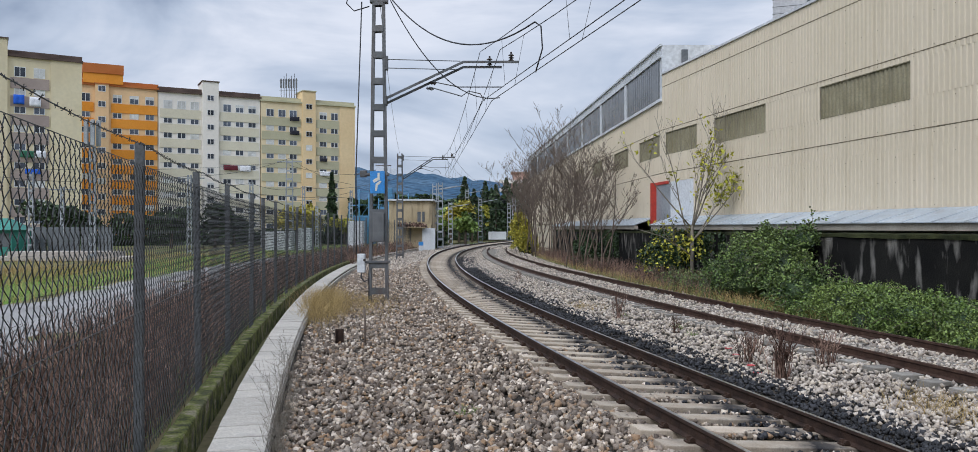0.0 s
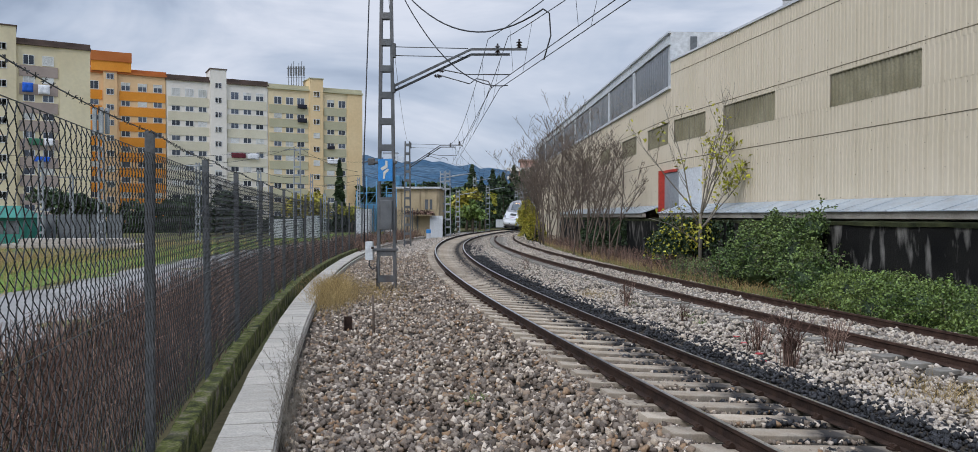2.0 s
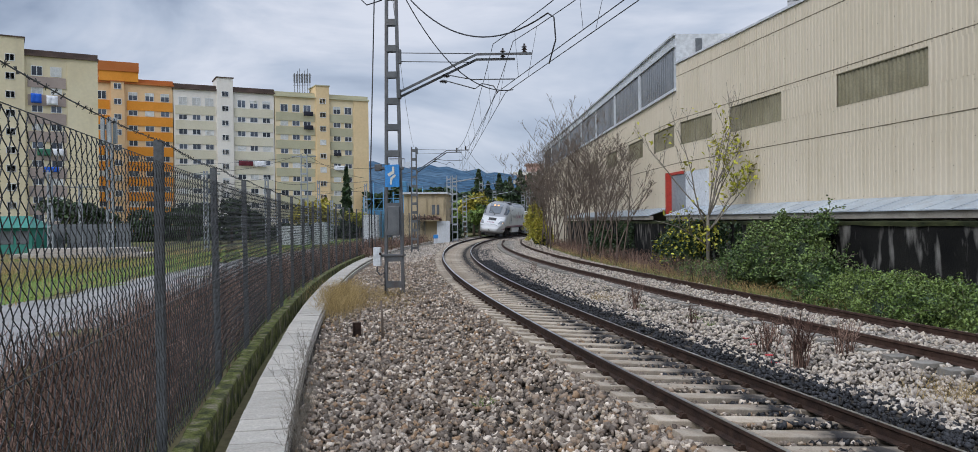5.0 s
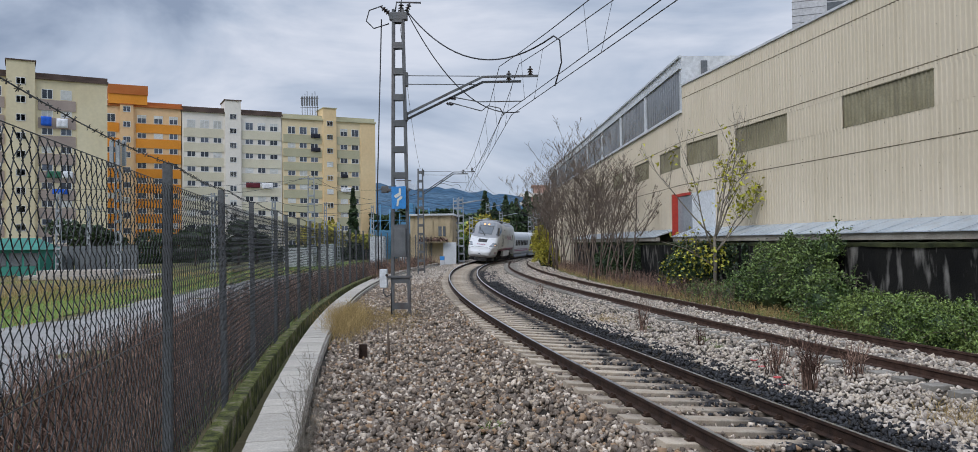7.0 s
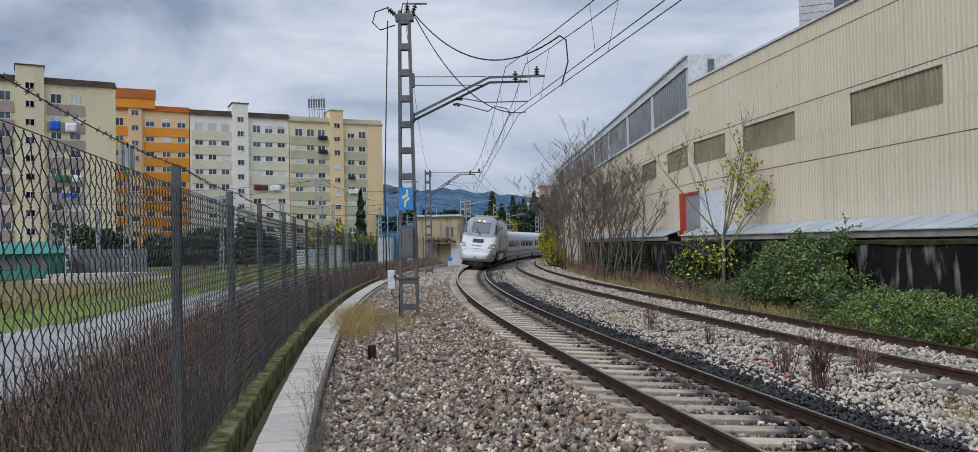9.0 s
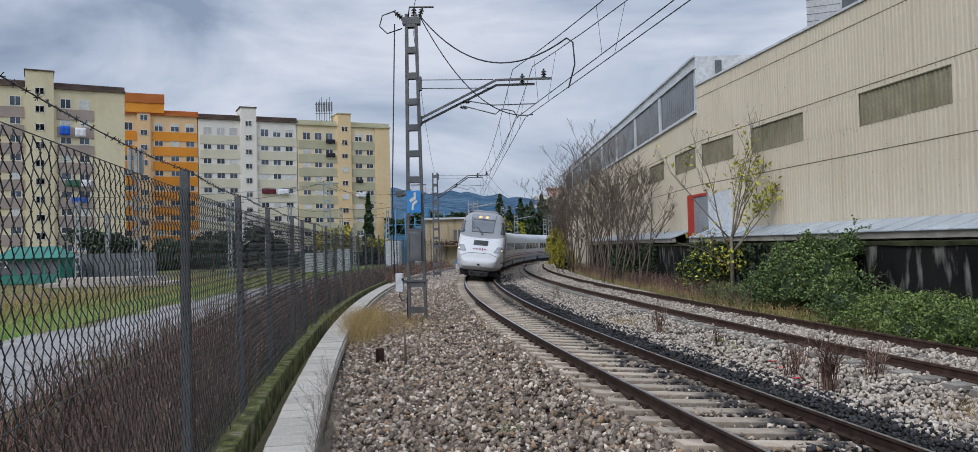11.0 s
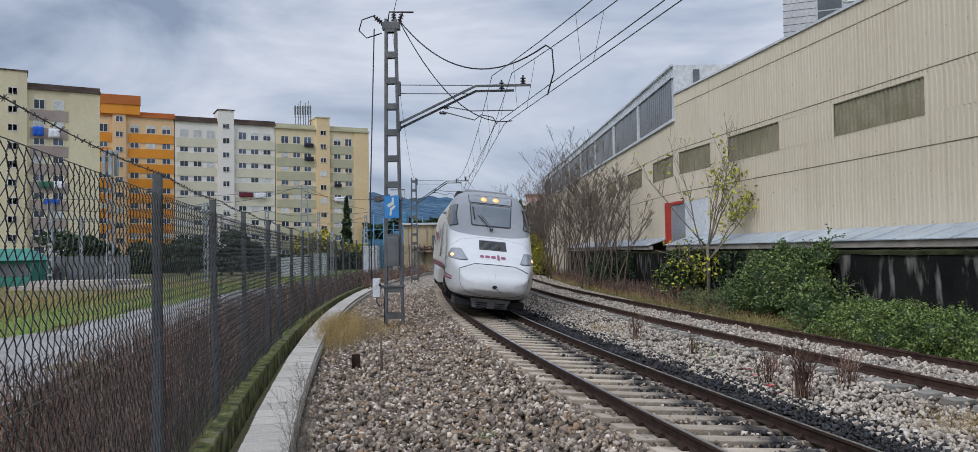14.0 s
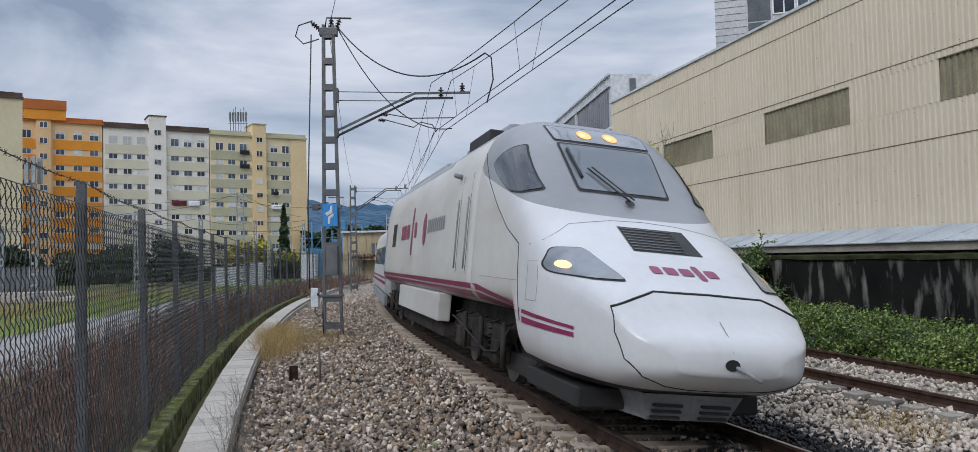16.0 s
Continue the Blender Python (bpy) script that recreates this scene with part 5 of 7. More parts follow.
def shrub(label, blobs, mat, rnd, leaf=0.09, name="shrub", extra=None, canes=0):
    root = thing(name, label, "shrub")
    pts, shell = [], bmesh.new()
    for i, (s, r, z, rs, rr, rz, n) in enumerate(blobs):
        c = arc(s, r, z)
        pts += blob_points(c, (rr, rs, rz), n, rnd, 0.45, i * 3.1, 0.6)
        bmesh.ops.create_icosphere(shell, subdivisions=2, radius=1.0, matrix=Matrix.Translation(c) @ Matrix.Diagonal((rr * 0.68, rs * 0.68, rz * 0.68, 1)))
    # dark solid cores behind the leaves, painted shade for the shrub's inside
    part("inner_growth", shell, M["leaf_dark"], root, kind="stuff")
    leaf_cloud("foliage", pts, rnd.uniform(leaf * 0.6, leaf * 1.4, len(pts)), mat, root, rnd=rnd)
    if canes:
        cv, cf, tips = [], [], []
        for _ in range(canes):
            p = Vector(pts[int(rnd.integers(len(pts)))])
            way = Vector((rnd.normal() * 0.5 - 0.3, rnd.normal() * 0.5, rnd.uniform(0.5, 1.1))).normalized()
            run = [p]
            for k in range(6):
                way = (way + Vector((0, 0, -0.22)) + Vector(rnd.normal(size=3)) * 0.08).normalized()
                run.append(run[-1] + way * rnd.uniform(0.07, 0.13))
            tube_data(run, 0.005, 3, cv, cf)
            tips += [tuple(run[k].lerp(run[k + 1], rnd.random()) + Vector(rnd.normal(size=3)) * 0.035) for k in range(6) for _ in range(4)]
        part("cane", mesh_from("cane", cv, cf), M["bark"], root, "arching bramble canes", kind="stuff")
        leaf_cloud("cane_leaves", tips, rnd.uniform(leaf * 0.8, leaf * 1.6, len(tips)), mat, root, rnd=rnd)
    if extra:
        k = int(len(pts) * extra[1])
        idx = rnd.choice(len(pts), k, replace=False)
        leaf_cloud("pale_leaves", [np.array(pts[i]) + rnd.normal(size=3) * 0.06 for i in idx], rnd.uniform(leaf * 0.6, leaf * 1.2, k), extra[0], root, rnd=rnd)
    return root


r2 = np.random.default_rng(21)
# ivy mound along the retaining wall
low = [(s, 8.0 + 0.25 * math.sin(s * 1.3), 0.05 + 0.08 * math.sin(s * 2.1), 1.2, 1.15, 0.62 + 0.15 * math.sin(s * 0.9), 8000) for s in np.arange(-1, 12, 1.05)]
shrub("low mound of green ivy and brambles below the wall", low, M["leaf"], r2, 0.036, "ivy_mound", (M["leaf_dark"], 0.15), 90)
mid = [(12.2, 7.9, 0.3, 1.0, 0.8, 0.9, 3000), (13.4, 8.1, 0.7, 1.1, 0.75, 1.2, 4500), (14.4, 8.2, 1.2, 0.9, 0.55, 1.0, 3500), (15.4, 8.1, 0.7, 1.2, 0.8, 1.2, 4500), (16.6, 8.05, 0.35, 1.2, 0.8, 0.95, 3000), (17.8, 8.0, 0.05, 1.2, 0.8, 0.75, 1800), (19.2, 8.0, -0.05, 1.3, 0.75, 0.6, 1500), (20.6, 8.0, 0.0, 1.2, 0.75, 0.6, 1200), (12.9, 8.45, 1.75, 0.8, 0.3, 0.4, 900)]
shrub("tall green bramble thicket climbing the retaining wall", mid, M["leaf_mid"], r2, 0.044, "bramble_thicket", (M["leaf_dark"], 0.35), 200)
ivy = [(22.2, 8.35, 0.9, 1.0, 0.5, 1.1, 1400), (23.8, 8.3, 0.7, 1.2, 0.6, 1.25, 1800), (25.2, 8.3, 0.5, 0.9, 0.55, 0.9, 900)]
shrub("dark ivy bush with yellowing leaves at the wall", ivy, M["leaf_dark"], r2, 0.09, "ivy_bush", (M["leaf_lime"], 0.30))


def hanging_ivy(s0, s1, label):
    pts = []
    for _ in range(26):
        s, top, ln = r2.uniform(s0, s1), r2.uniform(1.8, 2.0), r2.uniform(0.5, 1.6)
        for k in range(int(ln * 40)):
            pts.append(tuple(arc(s + r2.normal() * 0.05, 8.66 - r2.uniform(0, 0.08), top - ln * k / (ln * 40))))
    ob = leaf_cloud("hanging_ivy", pts, r2.uniform(0.05, 0.09, len(pts)), M["leaf_dark"], None, rnd=r2)
    tagged(ob, label, "ivy", kind="stuff")


hanging_ivy(18.2, 21.4, "dark ivy strands hanging down the wall")
hanging_ivy(31.5, 35.5, "dark ivy strands hanging down the far wall")


def branch_tree(root, base, height, spread, rnd, mat, levels=3, kids=5, rad=0.05, lean=(0, 0), sides=5, start=0.35, twig=0.006, name="limb"):
    """A bare branching crown: a leading stem and limbs that fork upward. Returns the twig ends."""
    verts, faces, ends = [], [], []

    def grow(p, d, length, r, level):
        n = 5
        pts, q = [p], p.copy()
        dd = d.copy()
        for k in range(n):
            dd = (dd + Vector(rnd.normal(size=3)) * 0.10 + Vector((0, 0, 0.06 if level else 0.0))).normalized()
            q = q + dd * (length / n)
            pts.append(q.copy())
        rads = [max(twig, r * (1 - 0.72 * k / n)) for k in range(n + 1)]
        tube_data(pts, rads, sides if level == 0 else 4 if level == 1 else 3, verts, faces)
        if level >= levels:
            ends.append(pts[-1])
            ends.append(pts[-3])
            return
        for k in range(kids if level else kids + 3):
            t = rnd.uniform(start if level == 0 else 0.25, 0.98)
            i = min(n - 1, int(t * n))
            o = pts[i].lerp(pts[i + 1], t * n - i)
            a = rnd.uniform(0, 2 * math.pi)
            side = Vector((math.cos(a), math.sin(a), 0)) * spread + Vector((0, 0, rnd.uniform(0.4, 1.0)))
            nd = (side.normalized() * 0.85 + dd * 0.5).normalized()
            grow(o, nd, length * rnd.uniform(0.34, 0.55) * (1.1 - 0.4 * t), rads[i] * 0.6, level + 1)

    grow(Vector(base), Vector((lean[0], lean[1], 1)).normalized(), height, rad, 0)
    part(name, mesh_from(name, verts, faces, True), mat, root)
    return ends


def young_tree():
    root = thing("young_tree", "slender young tree with sparse yellow-green leaves", "tree")
    rnd = np.random.default_rng(5)
    b = arc(20.1, 8.15, 0.0)
    tube("trunk", [b, b + Vector((0.02, 0, 1.2)), b + Vector((0.0, 0.0, 2.2))], [0.085, 0.07, 0.06], M["bark_pale"], root, 8)
    ends = []
    top = b + Vector((0, 0, 2.1))
    for i, (lx, ly, h) in enumerate(((-0.75, 0.2, 3.2), (-0.40, 0.1, 3.8), (0.05, 0.0, 5.0), (0.30, 0.1, 4.0), (0.85, -0.2, 2.4), (-1.1, -0.2, 2.2), (0.6, 0.3, 3.2), (1.0, 0.1, 1.9), (-0.15, 0.2, 4.2))):
        ends += branch_tree(root, top - Vector((0, 0, 0.5 * (i % 3))), h, 0.7, rnd, M["bark_pale"], 2, 3, 0.035, (lx, ly), 5, 0.3, 0.006, "limb")
    pts = []
    for e in ends:
        if (e.x > b.x + 0.2 and 2.6 < e.z < 5.0 or rnd.random() < 0.08) and rnd.random() < 0.7:
            for _ in range(int(rnd.integers(3, 7))):
                pts.append(tuple(e + Vector(rnd.normal(size=3)) * 0.16))
    leaf_cloud("leaves", pts, rnd.uniform(0.05, 0.11, len(pts)), M["leaf_lime"], root, "yellow-green leaves", rnd, aspect=2.2)
    pts = [tuple(b + Vector((rnd.normal() * 0.5, rnd.normal() * 0.4, 1.5 + rnd.normal() * 0.25))) for _ in range(160)]
    leaf_cloud("leaves", pts, rnd.uniform(0.06, 0.12, len(pts)), M["leaf_lime"], root, "yellow-green leaves", rnd)


young_tree()


def bare_trees():
    rnd = np.random.default_rng(11)
    for i in range(20):
        s = 31.0 + i * 1.95 + rnd.uniform(-0.8, 0.8)
        r = 7.9 - 0.035 * i + rnd.uniform(-0.5, 0.35) - max(0, s - 48) * 0.05
        h = rnd.uniform(7.4, 11.4) * (0.62 if i < 2 else 1.0)
        root = thing("bare_tree", "bare grey-brown multi-stemmed tree without leaves", "tree", group="bare trees by the hall")
        b = arc(s, r, -0.25)
        for k in range(3):
            branch_tree(root, b + Vector((rnd.normal() * 0.25, rnd.normal() * 0.3, 0)), h * rnd.uniform(0.55, 0.8), 1.25, rnd, M["bark"], 3, 4, 0.052, (rnd.normal() * 0.09 + 0.04, rnd.normal() * 0.10), 5, 0.42, 0.009, "stem")


bare_trees()
far = [(62.0, 6.35, 0.8, 1.4, 0.95, 1.4, 2800), (64.0, 6.0, 1.8, 1.4, 0.9, 1.6, 2800), (61, 6.9, 0.4, 1.1, 0.8, 1.1, 900)]
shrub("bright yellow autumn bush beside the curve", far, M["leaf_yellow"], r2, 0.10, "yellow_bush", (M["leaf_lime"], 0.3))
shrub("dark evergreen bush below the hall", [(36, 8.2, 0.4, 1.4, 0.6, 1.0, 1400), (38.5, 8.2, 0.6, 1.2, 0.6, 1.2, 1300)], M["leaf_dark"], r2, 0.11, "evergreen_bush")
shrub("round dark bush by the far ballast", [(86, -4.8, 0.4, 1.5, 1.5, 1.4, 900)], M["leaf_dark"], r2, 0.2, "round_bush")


def conifer(x, y, h, w, mat, rnd, label="dark conifer among the far tracks", n=1100):
    root = thing("conifer", label, "tree", group="far trees")
    tube("trunk", [(x, y, -0.5), (x, y, h * 0.9)], [0.2, 0.04], M["bark"], root, 6)
    pts = []
    for _ in range(n):
        t = rnd.random() ** 0.8
        a = rnd.uniform(0, 6.283)
        rr = w * (1 - t) ** 0.8 * rnd.uniform(0.5, 1.05) * (1 + 0.25 * math.sin(t * 40))
        pts.append((x + rr * math.cos(a), y + rr * math.sin(a), -0.3 + t * h))
    leaf_cloud("crown", pts, rnd.uniform(0.25, 0.55, n), mat, root, rnd=rnd, droop=0.0)


def round_tree(x, y, h, w, mat, rnd, label, n=1300, size=0.4):
    root = thing("broadleaf_tree", label, "tree", group="far trees")
    tube("trunk", [(x, y, -0.5), (x + 0.1, y, h * 0.5)], [0.22, 0.1], M["bark"], root, 6)
    pts = []
    for k in range(7):
        c = (x + rnd.normal() * w * 0.45, y + rnd.normal() * w * 0.4, h * rnd.uniform(0.35, 0.8))
        pts += blob_points(c, (w * 0.5, w * 0.5, h * 0.24), n // 7, rnd, 0.5, k * 2.0 + x)
    leaf_cloud("crown", pts, rnd.uniform(size * 0.6, size * 1.3, len(pts)), mat, root, rnd=rnd)


def far_trees():
    rnd = np.random.default_rng(31)
    bear = lambda px, d: (px - 784) / 1274.6 * d
    for px, d, h, w in ((745, 150, 12, 2.6), (760, 158, 10, 2.4), (778, 165, 12, 3.0), (795, 160, 11, 2.6), (812, 170, 13, 3.2), (735, 165, 9, 2.6), (826, 165, 12, 3.0), (842, 172, 13, 3.2), (860, 172, 12, 3.2), (788, 175, 11, 3.5)):
        conifer(bear(px, d), d, h, w, M["leaf_dark"], rnd)
    for px, d, h, w, mat, lab in ((736, 118, 6.0, 2.2, "leaf_yellow", "yellowing tree by the far tracks"), (722, 125, 6, 3, "leaf", "green tree by the far tracks"), (757, 140, 5.5, 3.0, "leaf_dark", "dark tree by the far tracks"), (712, 130, 5, 3.0, "leaf_dark", "dark tree by the far tracks"), (746, 116, 4.6, 1.9, "leaf", "green tree by the far tracks"), (766, 150, 6.5, 2.2, "leaf_lime", "yellowing tree by the far tracks"),
                                 (470, 118, 6.3, 3.4, "leaf_yellow", "yellow autumn tree before the flats"), (492, 122, 5.4, 2.8, "leaf_yellow", "yellow autumn tree before the flats"), (552, 125, 3.6, 2.4, "leaf_lime", "low yellow-green tree before the flats"),
                                 (85, 95, 5.2, 3.6, "leaf_dark", "dark green tree on the yard"), (112, 96, 4.6, 3.0, "leaf_dark", "dark green tree on the yard"), (275, 100, 5.0, 3.2, "leaf_dark", "dark green tree on the yard"), (345, 104, 5.2, 3.4, "leaf_dark", "dark green tree on the yard"), (375, 108, 4.2, 3.0, "leaf_dark", "dark green tree on the yard"), (230, 104, 4.0, 3.0, "leaf_dark", "dark green tree on the yard")):
        round_tree(bear(px, d), d, h, w, M[mat], rnd, lab)
    conifer(bear(532, 128), 128, 11.2, 1.15, M["leaf_dark"], rnd, "tall slim cypress before the flats", 2200)
    # hedge line at the foot of the flats
    pts = []
    for _ in range(9000):
        t = rnd.random()
        px = 0 + 560 * t
        d = 112 + 18 * t + rnd.uniform(-1.5, 1.5)
        pts.append((bear(px, d), d, -0.4 + rnd.random() ** 1.5 * (2.2 + 1.2 * noise.noise((px * 0.03, 0, 0)))))
    tagged(leaf_cloud("hedge", pts, rnd.uniform(0.25, 0.6, len(pts)), M["leaf_dark"], None, rnd=rnd), "dark hedge and scrub before the flats", "hedge", kind="stuff")
    pts = []
    for _ in range(20000):
        t = rnd.random()
        px = 560 + 340 * t
        d = 172 + rnd.uniform(-4, 6)
        pts.append((bear(px, d), d, -0.4 + rnd.random() * (9.0 + 3 * noise.noise((px * 0.02, 3, 0)))))
    tagged(leaf_cloud("wood", pts, rnd.uniform(0.5, 1.1, len(pts)), M["leaf_dark"], None, rnd=rnd), "dark wood behind the far tracks", "wood", kind="stuff")


far_trees()


def stalks(name, label, places, count, hgt, material, rnd, lean=0.12, rad=0.0035, twigs=2, cat="weeds"):
    """Dry stems with side twigs; places(rnd) gives a foot."""
    verts, faces = [], []
    for _ in range(count):
        p = Vector(places(rnd))
        h = rnd.uniform(*hgt)
        d = Vector((rnd.normal() * lean, rnd.normal() * lean, 1)).normalized()
        k = Vector((rnd.normal() * lean, rnd.normal() * lean, 0)) * h * 0.6
        mid, top = p + d * h * 0.5, p + d * h + k
        tube_data([p, mid, top], [rad, rad * 0.8, rad * 0.4], 3, verts, faces)
        for _ in range(twigs):
            t = rnd.uniform(0.35, 0.95)
            o = mid.lerp(top, max(0, t * 2 - 1)) if t > 0.5 else p.lerp(mid, t * 2)
            e = o + Vector((rnd.normal() * 0.09, rnd.normal() * 0.09, rnd.uniform(0.04, 0.16))) * h
            tube_data([o, e], [rad * 0.6, rad * 0.4], 3, verts, faces)
    ob = part(name, mesh_from(name, verts, faces), material)
    return tagged(ob, label, cat, kind="stuff")


def along(r0, r1, s0, s1, power=1.0, z=None):
    def f(rnd):
        s = s0 + (s1 - s0) * rnd.random() ** power
        r = rnd.uniform(r0, r1)
        x, y, _ = arc(s, r)
        return x, y, (ground_z(x, y) if z is None else bed_z(r) if z == "bed" else z)
    return f


r3 = np.random.default_rng(41)
stalks("dead_brush", "dense dead brown weeds beyond the fence", along(-9.2, -6.5, -2, 60, 1.2), 6500, (0.5, 1.25), M["dead_weed"], r3, 0.10, 0.009, 3)
stalks("dead_brush", "dense dead brown weeds beyond the fence", along(-8.8, -6.4, -8, 14, 1.0), 2600, (0.4, 1.05), M["dead_weed"], r3, 0.14, 0.007, 4)
stalks("green_weeds", "low green weeds beyond the fence", along(-9.0, -6.35, -8, 30, 1.2), 4000, (0.1, 0.35), M["leaf"], r3, 0.5, 0.006, 2)
stalks("field_grass", "dry grass on the field", along(-40, -15, -5, 70, 1.0), 9000, (0.15, 0.5), M["straw"], r3, 0.4, 0.012, 1, "grass")
stalks("field_grass", "dry brown grass on the field", along(-27, -19.5, -6, 45, 1.0), 7000, (0.12, 0.4), M["straw"], r3, 0.4, 0.012, 1, "grass")
stalks("lawn_grass", "green grass beside the path", along(-24, -15.6, -8, 60, 1.0), 7000, (0.08, 0.25), M["leaf"], r3, 0.5, 0.012, 1, "grass")
stalks("verge_grass", "dry grass along the siding", along(6.95, 8.6, 8, 58, 1.0, "bed"), 6000, (0.15, 0.5), M["straw"], r3, 0.35, 0.005, 1, "grass")
stalks("verge_weeds", "brown and green weeds along the siding", along(7.0, 8.6, 16, 56, 1.0, "bed"), 3600, (0.3, 1.0), M["dead_weed"], r3, 0.2, 0.005, 3)
stalks("verge_green", "green weeds along the siding", along(6.9, 8.6, 0, 58, 1.0, "bed"), 5000, (0.08, 0.3), M["leaf"], r3, 0.5, 0.007, 1, "grass")
stalks("far_weeds", "brown weeds by the far kerb", along(-8.5, -5.2, 42, 84, 1.0, -0.4), 2600, (0.4, 1.3), M["dead_weed"], r3, 0.2, 0.012, 2)


def tuft(name, label, s, r, count, hgt, spread, material, lean=0.35, rad=0.003, twigs=0):
    def f(rnd):
        x, y, _ = arc(s + rnd.normal() * spread[0], r + rnd.normal() * spread[1])
        return x, y, bed_z(to_arc(x, y)[1]) - 0.03
    return stalks(name, label, f, count, hgt, material, r3, lean, rad, twigs, "grass tuft")


tuft("straw_tuft", "tussock of dry yellow grass near the mast", 16.4, -4.75, 2300, (0.3, 0.8), (1.7, 0.3), M["straw"], 0.35, 0.0035)
tuft("straw_tuft", "low dry yellow grass at the mast's foot", 17.6, -3.6, 900, (0.12, 0.35), (1.8, 0.5), M["straw"], 0.5, 0.0035)
tuft("straw_tuft", "small dry grass tuft in the ballast", 1.2, 3.1, 300, (0.12, 0.32), (0.45, 0.28), M["straw"], 0.5, 0.003)
tuft("straw_tuft", "small dry grass tuft in the ballast", 15.0, 2.78, 220, (0.1, 0.22), (0.6, 0.25), M["straw"], 0.5, 0.003)
for s, r, n, h in ((3.94, 2.47, 44, 0.82), (5.2, 2.62, 24, 0.62), (4.45, 3.55, 20, 0.6), (11.9, 2.7, 20, 0.8), (9.0, 3.0, 14, 0.5), (6.0, 3.2, 14, 0.5), (26.0, 2.75, 10, 0.8), (4.4, 3.6, 12, 0.55)):
    tuft("dry_weed", "upright dry brown weed in the ballast", s, r, n, (h * 0.6, h * 1.1), (0.06, 0.06), M["dead_weed"], 0.16, 0.008, 5)
for s, r, n, h in ((2.6, -5.0, 30, 1.0), (3.3, -5.0, 16, 0.8), (2.0, -5.0, 34, 0.5), (5.0, -5.02, 14, 0.6), (6.4, -5.1, 22, 0.8), (1.4, -5.0, 34, 0.45)):
    tuft("kerb_weed", "spindly dry weed by the cable trough", s, r, n, (h * 0.5, h), (0.16, 0.05), M["bark_pale"], 0.22, 0.003, 5)
for s, r in ((2.75, -2.74), (12.2, 2.95), (8.4, 3.1), (9.6, 3.3)):
    tuft("green_sprig", "small green sprig among the stones", s, r, 30, (0.06, 0.2), (0.05, 0.05), M["leaf"], 0.5, 0.006, 2)


# ---- small things by the track ----
def small_things():
    p = arc(9.79, -4.22)
    st = thing("steel_stub", "short rusty steel stub in the ballast", "marker post", pose(p.x, p.y, -0.45, 0, 0, 6))
    part("web", boxes((-0.075, -0.012, 0, 0.075, 0.012, 0.42), bevel=0.004), M["rail_rust"], st)
    for sx in (-1, 1):
        part("flange", boxes((sx * 0.07, -0.06, 0, sx * 0.085, 0.06, 0.42), bevel=0.004), M["rail_rust"], st)
    p = arc(9.0, -3.71)
    rod = thing("marker_rod", "thin weathered wooden marker rod in the ballast", "marker post", pose(p.x, p.y, -0.45, 1, -1, 0))
    tube("rod", [(0, 0, 0), (0.01, 0, 0.5), (0.0, 0, 0.95)], [0.028, 0.026, 0.02], M["bark"], rod, 7)
    for s, r in ((5.92, 2.79), (4.26, 2.25), (6.6, 3.0), (4.9, 2.5)):
        p = arc(s, r)
        M["red_litter"] = M.get("red_litter") or pbr("red_litter", (0.45, 0.04, 0.05), (0.55, 0.08, 0.08), 5, 0.6)
        bm = bmesh.new()
        bmesh.ops.create_icosphere(bm, subdivisions=1, radius=0.05, matrix=Matrix.Diagonal((1.6, 1.1, 0.4, 1)))
        ob = tagged(part("painted_stone", bm, M["red_litter"]), "ballast stone splashed with red paint", "stone", "red stones")
        ob.location = (p.x, p.y, bed_z(r) + 0.03)


small_things()


def far_house():
    """A red-brown terraced house on the slope behind the wood."""
    root = thing("far_house", "red-brown terraced house with pale balconies above the wood", "house")
    M["far_brick"] = pbr("far_brick", (0.42, 0.27, 0.22), (0.54, 0.37, 0.31), 0.8, 0.9)
    M["far_render"] = pbr("far_render", (0.58, 0.54, 0.50), (0.72, 0.68, 0.64), 0.5, 0.9)
    y = 262.0
    part("wall", boxes((4.8, y, -1, 20.0, y + 9, 17.6), bevel=0.05), M["far_brick"], root)
    part("upper_wall", boxes((8.0, y + 1.5, 17.6, 20.0, y + 9, 20.2), bevel=0.05), M["far_brick"], root)
    part("roof", boxes((7.4, y + 0.9, 20.2, 20.6, y + 9.6, 20.7), bevel=0.05), M["far_brick"], root, "red tiled roof")
    for z in (9.0, 11.8, 14.6, 17.4):
        part("balcony", boxes((3.4, y - 1.5, z - 0.6, 20.0, y - 0.02, z + 0.45), bevel=0.04), M["far_render"], root, "pale balcony front")
    for z in (10.0, 12.8, 15.6):
        for x in (5.8, 9.2, 12.6, 16.0):
            part("window", boxes((x, y - 0.08, z - 0.2, x + 1.5, y + 0.1, z + 1.4), bevel=0.02), M["dark_glass"], root)


far_house()

# ---- train ----
from mathutils.bvhtree import BVHTree

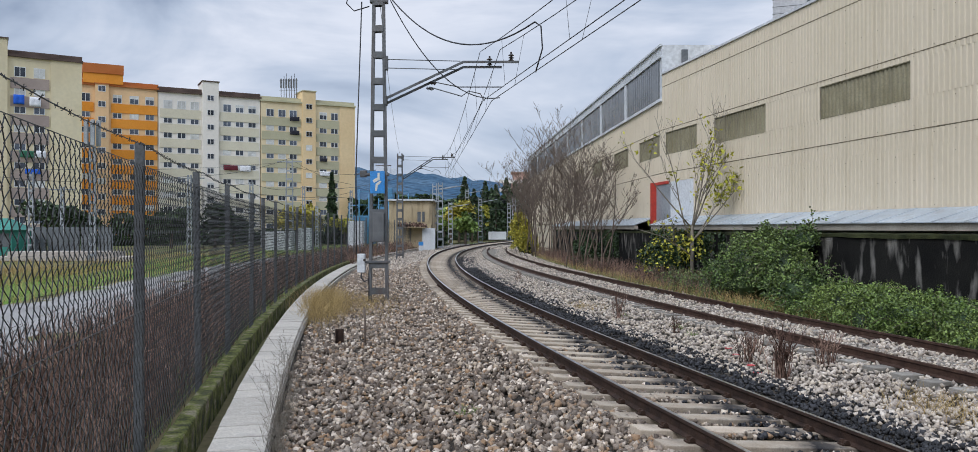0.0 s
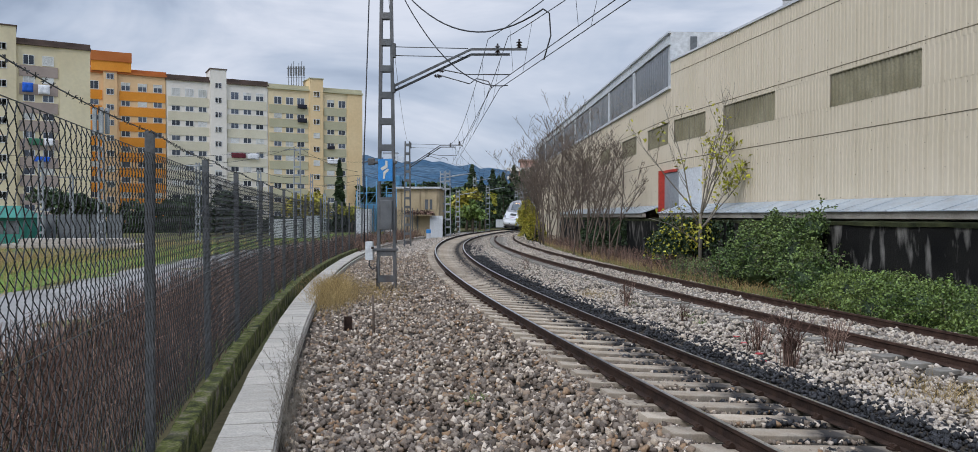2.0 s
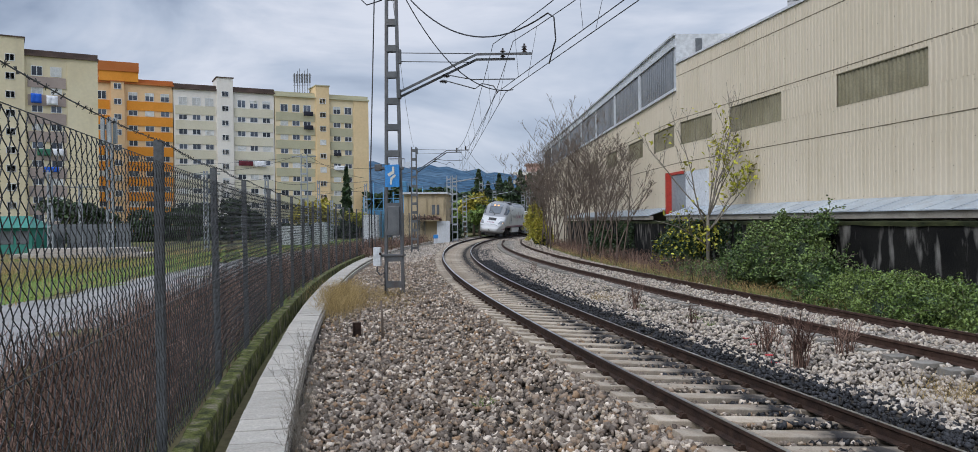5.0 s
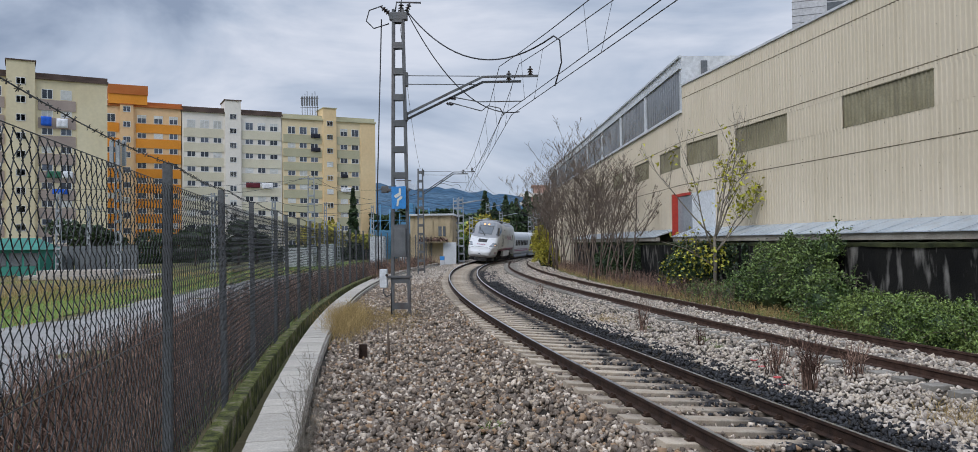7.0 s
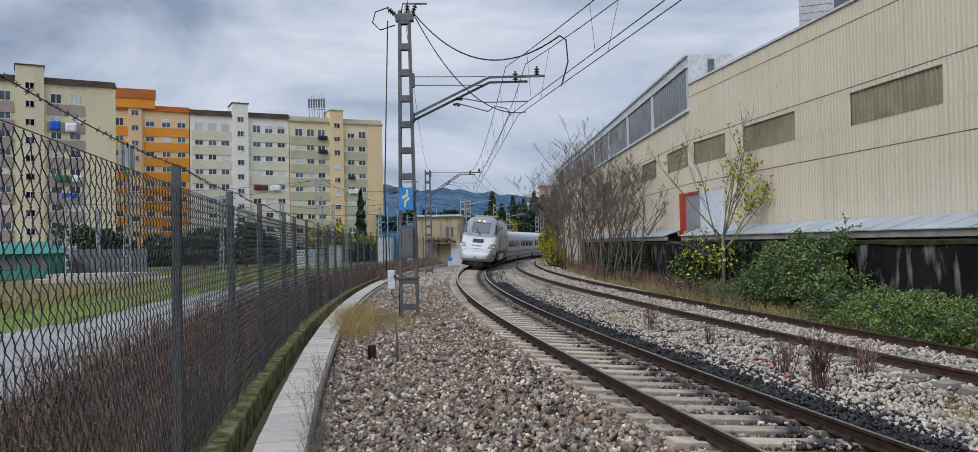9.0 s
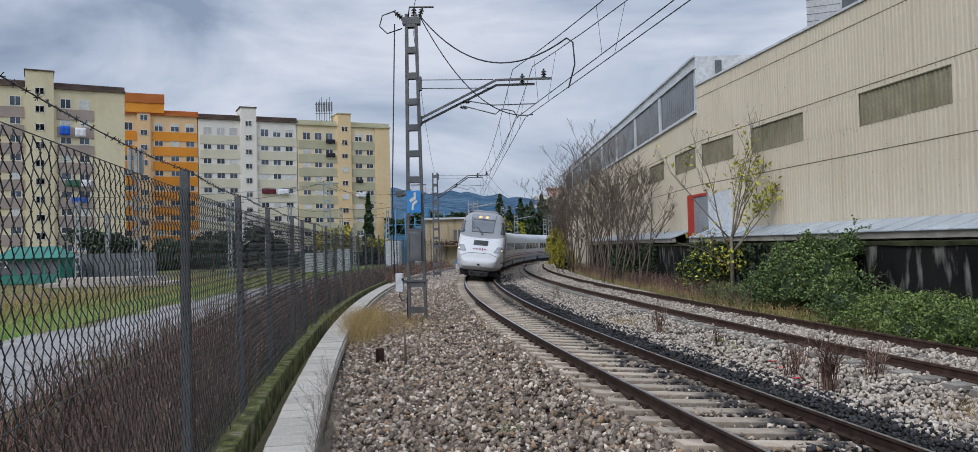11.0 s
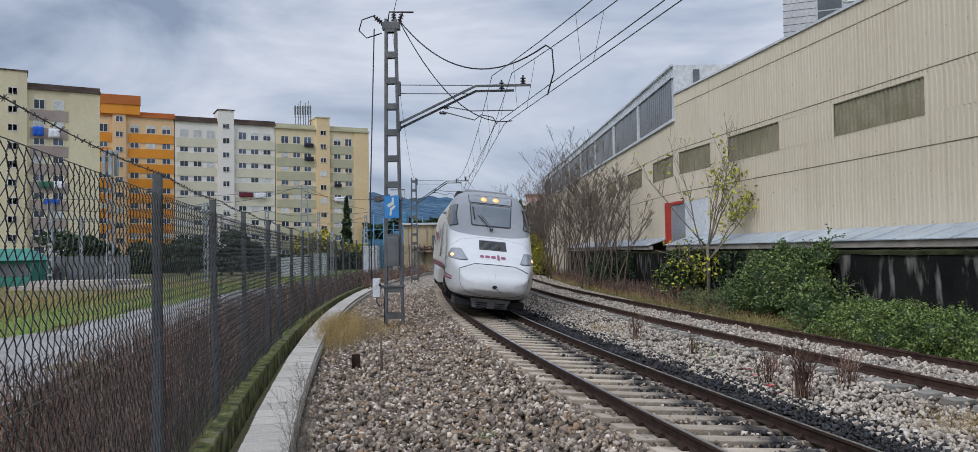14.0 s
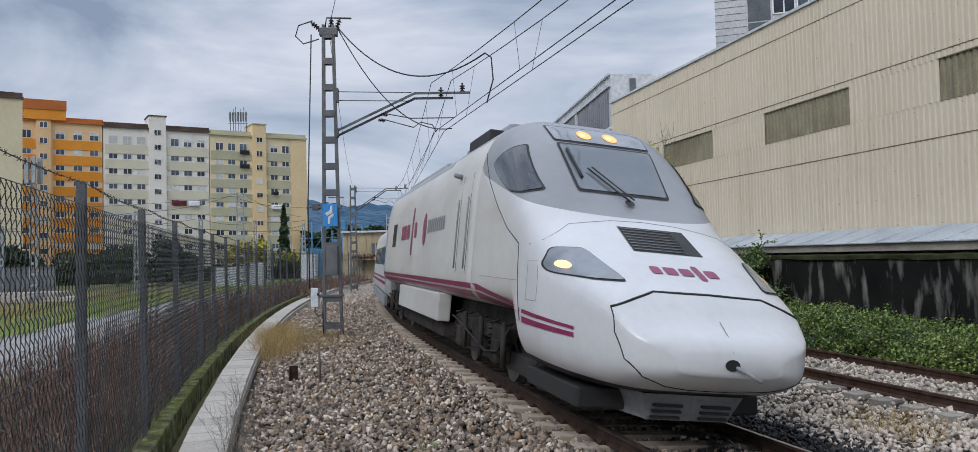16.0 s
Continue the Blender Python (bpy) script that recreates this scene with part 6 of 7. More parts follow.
M["train_white"] = pbr("train_white", (0.57, 0.57, 0.57), (0.63, 0.63, 0.63), 0.7, 0.28, streak=((0.5, 0.47, 0.42), 0.22, (0.6, 1.2, 0.9)), grain=0.03)
M["train_grey"] = pbr("train_grey", (0.235, 0.24, 0.25), (0.29, 0.295, 0.305), 0.7, 0.38, streak=((0.28, 0.27, 0.25), 0.3, (1.0, 0.7, 1.2)), grain=0.03)
M["train_side"] = pbr("train_side", (0.52, 0.50, 0.46), (0.60, 0.58, 0.54), 0.5, 0.4, streak=((0.36, 0.32, 0.26), 0.35, (0.5, 0.4, 1.6)), grain=0.03)
M["train_purple"] = pbr("train_purple", (0.20, 0.012, 0.07), (0.26, 0.02, 0.09), 1.0, 0.35, grain=0.03)
M["train_black"] = pbr("train_black", (0.012, 0.012, 0.013), (0.03, 0.028, 0.027), 1.5, 0.6)
M["train_under"] = pbr("train_under", (0.02, 0.018, 0.016), (0.055, 0.048, 0.042), 2.0, 0.8, 0.3, 30)
# windscreen glass: the grey base carries part of the sky's reflection
M["train_glass_sky"] = pbr("train_glass_sky", (0.10, 0.115, 0.13), (0.15, 0.165, 0.18), 0.5, 0.05, spec=0.8, grain=0.03)
M["train_glass_dark"] = pbr("train_glass_dark", (0.03, 0.034, 0.04), (0.05, 0.055, 0.06), 0.5, 0.05, spec=0.8, grain=0.03)
M["lamp_glass"] = pbr("lamp_glass", (0.16, 0.18, 0.20), (0.24, 0.26, 0.28), 3, 0.06, spec=0.8, grain=0.03)
M["skirt_grey"] = pbr("skirt_grey", (0.20, 0.205, 0.21), (0.27, 0.275, 0.28), 1.2, 0.6)
M["wheel_steel"] = pbr("wheel_steel", (0.10, 0.095, 0.09), (0.18, 0.17, 0.16), 4, 0.5, metal=0.6)
M["lamp_warm"] = glow("lamp_warm", (1.0, 0.46, 0.14), 0.7)
M["lamp_white"] = glow("lamp_white", (1.0, 0.62, 0.32), 0.8)


def lerp_table(table, x):
    for (x0, y0), (x1, y1) in zip(table, table[1:]):
        if x <= x1:
            t = max(0.0, (x - x0) / (x1 - x0))
            return y0 + (y1 - y0) * t
    return table[-1][1]


def smooth_table(table, x, w=0.18):
    return sum(lerp_table(table, max(table[0][0], x + k * w)) for k in (-1, -0.5, 0, 0.5, 1)) / 5


T_TOP = ((0, 1.02), (0.03, 1.10), (0.1, 1.18), (0.25, 1.26), (0.36, 1.35), (0.55, 1.60), (0.8, 1.71), (1.62, 2.08), (2.2, 2.39), (2.75, 2.62), (3.11, 2.92), (4.03, 3.72), (4.61, 4.08), (5.1, 4.24), (6.0, 4.31), (30, 4.32))
T_HALF = ((0, 0.5), (0.05, 0.75), (0.15, 0.93), (0.3, 1.05), (0.6, 1.14), (1.0, 1.26), (1.6, 1.38), (2.2, 1.45), (3, 1.475), (30, 1.475))
T_BOT = ((0, 0.82), (0.06, 0.74), (0.2, 0.66), (0.45, 0.57), (0.8, 0.50), (1.5, 0.45), (3.0, 0.44), (3.4, 1.12), (30, 1.12))
T_MID = ((0, 0.98), (0.3, 1.20), (0.6, 1.36), (1.2, 1.52), (2.0, 1.70), (3.1, 2.05), (4, 1.97), (5, 1.9), (30, 1.9))
T_EXP = ((0, 2.6), (0.3, 3.0), (1.2, 3.1), (2.4, 3.5), (3.4, 4.3), (6, 4.5), (30, 4.6))


def section(d, n=40):
    zt, hw, zb, zc, ex = (smooth_table(T_TOP, d, min(0.16, 0.01 + d * 0.06)), smooth_table(T_HALF, d, 0.04), smooth_table(T_BOT, d, 0.05), smooth_table(T_MID, d), smooth_table(T_EXP, d))
    zc = min(max(zc, zb + 0.1), zt - 0.1)
    ease = 0.06 * max(0.0, min(1.0, (3.4 - d) / 1.2))
    pts, q = [], n // 4
    for k in range(n + 1):
        # quarter by quarter from the keel, with the rings drawn together towards the flank's crease
        side = abs(k - q) if k < 2 * q else abs(k - 3 * q)
        up, w = q <= k <= 3 * q, side / q
        a = math.pi / 2 * w ** 1.7
        c, s_ = math.cos(a), math.sin(a)
        e = 2 / (ex if up else 5.0)
        zf = s_ ** e
        x = hw * c ** e * (1 - ease * zf if up else 1)
        z = zc + (zt - zc) * zf if up else zc - (zc - zb) * zf
        pts.append((x if k < 2 * q else -x, d, z))
    return pts[:-1]


def loft(ds, n, sec):
    bm = bmesh.new()
    rings = [[bm.verts.new(p) for p in sec(d, n)] for d in ds]
    for a, b in zip(rings, rings[1:]):
        for k in range(n):
            bm.faces.new((a[k], a[(k + 1) % n], b[(k + 1) % n], b[k]))
    bm.faces.new(list(reversed(rings[0])))
    bm.faces.new(rings[-1])
    bmesh.ops.recalc_face_normals(bm, faces=bm.faces)
    bm.normal_update()
    return bm


def cast(tree, origin, way):
    hit, nrm, _, _ = tree.ray_cast(Vector(origin), Vector(way))
    if hit is None:
        return None
    return hit, (nrm if nrm.dot(Vector(way)) < 0 else -nrm)


def surface_patch(tree, poly, view, off=0.008, rings=7, sub=6, side=1):
    off += 0.004
    """A sheet that hugs the body. poly: corners as (x, z) seen from the front or (d, z) seen from the side."""
    edge = []
    for (a, b), (c, d) in zip(poly, poly[1:] + poly[:1]):
        edge += [(a + (c - a) * t / sub, b + (d - b) * t / sub) for t in range(sub)]
    cx, cz = sum(p[0] for p in edge) / len(edge), sum(p[1] for p in edge) / len(edge)
    bm = bmesh.new()

    def put(u, v):
        if view == "front":
            h = cast(tree, (u, -3, v), (0, 1, 0))
        else:
            h = cast(tree, (side * 4, u, v), (-side, 0, 0))
        return bm.verts.new(h[0] + h[1] * off) if h else None

    mid = put(cx, cz)
    grid = [[put(cx + (u - cx) * k / rings, cz + (v - cz) * k / rings) for u, v in edge] for k in range(1, rings + 1)]
    n = len(edge)
    for i in range(n):
        q = (mid, grid[0][i], grid[0][(i + 1) % n])
        if all(q):
            bm.faces.new(q)
        for g, h in zip(grid, grid[1:]):
            q = (g[i], h[i], h[(i + 1) % n], g[(i + 1) % n])
            if all(q):
                bm.faces.new(q)
    bmesh.ops.recalc_face_normals(bm, faces=bm.faces)
    return bm


def surface_line(tree, pts, view, rad, off=0.0, side=1, sub=5):
    out = []
    for (a, b), (c, d) in zip(pts, pts[1:]):
        for t in range(sub):
            u, v = a + (c - a) * t / sub, b + (d - b) * t / sub
            h = cast(tree, (u, -3, v), (0, 1, 0)) if view == "front" else cast(tree, (side * 4, u, v), (-side, 0, 0))
            if h:
                out.append(h[0] + h[1] * off)
    return out


def rounded(poly, r=0.06, n=4):
    """Corners of a polygon cut round."""
    out = []
    m = len(poly)
    for i in range(m):
        p, q, w = Vector(poly[i - 1]), Vector(poly[i]), Vector(poly[(i + 1) % m])
        a = q + (p - q).normalized() * min(r, (p - q).length / 2.2)
        b = q + (w - q).normalized() * min(r, (w - q).length / 2.2)
        for k in range(n + 1):
            t = k / n
            out.append(tuple(a.lerp(q, t).lerp(q.lerp(b, t), t)))
    return out


def wheelset(parent, d, r=0.46):
    v, f = [], []
    bm = bmesh.new()
    for sx in (-1, 1):
        for x, rr, w in ((0.84, r, 0.12), (0.775, r + 0.03, 0.03), (0.88, r * 0.45, 0.12)):
            bmesh.ops.create_cone(bm, segments=28, radius1=rr, radius2=rr, depth=w, cap_ends=True, matrix=Matrix.Translation((sx * x, 0, 0)) @ Matrix.Rotation(math.pi / 2, 4, "Y"))
        for k in range(6):
            a = k * math.pi / 3
            bmesh.ops.create_cone(bm, segments=6, radius1=0.03, radius2=0.03, depth=0.05, cap_ends=True, matrix=Matrix.Translation((sx * 0.92, 0.28 * math.cos(a), 0.28 * math.sin(a))) @ Matrix.Rotation(math.pi / 2, 4, "Y"))
    bmesh.ops.create_cone(bm, segments=12, radius1=0.09, radius2=0.09, depth=1.8, cap_ends=True, matrix=Matrix.Rotation(math.pi / 2, 4, "Y"))
    ob = part("wheelset", bm, M["wheel_steel"], parent, "dirty steel wheel pair")
    ob.location = (0, d, r)
    return ob


def bogie(parent, d0, d1, z=0.46):
    """Side frames, springs, axle boxes and dampers between two axles."""
    for sx in (-1, 1):
        bm = bmesh.new()
        box(bm, sx * 1.02, d0 - 0.55, 0.62, sx * 1.2, d1 + 0.55, 0.86, 0.04)
        for d in (d0, d1):
            box(bm, sx * 0.98, d - 0.2, 0.28, sx * 1.26, d + 0.2, 0.66, 0.05)
        box(bm, sx * 1.0, (d0 + d1) / 2 - 0.35, 0.34, sx * 1.24, (d0 + d1) / 2 + 0.35, 0.9, 0.06)
        part("bogie_frame", bm, M["train_under"], parent, "black cast bogie frame")
        for d in (d0 - 0.42, d0 + 0.42, d1 - 0.42, d1 + 0.42, (d0 + d1) / 2 - 0.15, (d0 + d1) / 2 + 0.15):
            pts = [(sx * 1.16 + 0.075 * math.cos(k * 0.9), d + 0.075 * math.sin(k * 0.9), 0.45 + k * 0.014) for k in range(36)]
            tube("spring", pts, 0.018, M["train_under"], parent, 4)
        for d in (d0 + 0.75, d1 - 0.75, d0 - 0.75):
            tube("damper", [(sx * 1.28, d, 0.3), (sx * 1.28, d + 0.1, 0.95)], 0.045, M["train_under"], parent, 7)
        tube("brake_pipe", [(sx * 1.25, d0 - 0.8, 0.85), (sx * 1.29, d0 - 0.4, 0.5), (sx * 1.29, d0 + 0.4, 0.42), (sx * 1.27, d1, 0.75), (sx * 1.25, d1 + 0.7, 0.8)], 0.022, M["train_under"], parent, 5)


wheels = []


def build_power_car():
    root = thing("power_car", "white and grey high-speed train power car with purple stripes", "train")
    ds = [0, 0.02, 0.05, 0.09, 0.14, 0.2, 0.28, 0.38] + list(np.arange(0.42, 6.01, 0.05))
    bm = loft(ds, 168, section)
    nose_tree = BVHTree.FromBMesh(bm)
    # crisp colour joints: cut the shell along them first
    side_cut = ((3.1, 2.1, 1.95), (3.8, 2.34, 1.95), (4.5, 2.71, 1.6))
    cuts = [((0, 2.4, 2.50), (0, -0.245, 1)), ((0, 3.1, 0), (0, 1, 0)), ((0, 0.5, 0.575), (0, -0.034, 1))] + [((0, d, z), (0, 1, -k)) for d, z, k in side_cut]
    for co, no in cuts:
        bmesh.ops.bisect_plane(bm, geom=bm.verts[:] + bm.edges[:] + bm.faces[:], plane_co=co, plane_no=no)
    for f in bm.faces:
        c = f.calc_center_median()
        f.material_index = 0
        if c.z - 2.50 > 0.245 * (c.y - 2.4):
            f.material_index = 1
        if c.y > 3.1 and all(c.y - d > k * (c.z - z) for d, z, k in side_cut) and c.z < 3.86:
            f.material_index = 2
        if c.z - 0.575 < 0.034 * (c.y - 0.5) and c.y > 0.32:
            f.material_index = 3
    part("nose", bm, [M["train_white"], M["train_grey"], M["train_side"], M["train_black"]], root, "white streamlined nose with a grey cab mask", smooth=True)
    bm = loft(list(np.arange(5.96, 19.9, 0.5)) + [20.0], 64, section)
    body_tree = BVHTree.FromBMesh(bm)
    for f in bm.faces:
        c = f.calc_center_median()
        f.material_index = 1 if c.z > 3.95 else 0
    part("body", bm, [M["train_side"], M["train_grey"]], root, "light grey flat-sided body", smooth=True)
    # windscreen and lamps
    ws = rounded([(-0.66, 2.925), (0.66, 2.925), (0.73, 3.68), (-0.73, 3.68)], 0.05)
    part("windscreen_seal", surface_patch(nose_tree, rounded([(-0.695, 2.89), (0.695, 2.89), (0.765, 3.715), (-0.765, 3.715)], 0.06), "front", 0.006, 18, 9), M["train_black"], root)
    part("windscreen", surface_patch(nose_tree, ws, "front", 0.016, 18, 9), M["train_glass_sky"], root, "sloping cab windscreen with sky reflection in its grey colour")
    part("lamp_band_seal", surface_patch(nose_tree, rounded([(-0.78, 3.74), (0.78, 3.74), (0.81, 4.07), (-0.81, 4.07)], 0.04), "front", 0.004, 14, 8), M["train_black"], root)
    part("lamp_band", surface_patch(nose_tree, rounded([(-0.755, 3.765), (0.755, 3.765), (0.785, 4.045), (-0.785, 4.045)], 0.04), "front", 0.013, 14, 8), M["lamp_glass"], root, "glazed lamp band above the windscreen")
    for x in (-0.24, 0.19):
        lamp = part("top_lamp", surface_patch(nose_tree, [(x + 0.115 * math.cos(a), 3.90 + 0.085 * math.sin(a)) for a in np.arange(0, 6.28, 0.4)], "front", 0.022, 3, 2), M["lamp_warm"], root, "lit yellow lamp")
        part("bulb", surface_patch(nose_tree, [(x - 0.03 + 0.05 * math.cos(a), 3.89 + 0.04 * math.sin(a)) for a in np.arange(0, 6.28, 0.5)], "front", 0.028, 2, 2), M["lamp_white"], lamp)
    for sx in (-1, 1):
        poly = rounded([(sx * x, z) for x, z in ((1.425, 1.83), (1.35, 2.03), (1.05, 2.04), (0.84, 1.69), (1.15, 1.685), (1.40, 1.73))], 0.06)
        part("headlight_seal", surface_patch(nose_tree, [(sx * 1.15 + (a - sx * 1.15) * 1.05, 1.86 + (b - 1.86) * 1.08) for a, b in poly], "front", 0.003, 10, 6), M["train_black"], root)
        hl = part("headlight", surface_patch(nose_tree, poly, "front", 0.012, 10, 6), M["lamp_glass"], root, "swept-back glazed headlight")
        part("bulb", surface_patch(nose_tree, [(sx * 1.31 + 0.055 * math.cos(a), 1.82 + 0.05 * math.sin(a)) for a in np.arange(0, 6.28, 0.4)], "front", 0.020, 3, 2), M["lamp_white"], hl, "lit warm bulb")
        # cab side window
        poly = rounded([(3.18, 2.88), (3.42, 2.84), (3.86, 2.89), (4.34, 3.05), (4.87, 3.27), (5.17, 3.43), (4.92, 3.53), (4.55, 3.60), (4.2, 3.64), (3.66, 3.23)], 0.08)
        part("side_window_seal", surface_patch(nose_tree, [(4.15 + (a - 4.15) * 1.05, 3.25 + (b - 3.25) * 1.07) for a, b in poly], "side", 0.003, 12, 6, sx), M["train_black"], root)
        part("cab_side_window", surface_patch(nose_tree, poly, "side", 0.013, 12, 6, sx), M["train_glass_dark"], root, "tapered cab side window")
        for a0, a1, b0, b1, c0, c1 in ((1.105, 1.14, 1.18, 1.235, 1.395, 1.485), (1.02, 1.07, 1.06, 1.14, 1.25, 1.36)):
            part("stripe", surface_patch(nose_tree, [(1.17, a0), (1.17, a1), (2.74, b1), (2.74, b0)], "side", 0.006, 4, 16, sx), M["train_purple"], root, "purple livery stripe")
            part("stripe", surface_patch(nose_tree, [(2.84, b0 + 0.01), (2.84, b1 + 0.01), (5.5, c1), (5.98, c1), (5.98, c0), (5.5, c0)], "side", 0.006, 4, 20, sx), M["train_purple"], root, "purple livery stripe")
            part("stripe", surface_patch(body_tree, [(6.0, c0), (6.0, c1), (19.9, c1 + 0.03), (19.9, c0 + 0.03)], "side", 0.006, 3, 24, sx), M["train_purple"], root, "purple livery stripe")
        line = surface_line(nose_tree, [(5.95, 3.72), (5.2, 3.15), (4.5, 2.71), (3.8, 2.34), (3.1, 2.1), (3.02, 1.6), (2.82, 0.95)], "side", 0.01, side=sx)
        tube("panel_joint", surface_line(nose_tree, [(3.0, 1.60), (5.9, 1.63)], "side", 0.01, side=sx), 0.004, M["skirt_grey"], root, 4)
        tube("hatch_joint", surface_line(nose_tree, [(2.25, 1.86), (2.62, 1.86), (2.62, 1.36), (2.2, 1.36), (2.2, 1.7), (2.25, 1.86)], "side", 0.01, side=sx), 0.004, M["skirt_grey"], root, 4)
        if len(line) > 2:
            tube("panel_joint", line, 0.009, M["train_black"], root, 4)
        # door
        for dd in (6.55, 7.4):
            ln = surface_line(body_tree, [(dd, 3.45), (dd, 1.2)], "side", 0.01, side=sx)
            tube("door_joint", ln, 0.008, M["train_black"], root, 4)
            h = [p + Vector((sx * 0.06, 0, 0)) for p in surface_line(body_tree, [(dd - 0.1, 3.0), (dd - 0.1, 1.4)], "side", 0.01, side=sx)]
            tube("grab_rail", h, 0.016, M["skirt_grey"], root, 6, "steel grab rail")
        part("side_grille", surface_patch(body_tree, [(17.2, 2.3), (18.0, 2.3), (18.0, 3.0), (17.2, 3.0)], "side", 0.008, side=sx), M["train_black"], root)
        tube("mirror", [(sx * 1.40, 7.75, 3.48), (sx * 1.58, 7.65, 3.50)], 0.05, M["skirt_grey"], root, 7)
        # lettering reduced to bars
        x = 8.3
        for k, (w, z0, z1) in enumerate(((0.42, 2.46, 2.86), (0.26, 2.02, 3.28), (0.55, 2.46, 2.86), (0.58, 2.46, 2.86), (0.36, 2.46, 2.86))):
            dd = 12.9 + k * 0.66
            part("wordmark_bar", surface_patch(body_tree, rounded([(dd, z0), (dd + w, z0), (dd + w, z1), (dd, z1)], 0.06), "side", 0.006, 3, 2, sx), M["train_purple"], root, "purple wordmark shape")
        part("emblem", surface_patch(body_tree, [(11.6 + 0.26 * math.cos(a), 2.62 + 0.40 * math.sin(a)) for a in np.arange(0, 6.28, 0.5)], "side", 0.006, 3, 2, sx), M["train_purple"], root, "small red shell-like mark")
        for k in range(9):
            dd = 10.95 - k * 0.25
            part("caption_bar", surface_patch(body_tree, [(dd, 2.52), (dd + 0.17, 2.52), (dd + 0.17, 2.82), (dd, 2.82)], "side", 0.006, 2, 1, sx), M["train_grey"], root)
        # skirts and equipment boxes between the bogies
        part("skirt_box", boxes((sx * 1.18, 9.0, 0.62, sx * 1.46, 15.4, 1.2), bevel=0.03), M["train_side"], root, "pale equipment box under the body")
        part("equipment", boxes((sx * 0.95, 9.1, 0.3, sx * 1.30, 15.2, 0.62), bevel=0.04), M["train_under"], root)
    # wordmark on the hood
    x = -0.45
    for w, z0, z1 in ((0.12, 1.80, 1.88), (0.15, 1.80, 1.88), (0.15, 1.80, 1.88), (0.08, 1.76, 1.92), (0.15, 1.80, 1.88)):
        part("wordmark_bar", surface_patch(nose_tree, rounded([(x, z0), (x + w, z0), (x + w, z1), (x, z1)], 0.02), "front", 0.006, 3, 2), M["train_purple"], root, "purple wordmark shape")
        x += w + 0.045
    # hood grille
    part("grille", surface_patch(nose_tree, [(-0.456, 2.064), (0.456, 2.064), (0.452, 2.384), (-0.452, 2.384)], "front", 0.004, 10, 8), M["train_black"], root, "black slatted hood grille")
    for k in range(8):
        z = 2.085 + k * 0.0385
        ln = surface_line(nose_tree, [(-0.43, z), (0.43, z)], "front", 0.01, 0.014)
        tube("grille_slat", ln, 0.007, M["skirt_grey"], root, 4)
    # coupler doors
    top = [(-1.114, 1.407), (-0.9, 1.50), (-0.645, 1.597), (0.0, 1.607), (0.645, 1.597), (0.9, 1.50), (1.114, 1.407)]
    tube("coupler_door_joint", surface_line(nose_tree, top, "front", 0.01), 0.017, M["train_black"], root, 5)
    low = [(-1.114, 1.407), (-1.10, 1.15), (-1.04, 0.90), (-0.88, 0.74), (-0.6, 0.645), (-0.3, 0.61), (0, 0.605), (0.3, 0.61), (0.6, 0.645), (0.88, 0.74), (1.04, 0.90), (1.10, 1.15), (1.114, 1.407)]
    tube("coupler_door_joint", surface_line(nose_tree, low, "front", 0.01), 0.008, M["train_black"], root, 5)
    tube("door_seam", surface_line(nose_tree, [(0.02, 1.34), (0, 0.62)], "front", 0.01), 0.004, M["skirt_grey"], root, 4)
    tube("hood_joint", surface_line(nose_tree, [(-1.45, 2.08), (-1.05, 2.37), (-0.46, 2.47), (0, 2.49), (0.46, 2.47), (1.05, 2.37), (1.45, 2.08)], "front", 0.01), 0.006, M["skirt_grey"], root, 4)
    part("coupler_hole", surface_patch(nose_tree, [(0.0 + 0.085 * math.cos(a), 0.92 + 0.06 * math.sin(a)) for a in np.arange(0, 6.28, 0.5)], "front", 0.008, 3, 2), M["train_black"], root)
    tube("tow_hook", [(0.02, 0.05, 0.92), (0.12, -0.10, 0.86), (0.22, -0.2, 0.79)], 0.022, M["skirt_grey"], root, 7)
    # plough under the nose
    bm = bmesh.new()
    vs = box(bm, -0.74, 0.75, 0.20, 0.74, 2.2, 0.50)
    for v in vs:
        if v.co.y < 1:
            v.co.x *= 0.66 if v.co.z < 0.3 else 0.82
            v.co.y += 0.12 if v.co.z < 0.3 else 0.0
    part("plough", bm, M["skirt_grey"], root, "grey slotted track plough")
    for k in range(3):
        for sx in (-1, 1):
            part("plough_slot", boxes((sx * 0.12, 0.745 + 0.06 - k * 0.03, 0.22 + k * 0.07, sx * 0.46, 0.9, 0.25 + k * 0.07)), M["train_black"], root)
    # wiper
    w = surface_line(nose_tree, [(0.0, 2.76), (-0.56, 3.36)], "front", 0.01, 0.06)
    tube("wiper_arm", w, 0.014, M["train_black"], root, 5)
    tube("wiper_arm", [p + Vector((0.06, -0.01, 0.02)) for p in w], 0.011, M["train_black"], root, 5)
    tube("wiper_blade", surface_line(nose_tree, [(-0.65, 3.57), (-0.55, 2.98)], "front", 0.01, 0.04), 0.022, M["train_black"], root, 5)
    part("wiper_base", surface_patch(nose_tree, [(0.0 + 0.07 * math.cos(a), 2.75 + 0.05 * math.sin(a)) for a in np.arange(0, 6.28, 0.6)], "front", 0.035, 2, 1), M["train_black"], root)
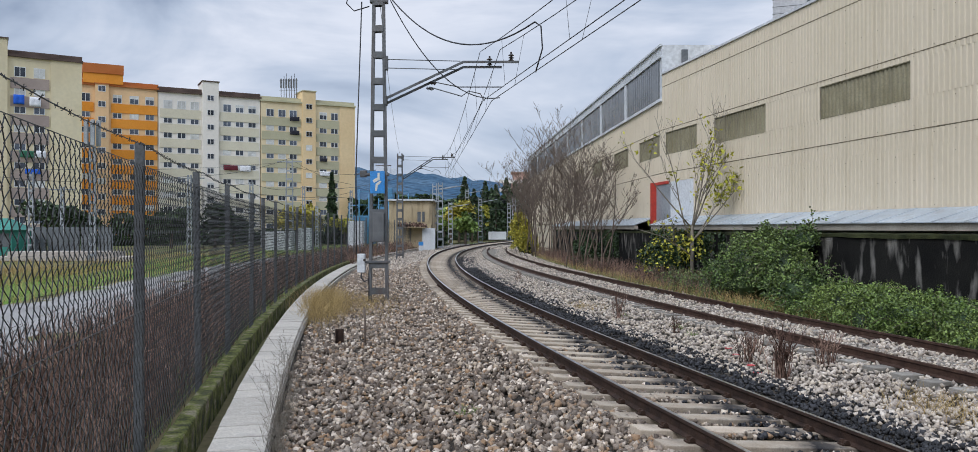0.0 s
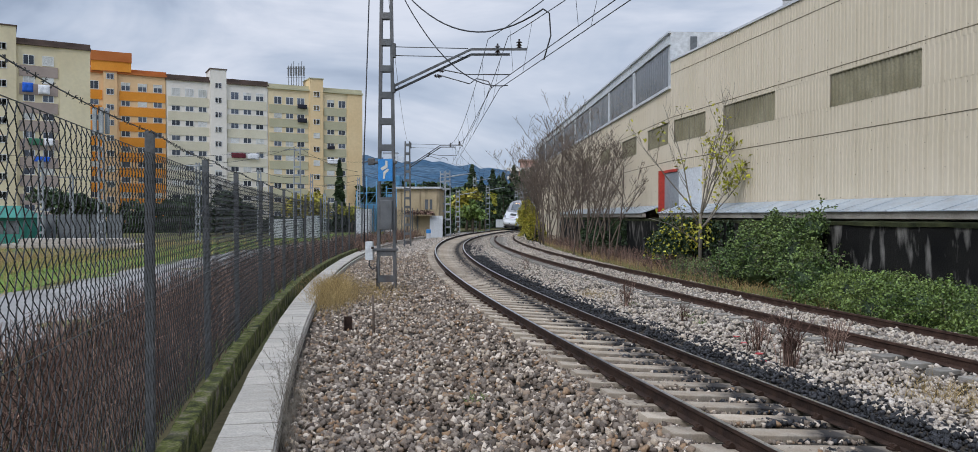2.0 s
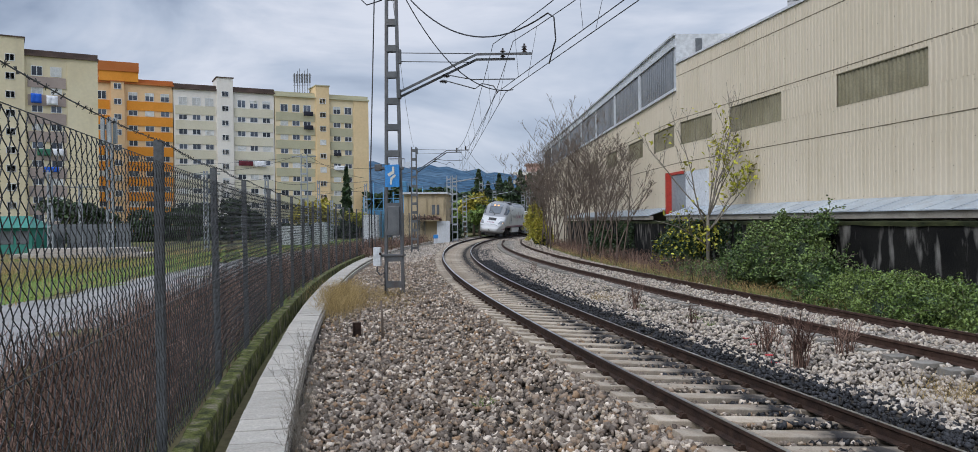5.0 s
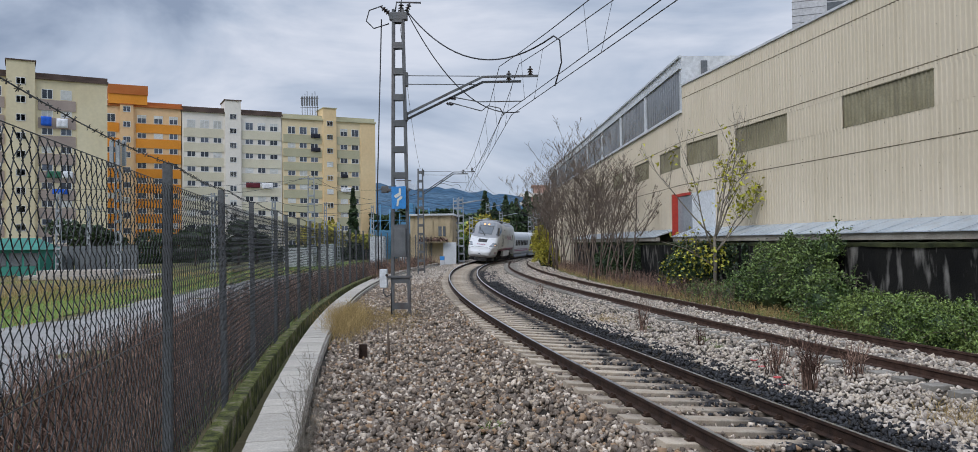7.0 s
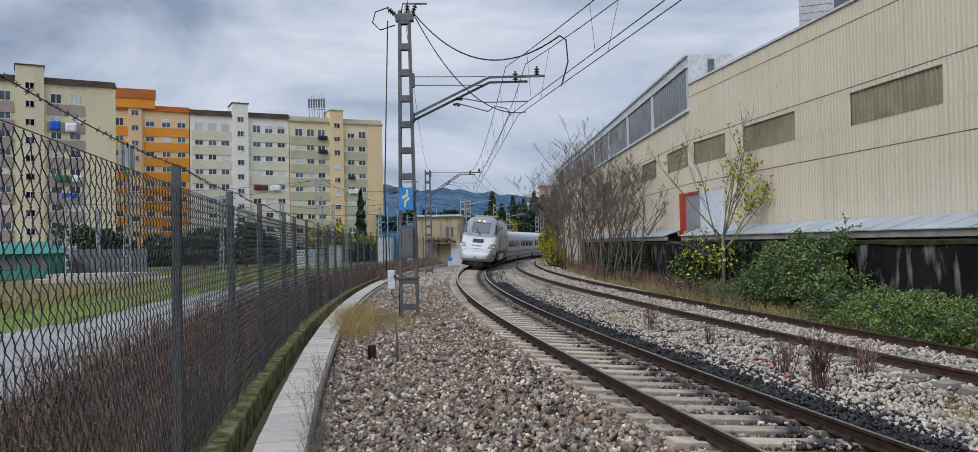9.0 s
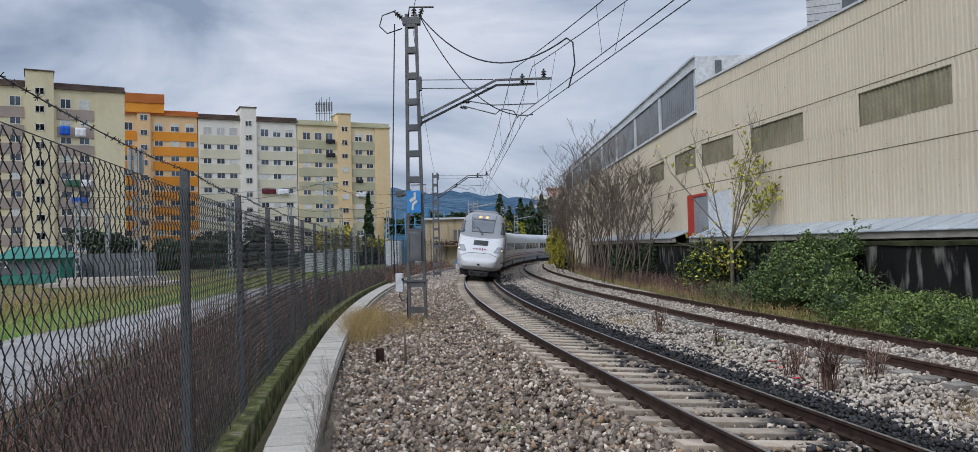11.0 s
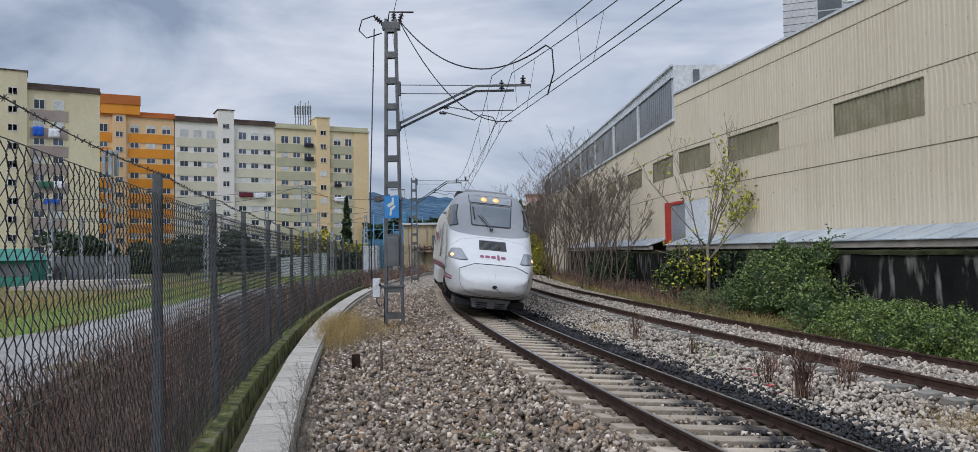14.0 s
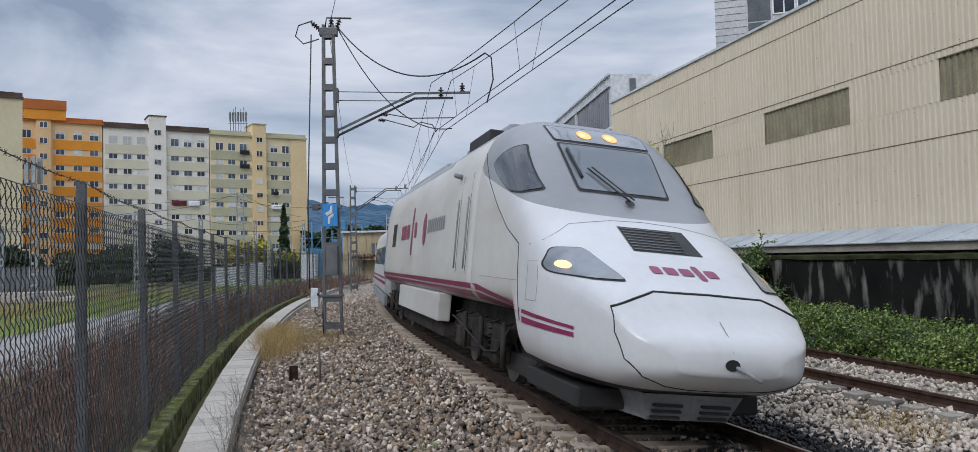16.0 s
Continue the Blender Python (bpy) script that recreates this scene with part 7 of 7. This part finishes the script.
    # roof gear
    part("roof_fairing", boxes((-0.85, 6.6, 4.1, 0.85, 10.5, 4.45), bevel=0.10), M["train_grey"], root)
    part("roof_vent", boxes((-1.12, 7.0, 4.05, 1.12, 8.8, 4.36), bevel=0.03), M["train_black"], root)
    part("roof_fairing", boxes((-0.9, 12.5, 4.1, 0.9, 19.4, 4.42), bevel=0.10), M["train_grey"], root)
    # added plates that keep light out, so the track below the train darkens
    part("under_tray", boxes((-1.15, 1.3, 0.22, 1.15, 3.3, 0.46), (-1.0, 3.4, 0.2, 1.0, 19.8, 0.5), bevel=0.03), M["train_black"], root, "added black plate that blocks light under the train")
    part("underframe", boxes((-0.9, 3.5, 0.45, 0.9, 19.8, 1.14)), M["train_under"], root)
    for d0, d1 in ((4.9, 7.7), (16.2, 18.8)):
        bogie(root, d0, d1)
        for d in (d0, d1):
            wheels.append(wheelset(root, d))
    for sx in (-1, 1):
        part("guard_wheel", boxes((sx * 0.72, 3.1, 0.1, sx * 0.98, 3.5, 0.5), bevel=0.08), M["train_under"], root)
    return root


def coach_section(d, n=40, L=13.0):
    pts = []
    for k in range(n):
        a = -math.pi / 2 + 2 * math.pi * k / n
        c, s_ = math.cos(a), math.sin(a)
        e = 2 / (4.6 if s_ > 0 else 7)
        pts.append((1.47 * math.copysign(abs(c) ** e, c), d, 1.7 + (1.68 if s_ > 0 else 1.15) * math.copysign(abs(s_) ** e, s_)))
    return pts


def build_coach():
    root = thing("passenger_coach", "white low-floor passenger coach with purple stripes and dark windows", "train coach", group="coaches of the train")
    bm = loft([0.15, 0.3, 4, 9, 12.7, 12.85], 48, coach_section)
    tree = BVHTree.FromBMesh(bm)
    part("body", bm, M["train_white"], root, smooth=True)
    part("gangway", boxes((-0.9, -0.15, 0.7, 0.9, 0.2, 3.1), (-0.9, 12.8, 0.7, 0.9, 13.15, 3.1), bevel=0.03), M["train_black"], root)
    for sx in (-1, 1):
        for i in range(8):
            d = 1.1 + i * 1.42
            part("window", surface_patch(tree, rounded([(d, 1.72), (d + 1.18, 1.72), (d + 1.18, 2.42), (d, 2.42)], 0.1), "side", 0.006, 3, 2, sx), M["train_glass_dark"], root, "dark tinted window")
        for z0, z1 in ((1.22, 1.29), (1.02, 1.13)):
            part("stripe", surface_patch(tree, [(0.35, z0), (12.65, z0), (12.65, z1), (0.35, z1)], "side", 0.006, 3, 6, sx), M["train_purple"], root, "purple livery stripe")
        part("skirt", boxes((sx * 1.30, 0.9, 0.28, sx * 1.42, 12.1, 0.62), bevel=0.02), M["skirt_grey"], root)
    ws = wheelset(root, 0.0, 0.42)
    part("axle_frame", boxes((-1.2, -0.5, 0.3, 1.2, 0.5, 0.7), bevel=0.05), M["train_under"], root)
    return root


power_car = build_power_car()
coach = build_coach()
coaches = [coach] + [copy_thing(coach, Matrix.Identity(4)) for _ in range(6)]


def nose_at(t):
    """Arc length of the train's nose at t seconds."""
    return lerp_table(((0, 125.2), (9, 55.5), (12.5, 28.6), (13.0, 24.8), (13.5, 20.95), (14, 16.95), (14.5, 12.8), (15, 8.6), (15.5, 4.35), (16, 0.0)), t)


def car_pose(s, d0, d1):
    """The pose of a car whose front lies at s and whose pivots lie d0 and d1 behind it."""
    a, b = arc(s + d0, 0), arc(s + d1, 0)
    way = (b - a).normalized()
    o = a - way * d0
    return pose(o.x, o.y, CANT / 2 - 0.01, 0, math.degrees(math.atan(CANT / 1.74)) + 2.1, -math.degrees(math.atan2(way.x, way.y)))


def motions():
    walk(power_car, [(k * 0.5, car_pose(nose_at(k * 0.5), 5.8, 15.8)) for k in range(33)])
    for i, c in enumerate(coaches):
        walk(c, [(k * 0.5, car_pose(nose_at(k * 0.5) + 20.15 + i * 13.1, 0.0, 13.1)) for k in range(33)])
    for w in wheels:
        y, z = w.location.y, w.location.z
        walk(w, [(k * 0.1, pose(0, y, z, math.degrees((125.2 - nose_at(k * 0.1)) / z), 0, 0)) for k in range(161)])


motions()
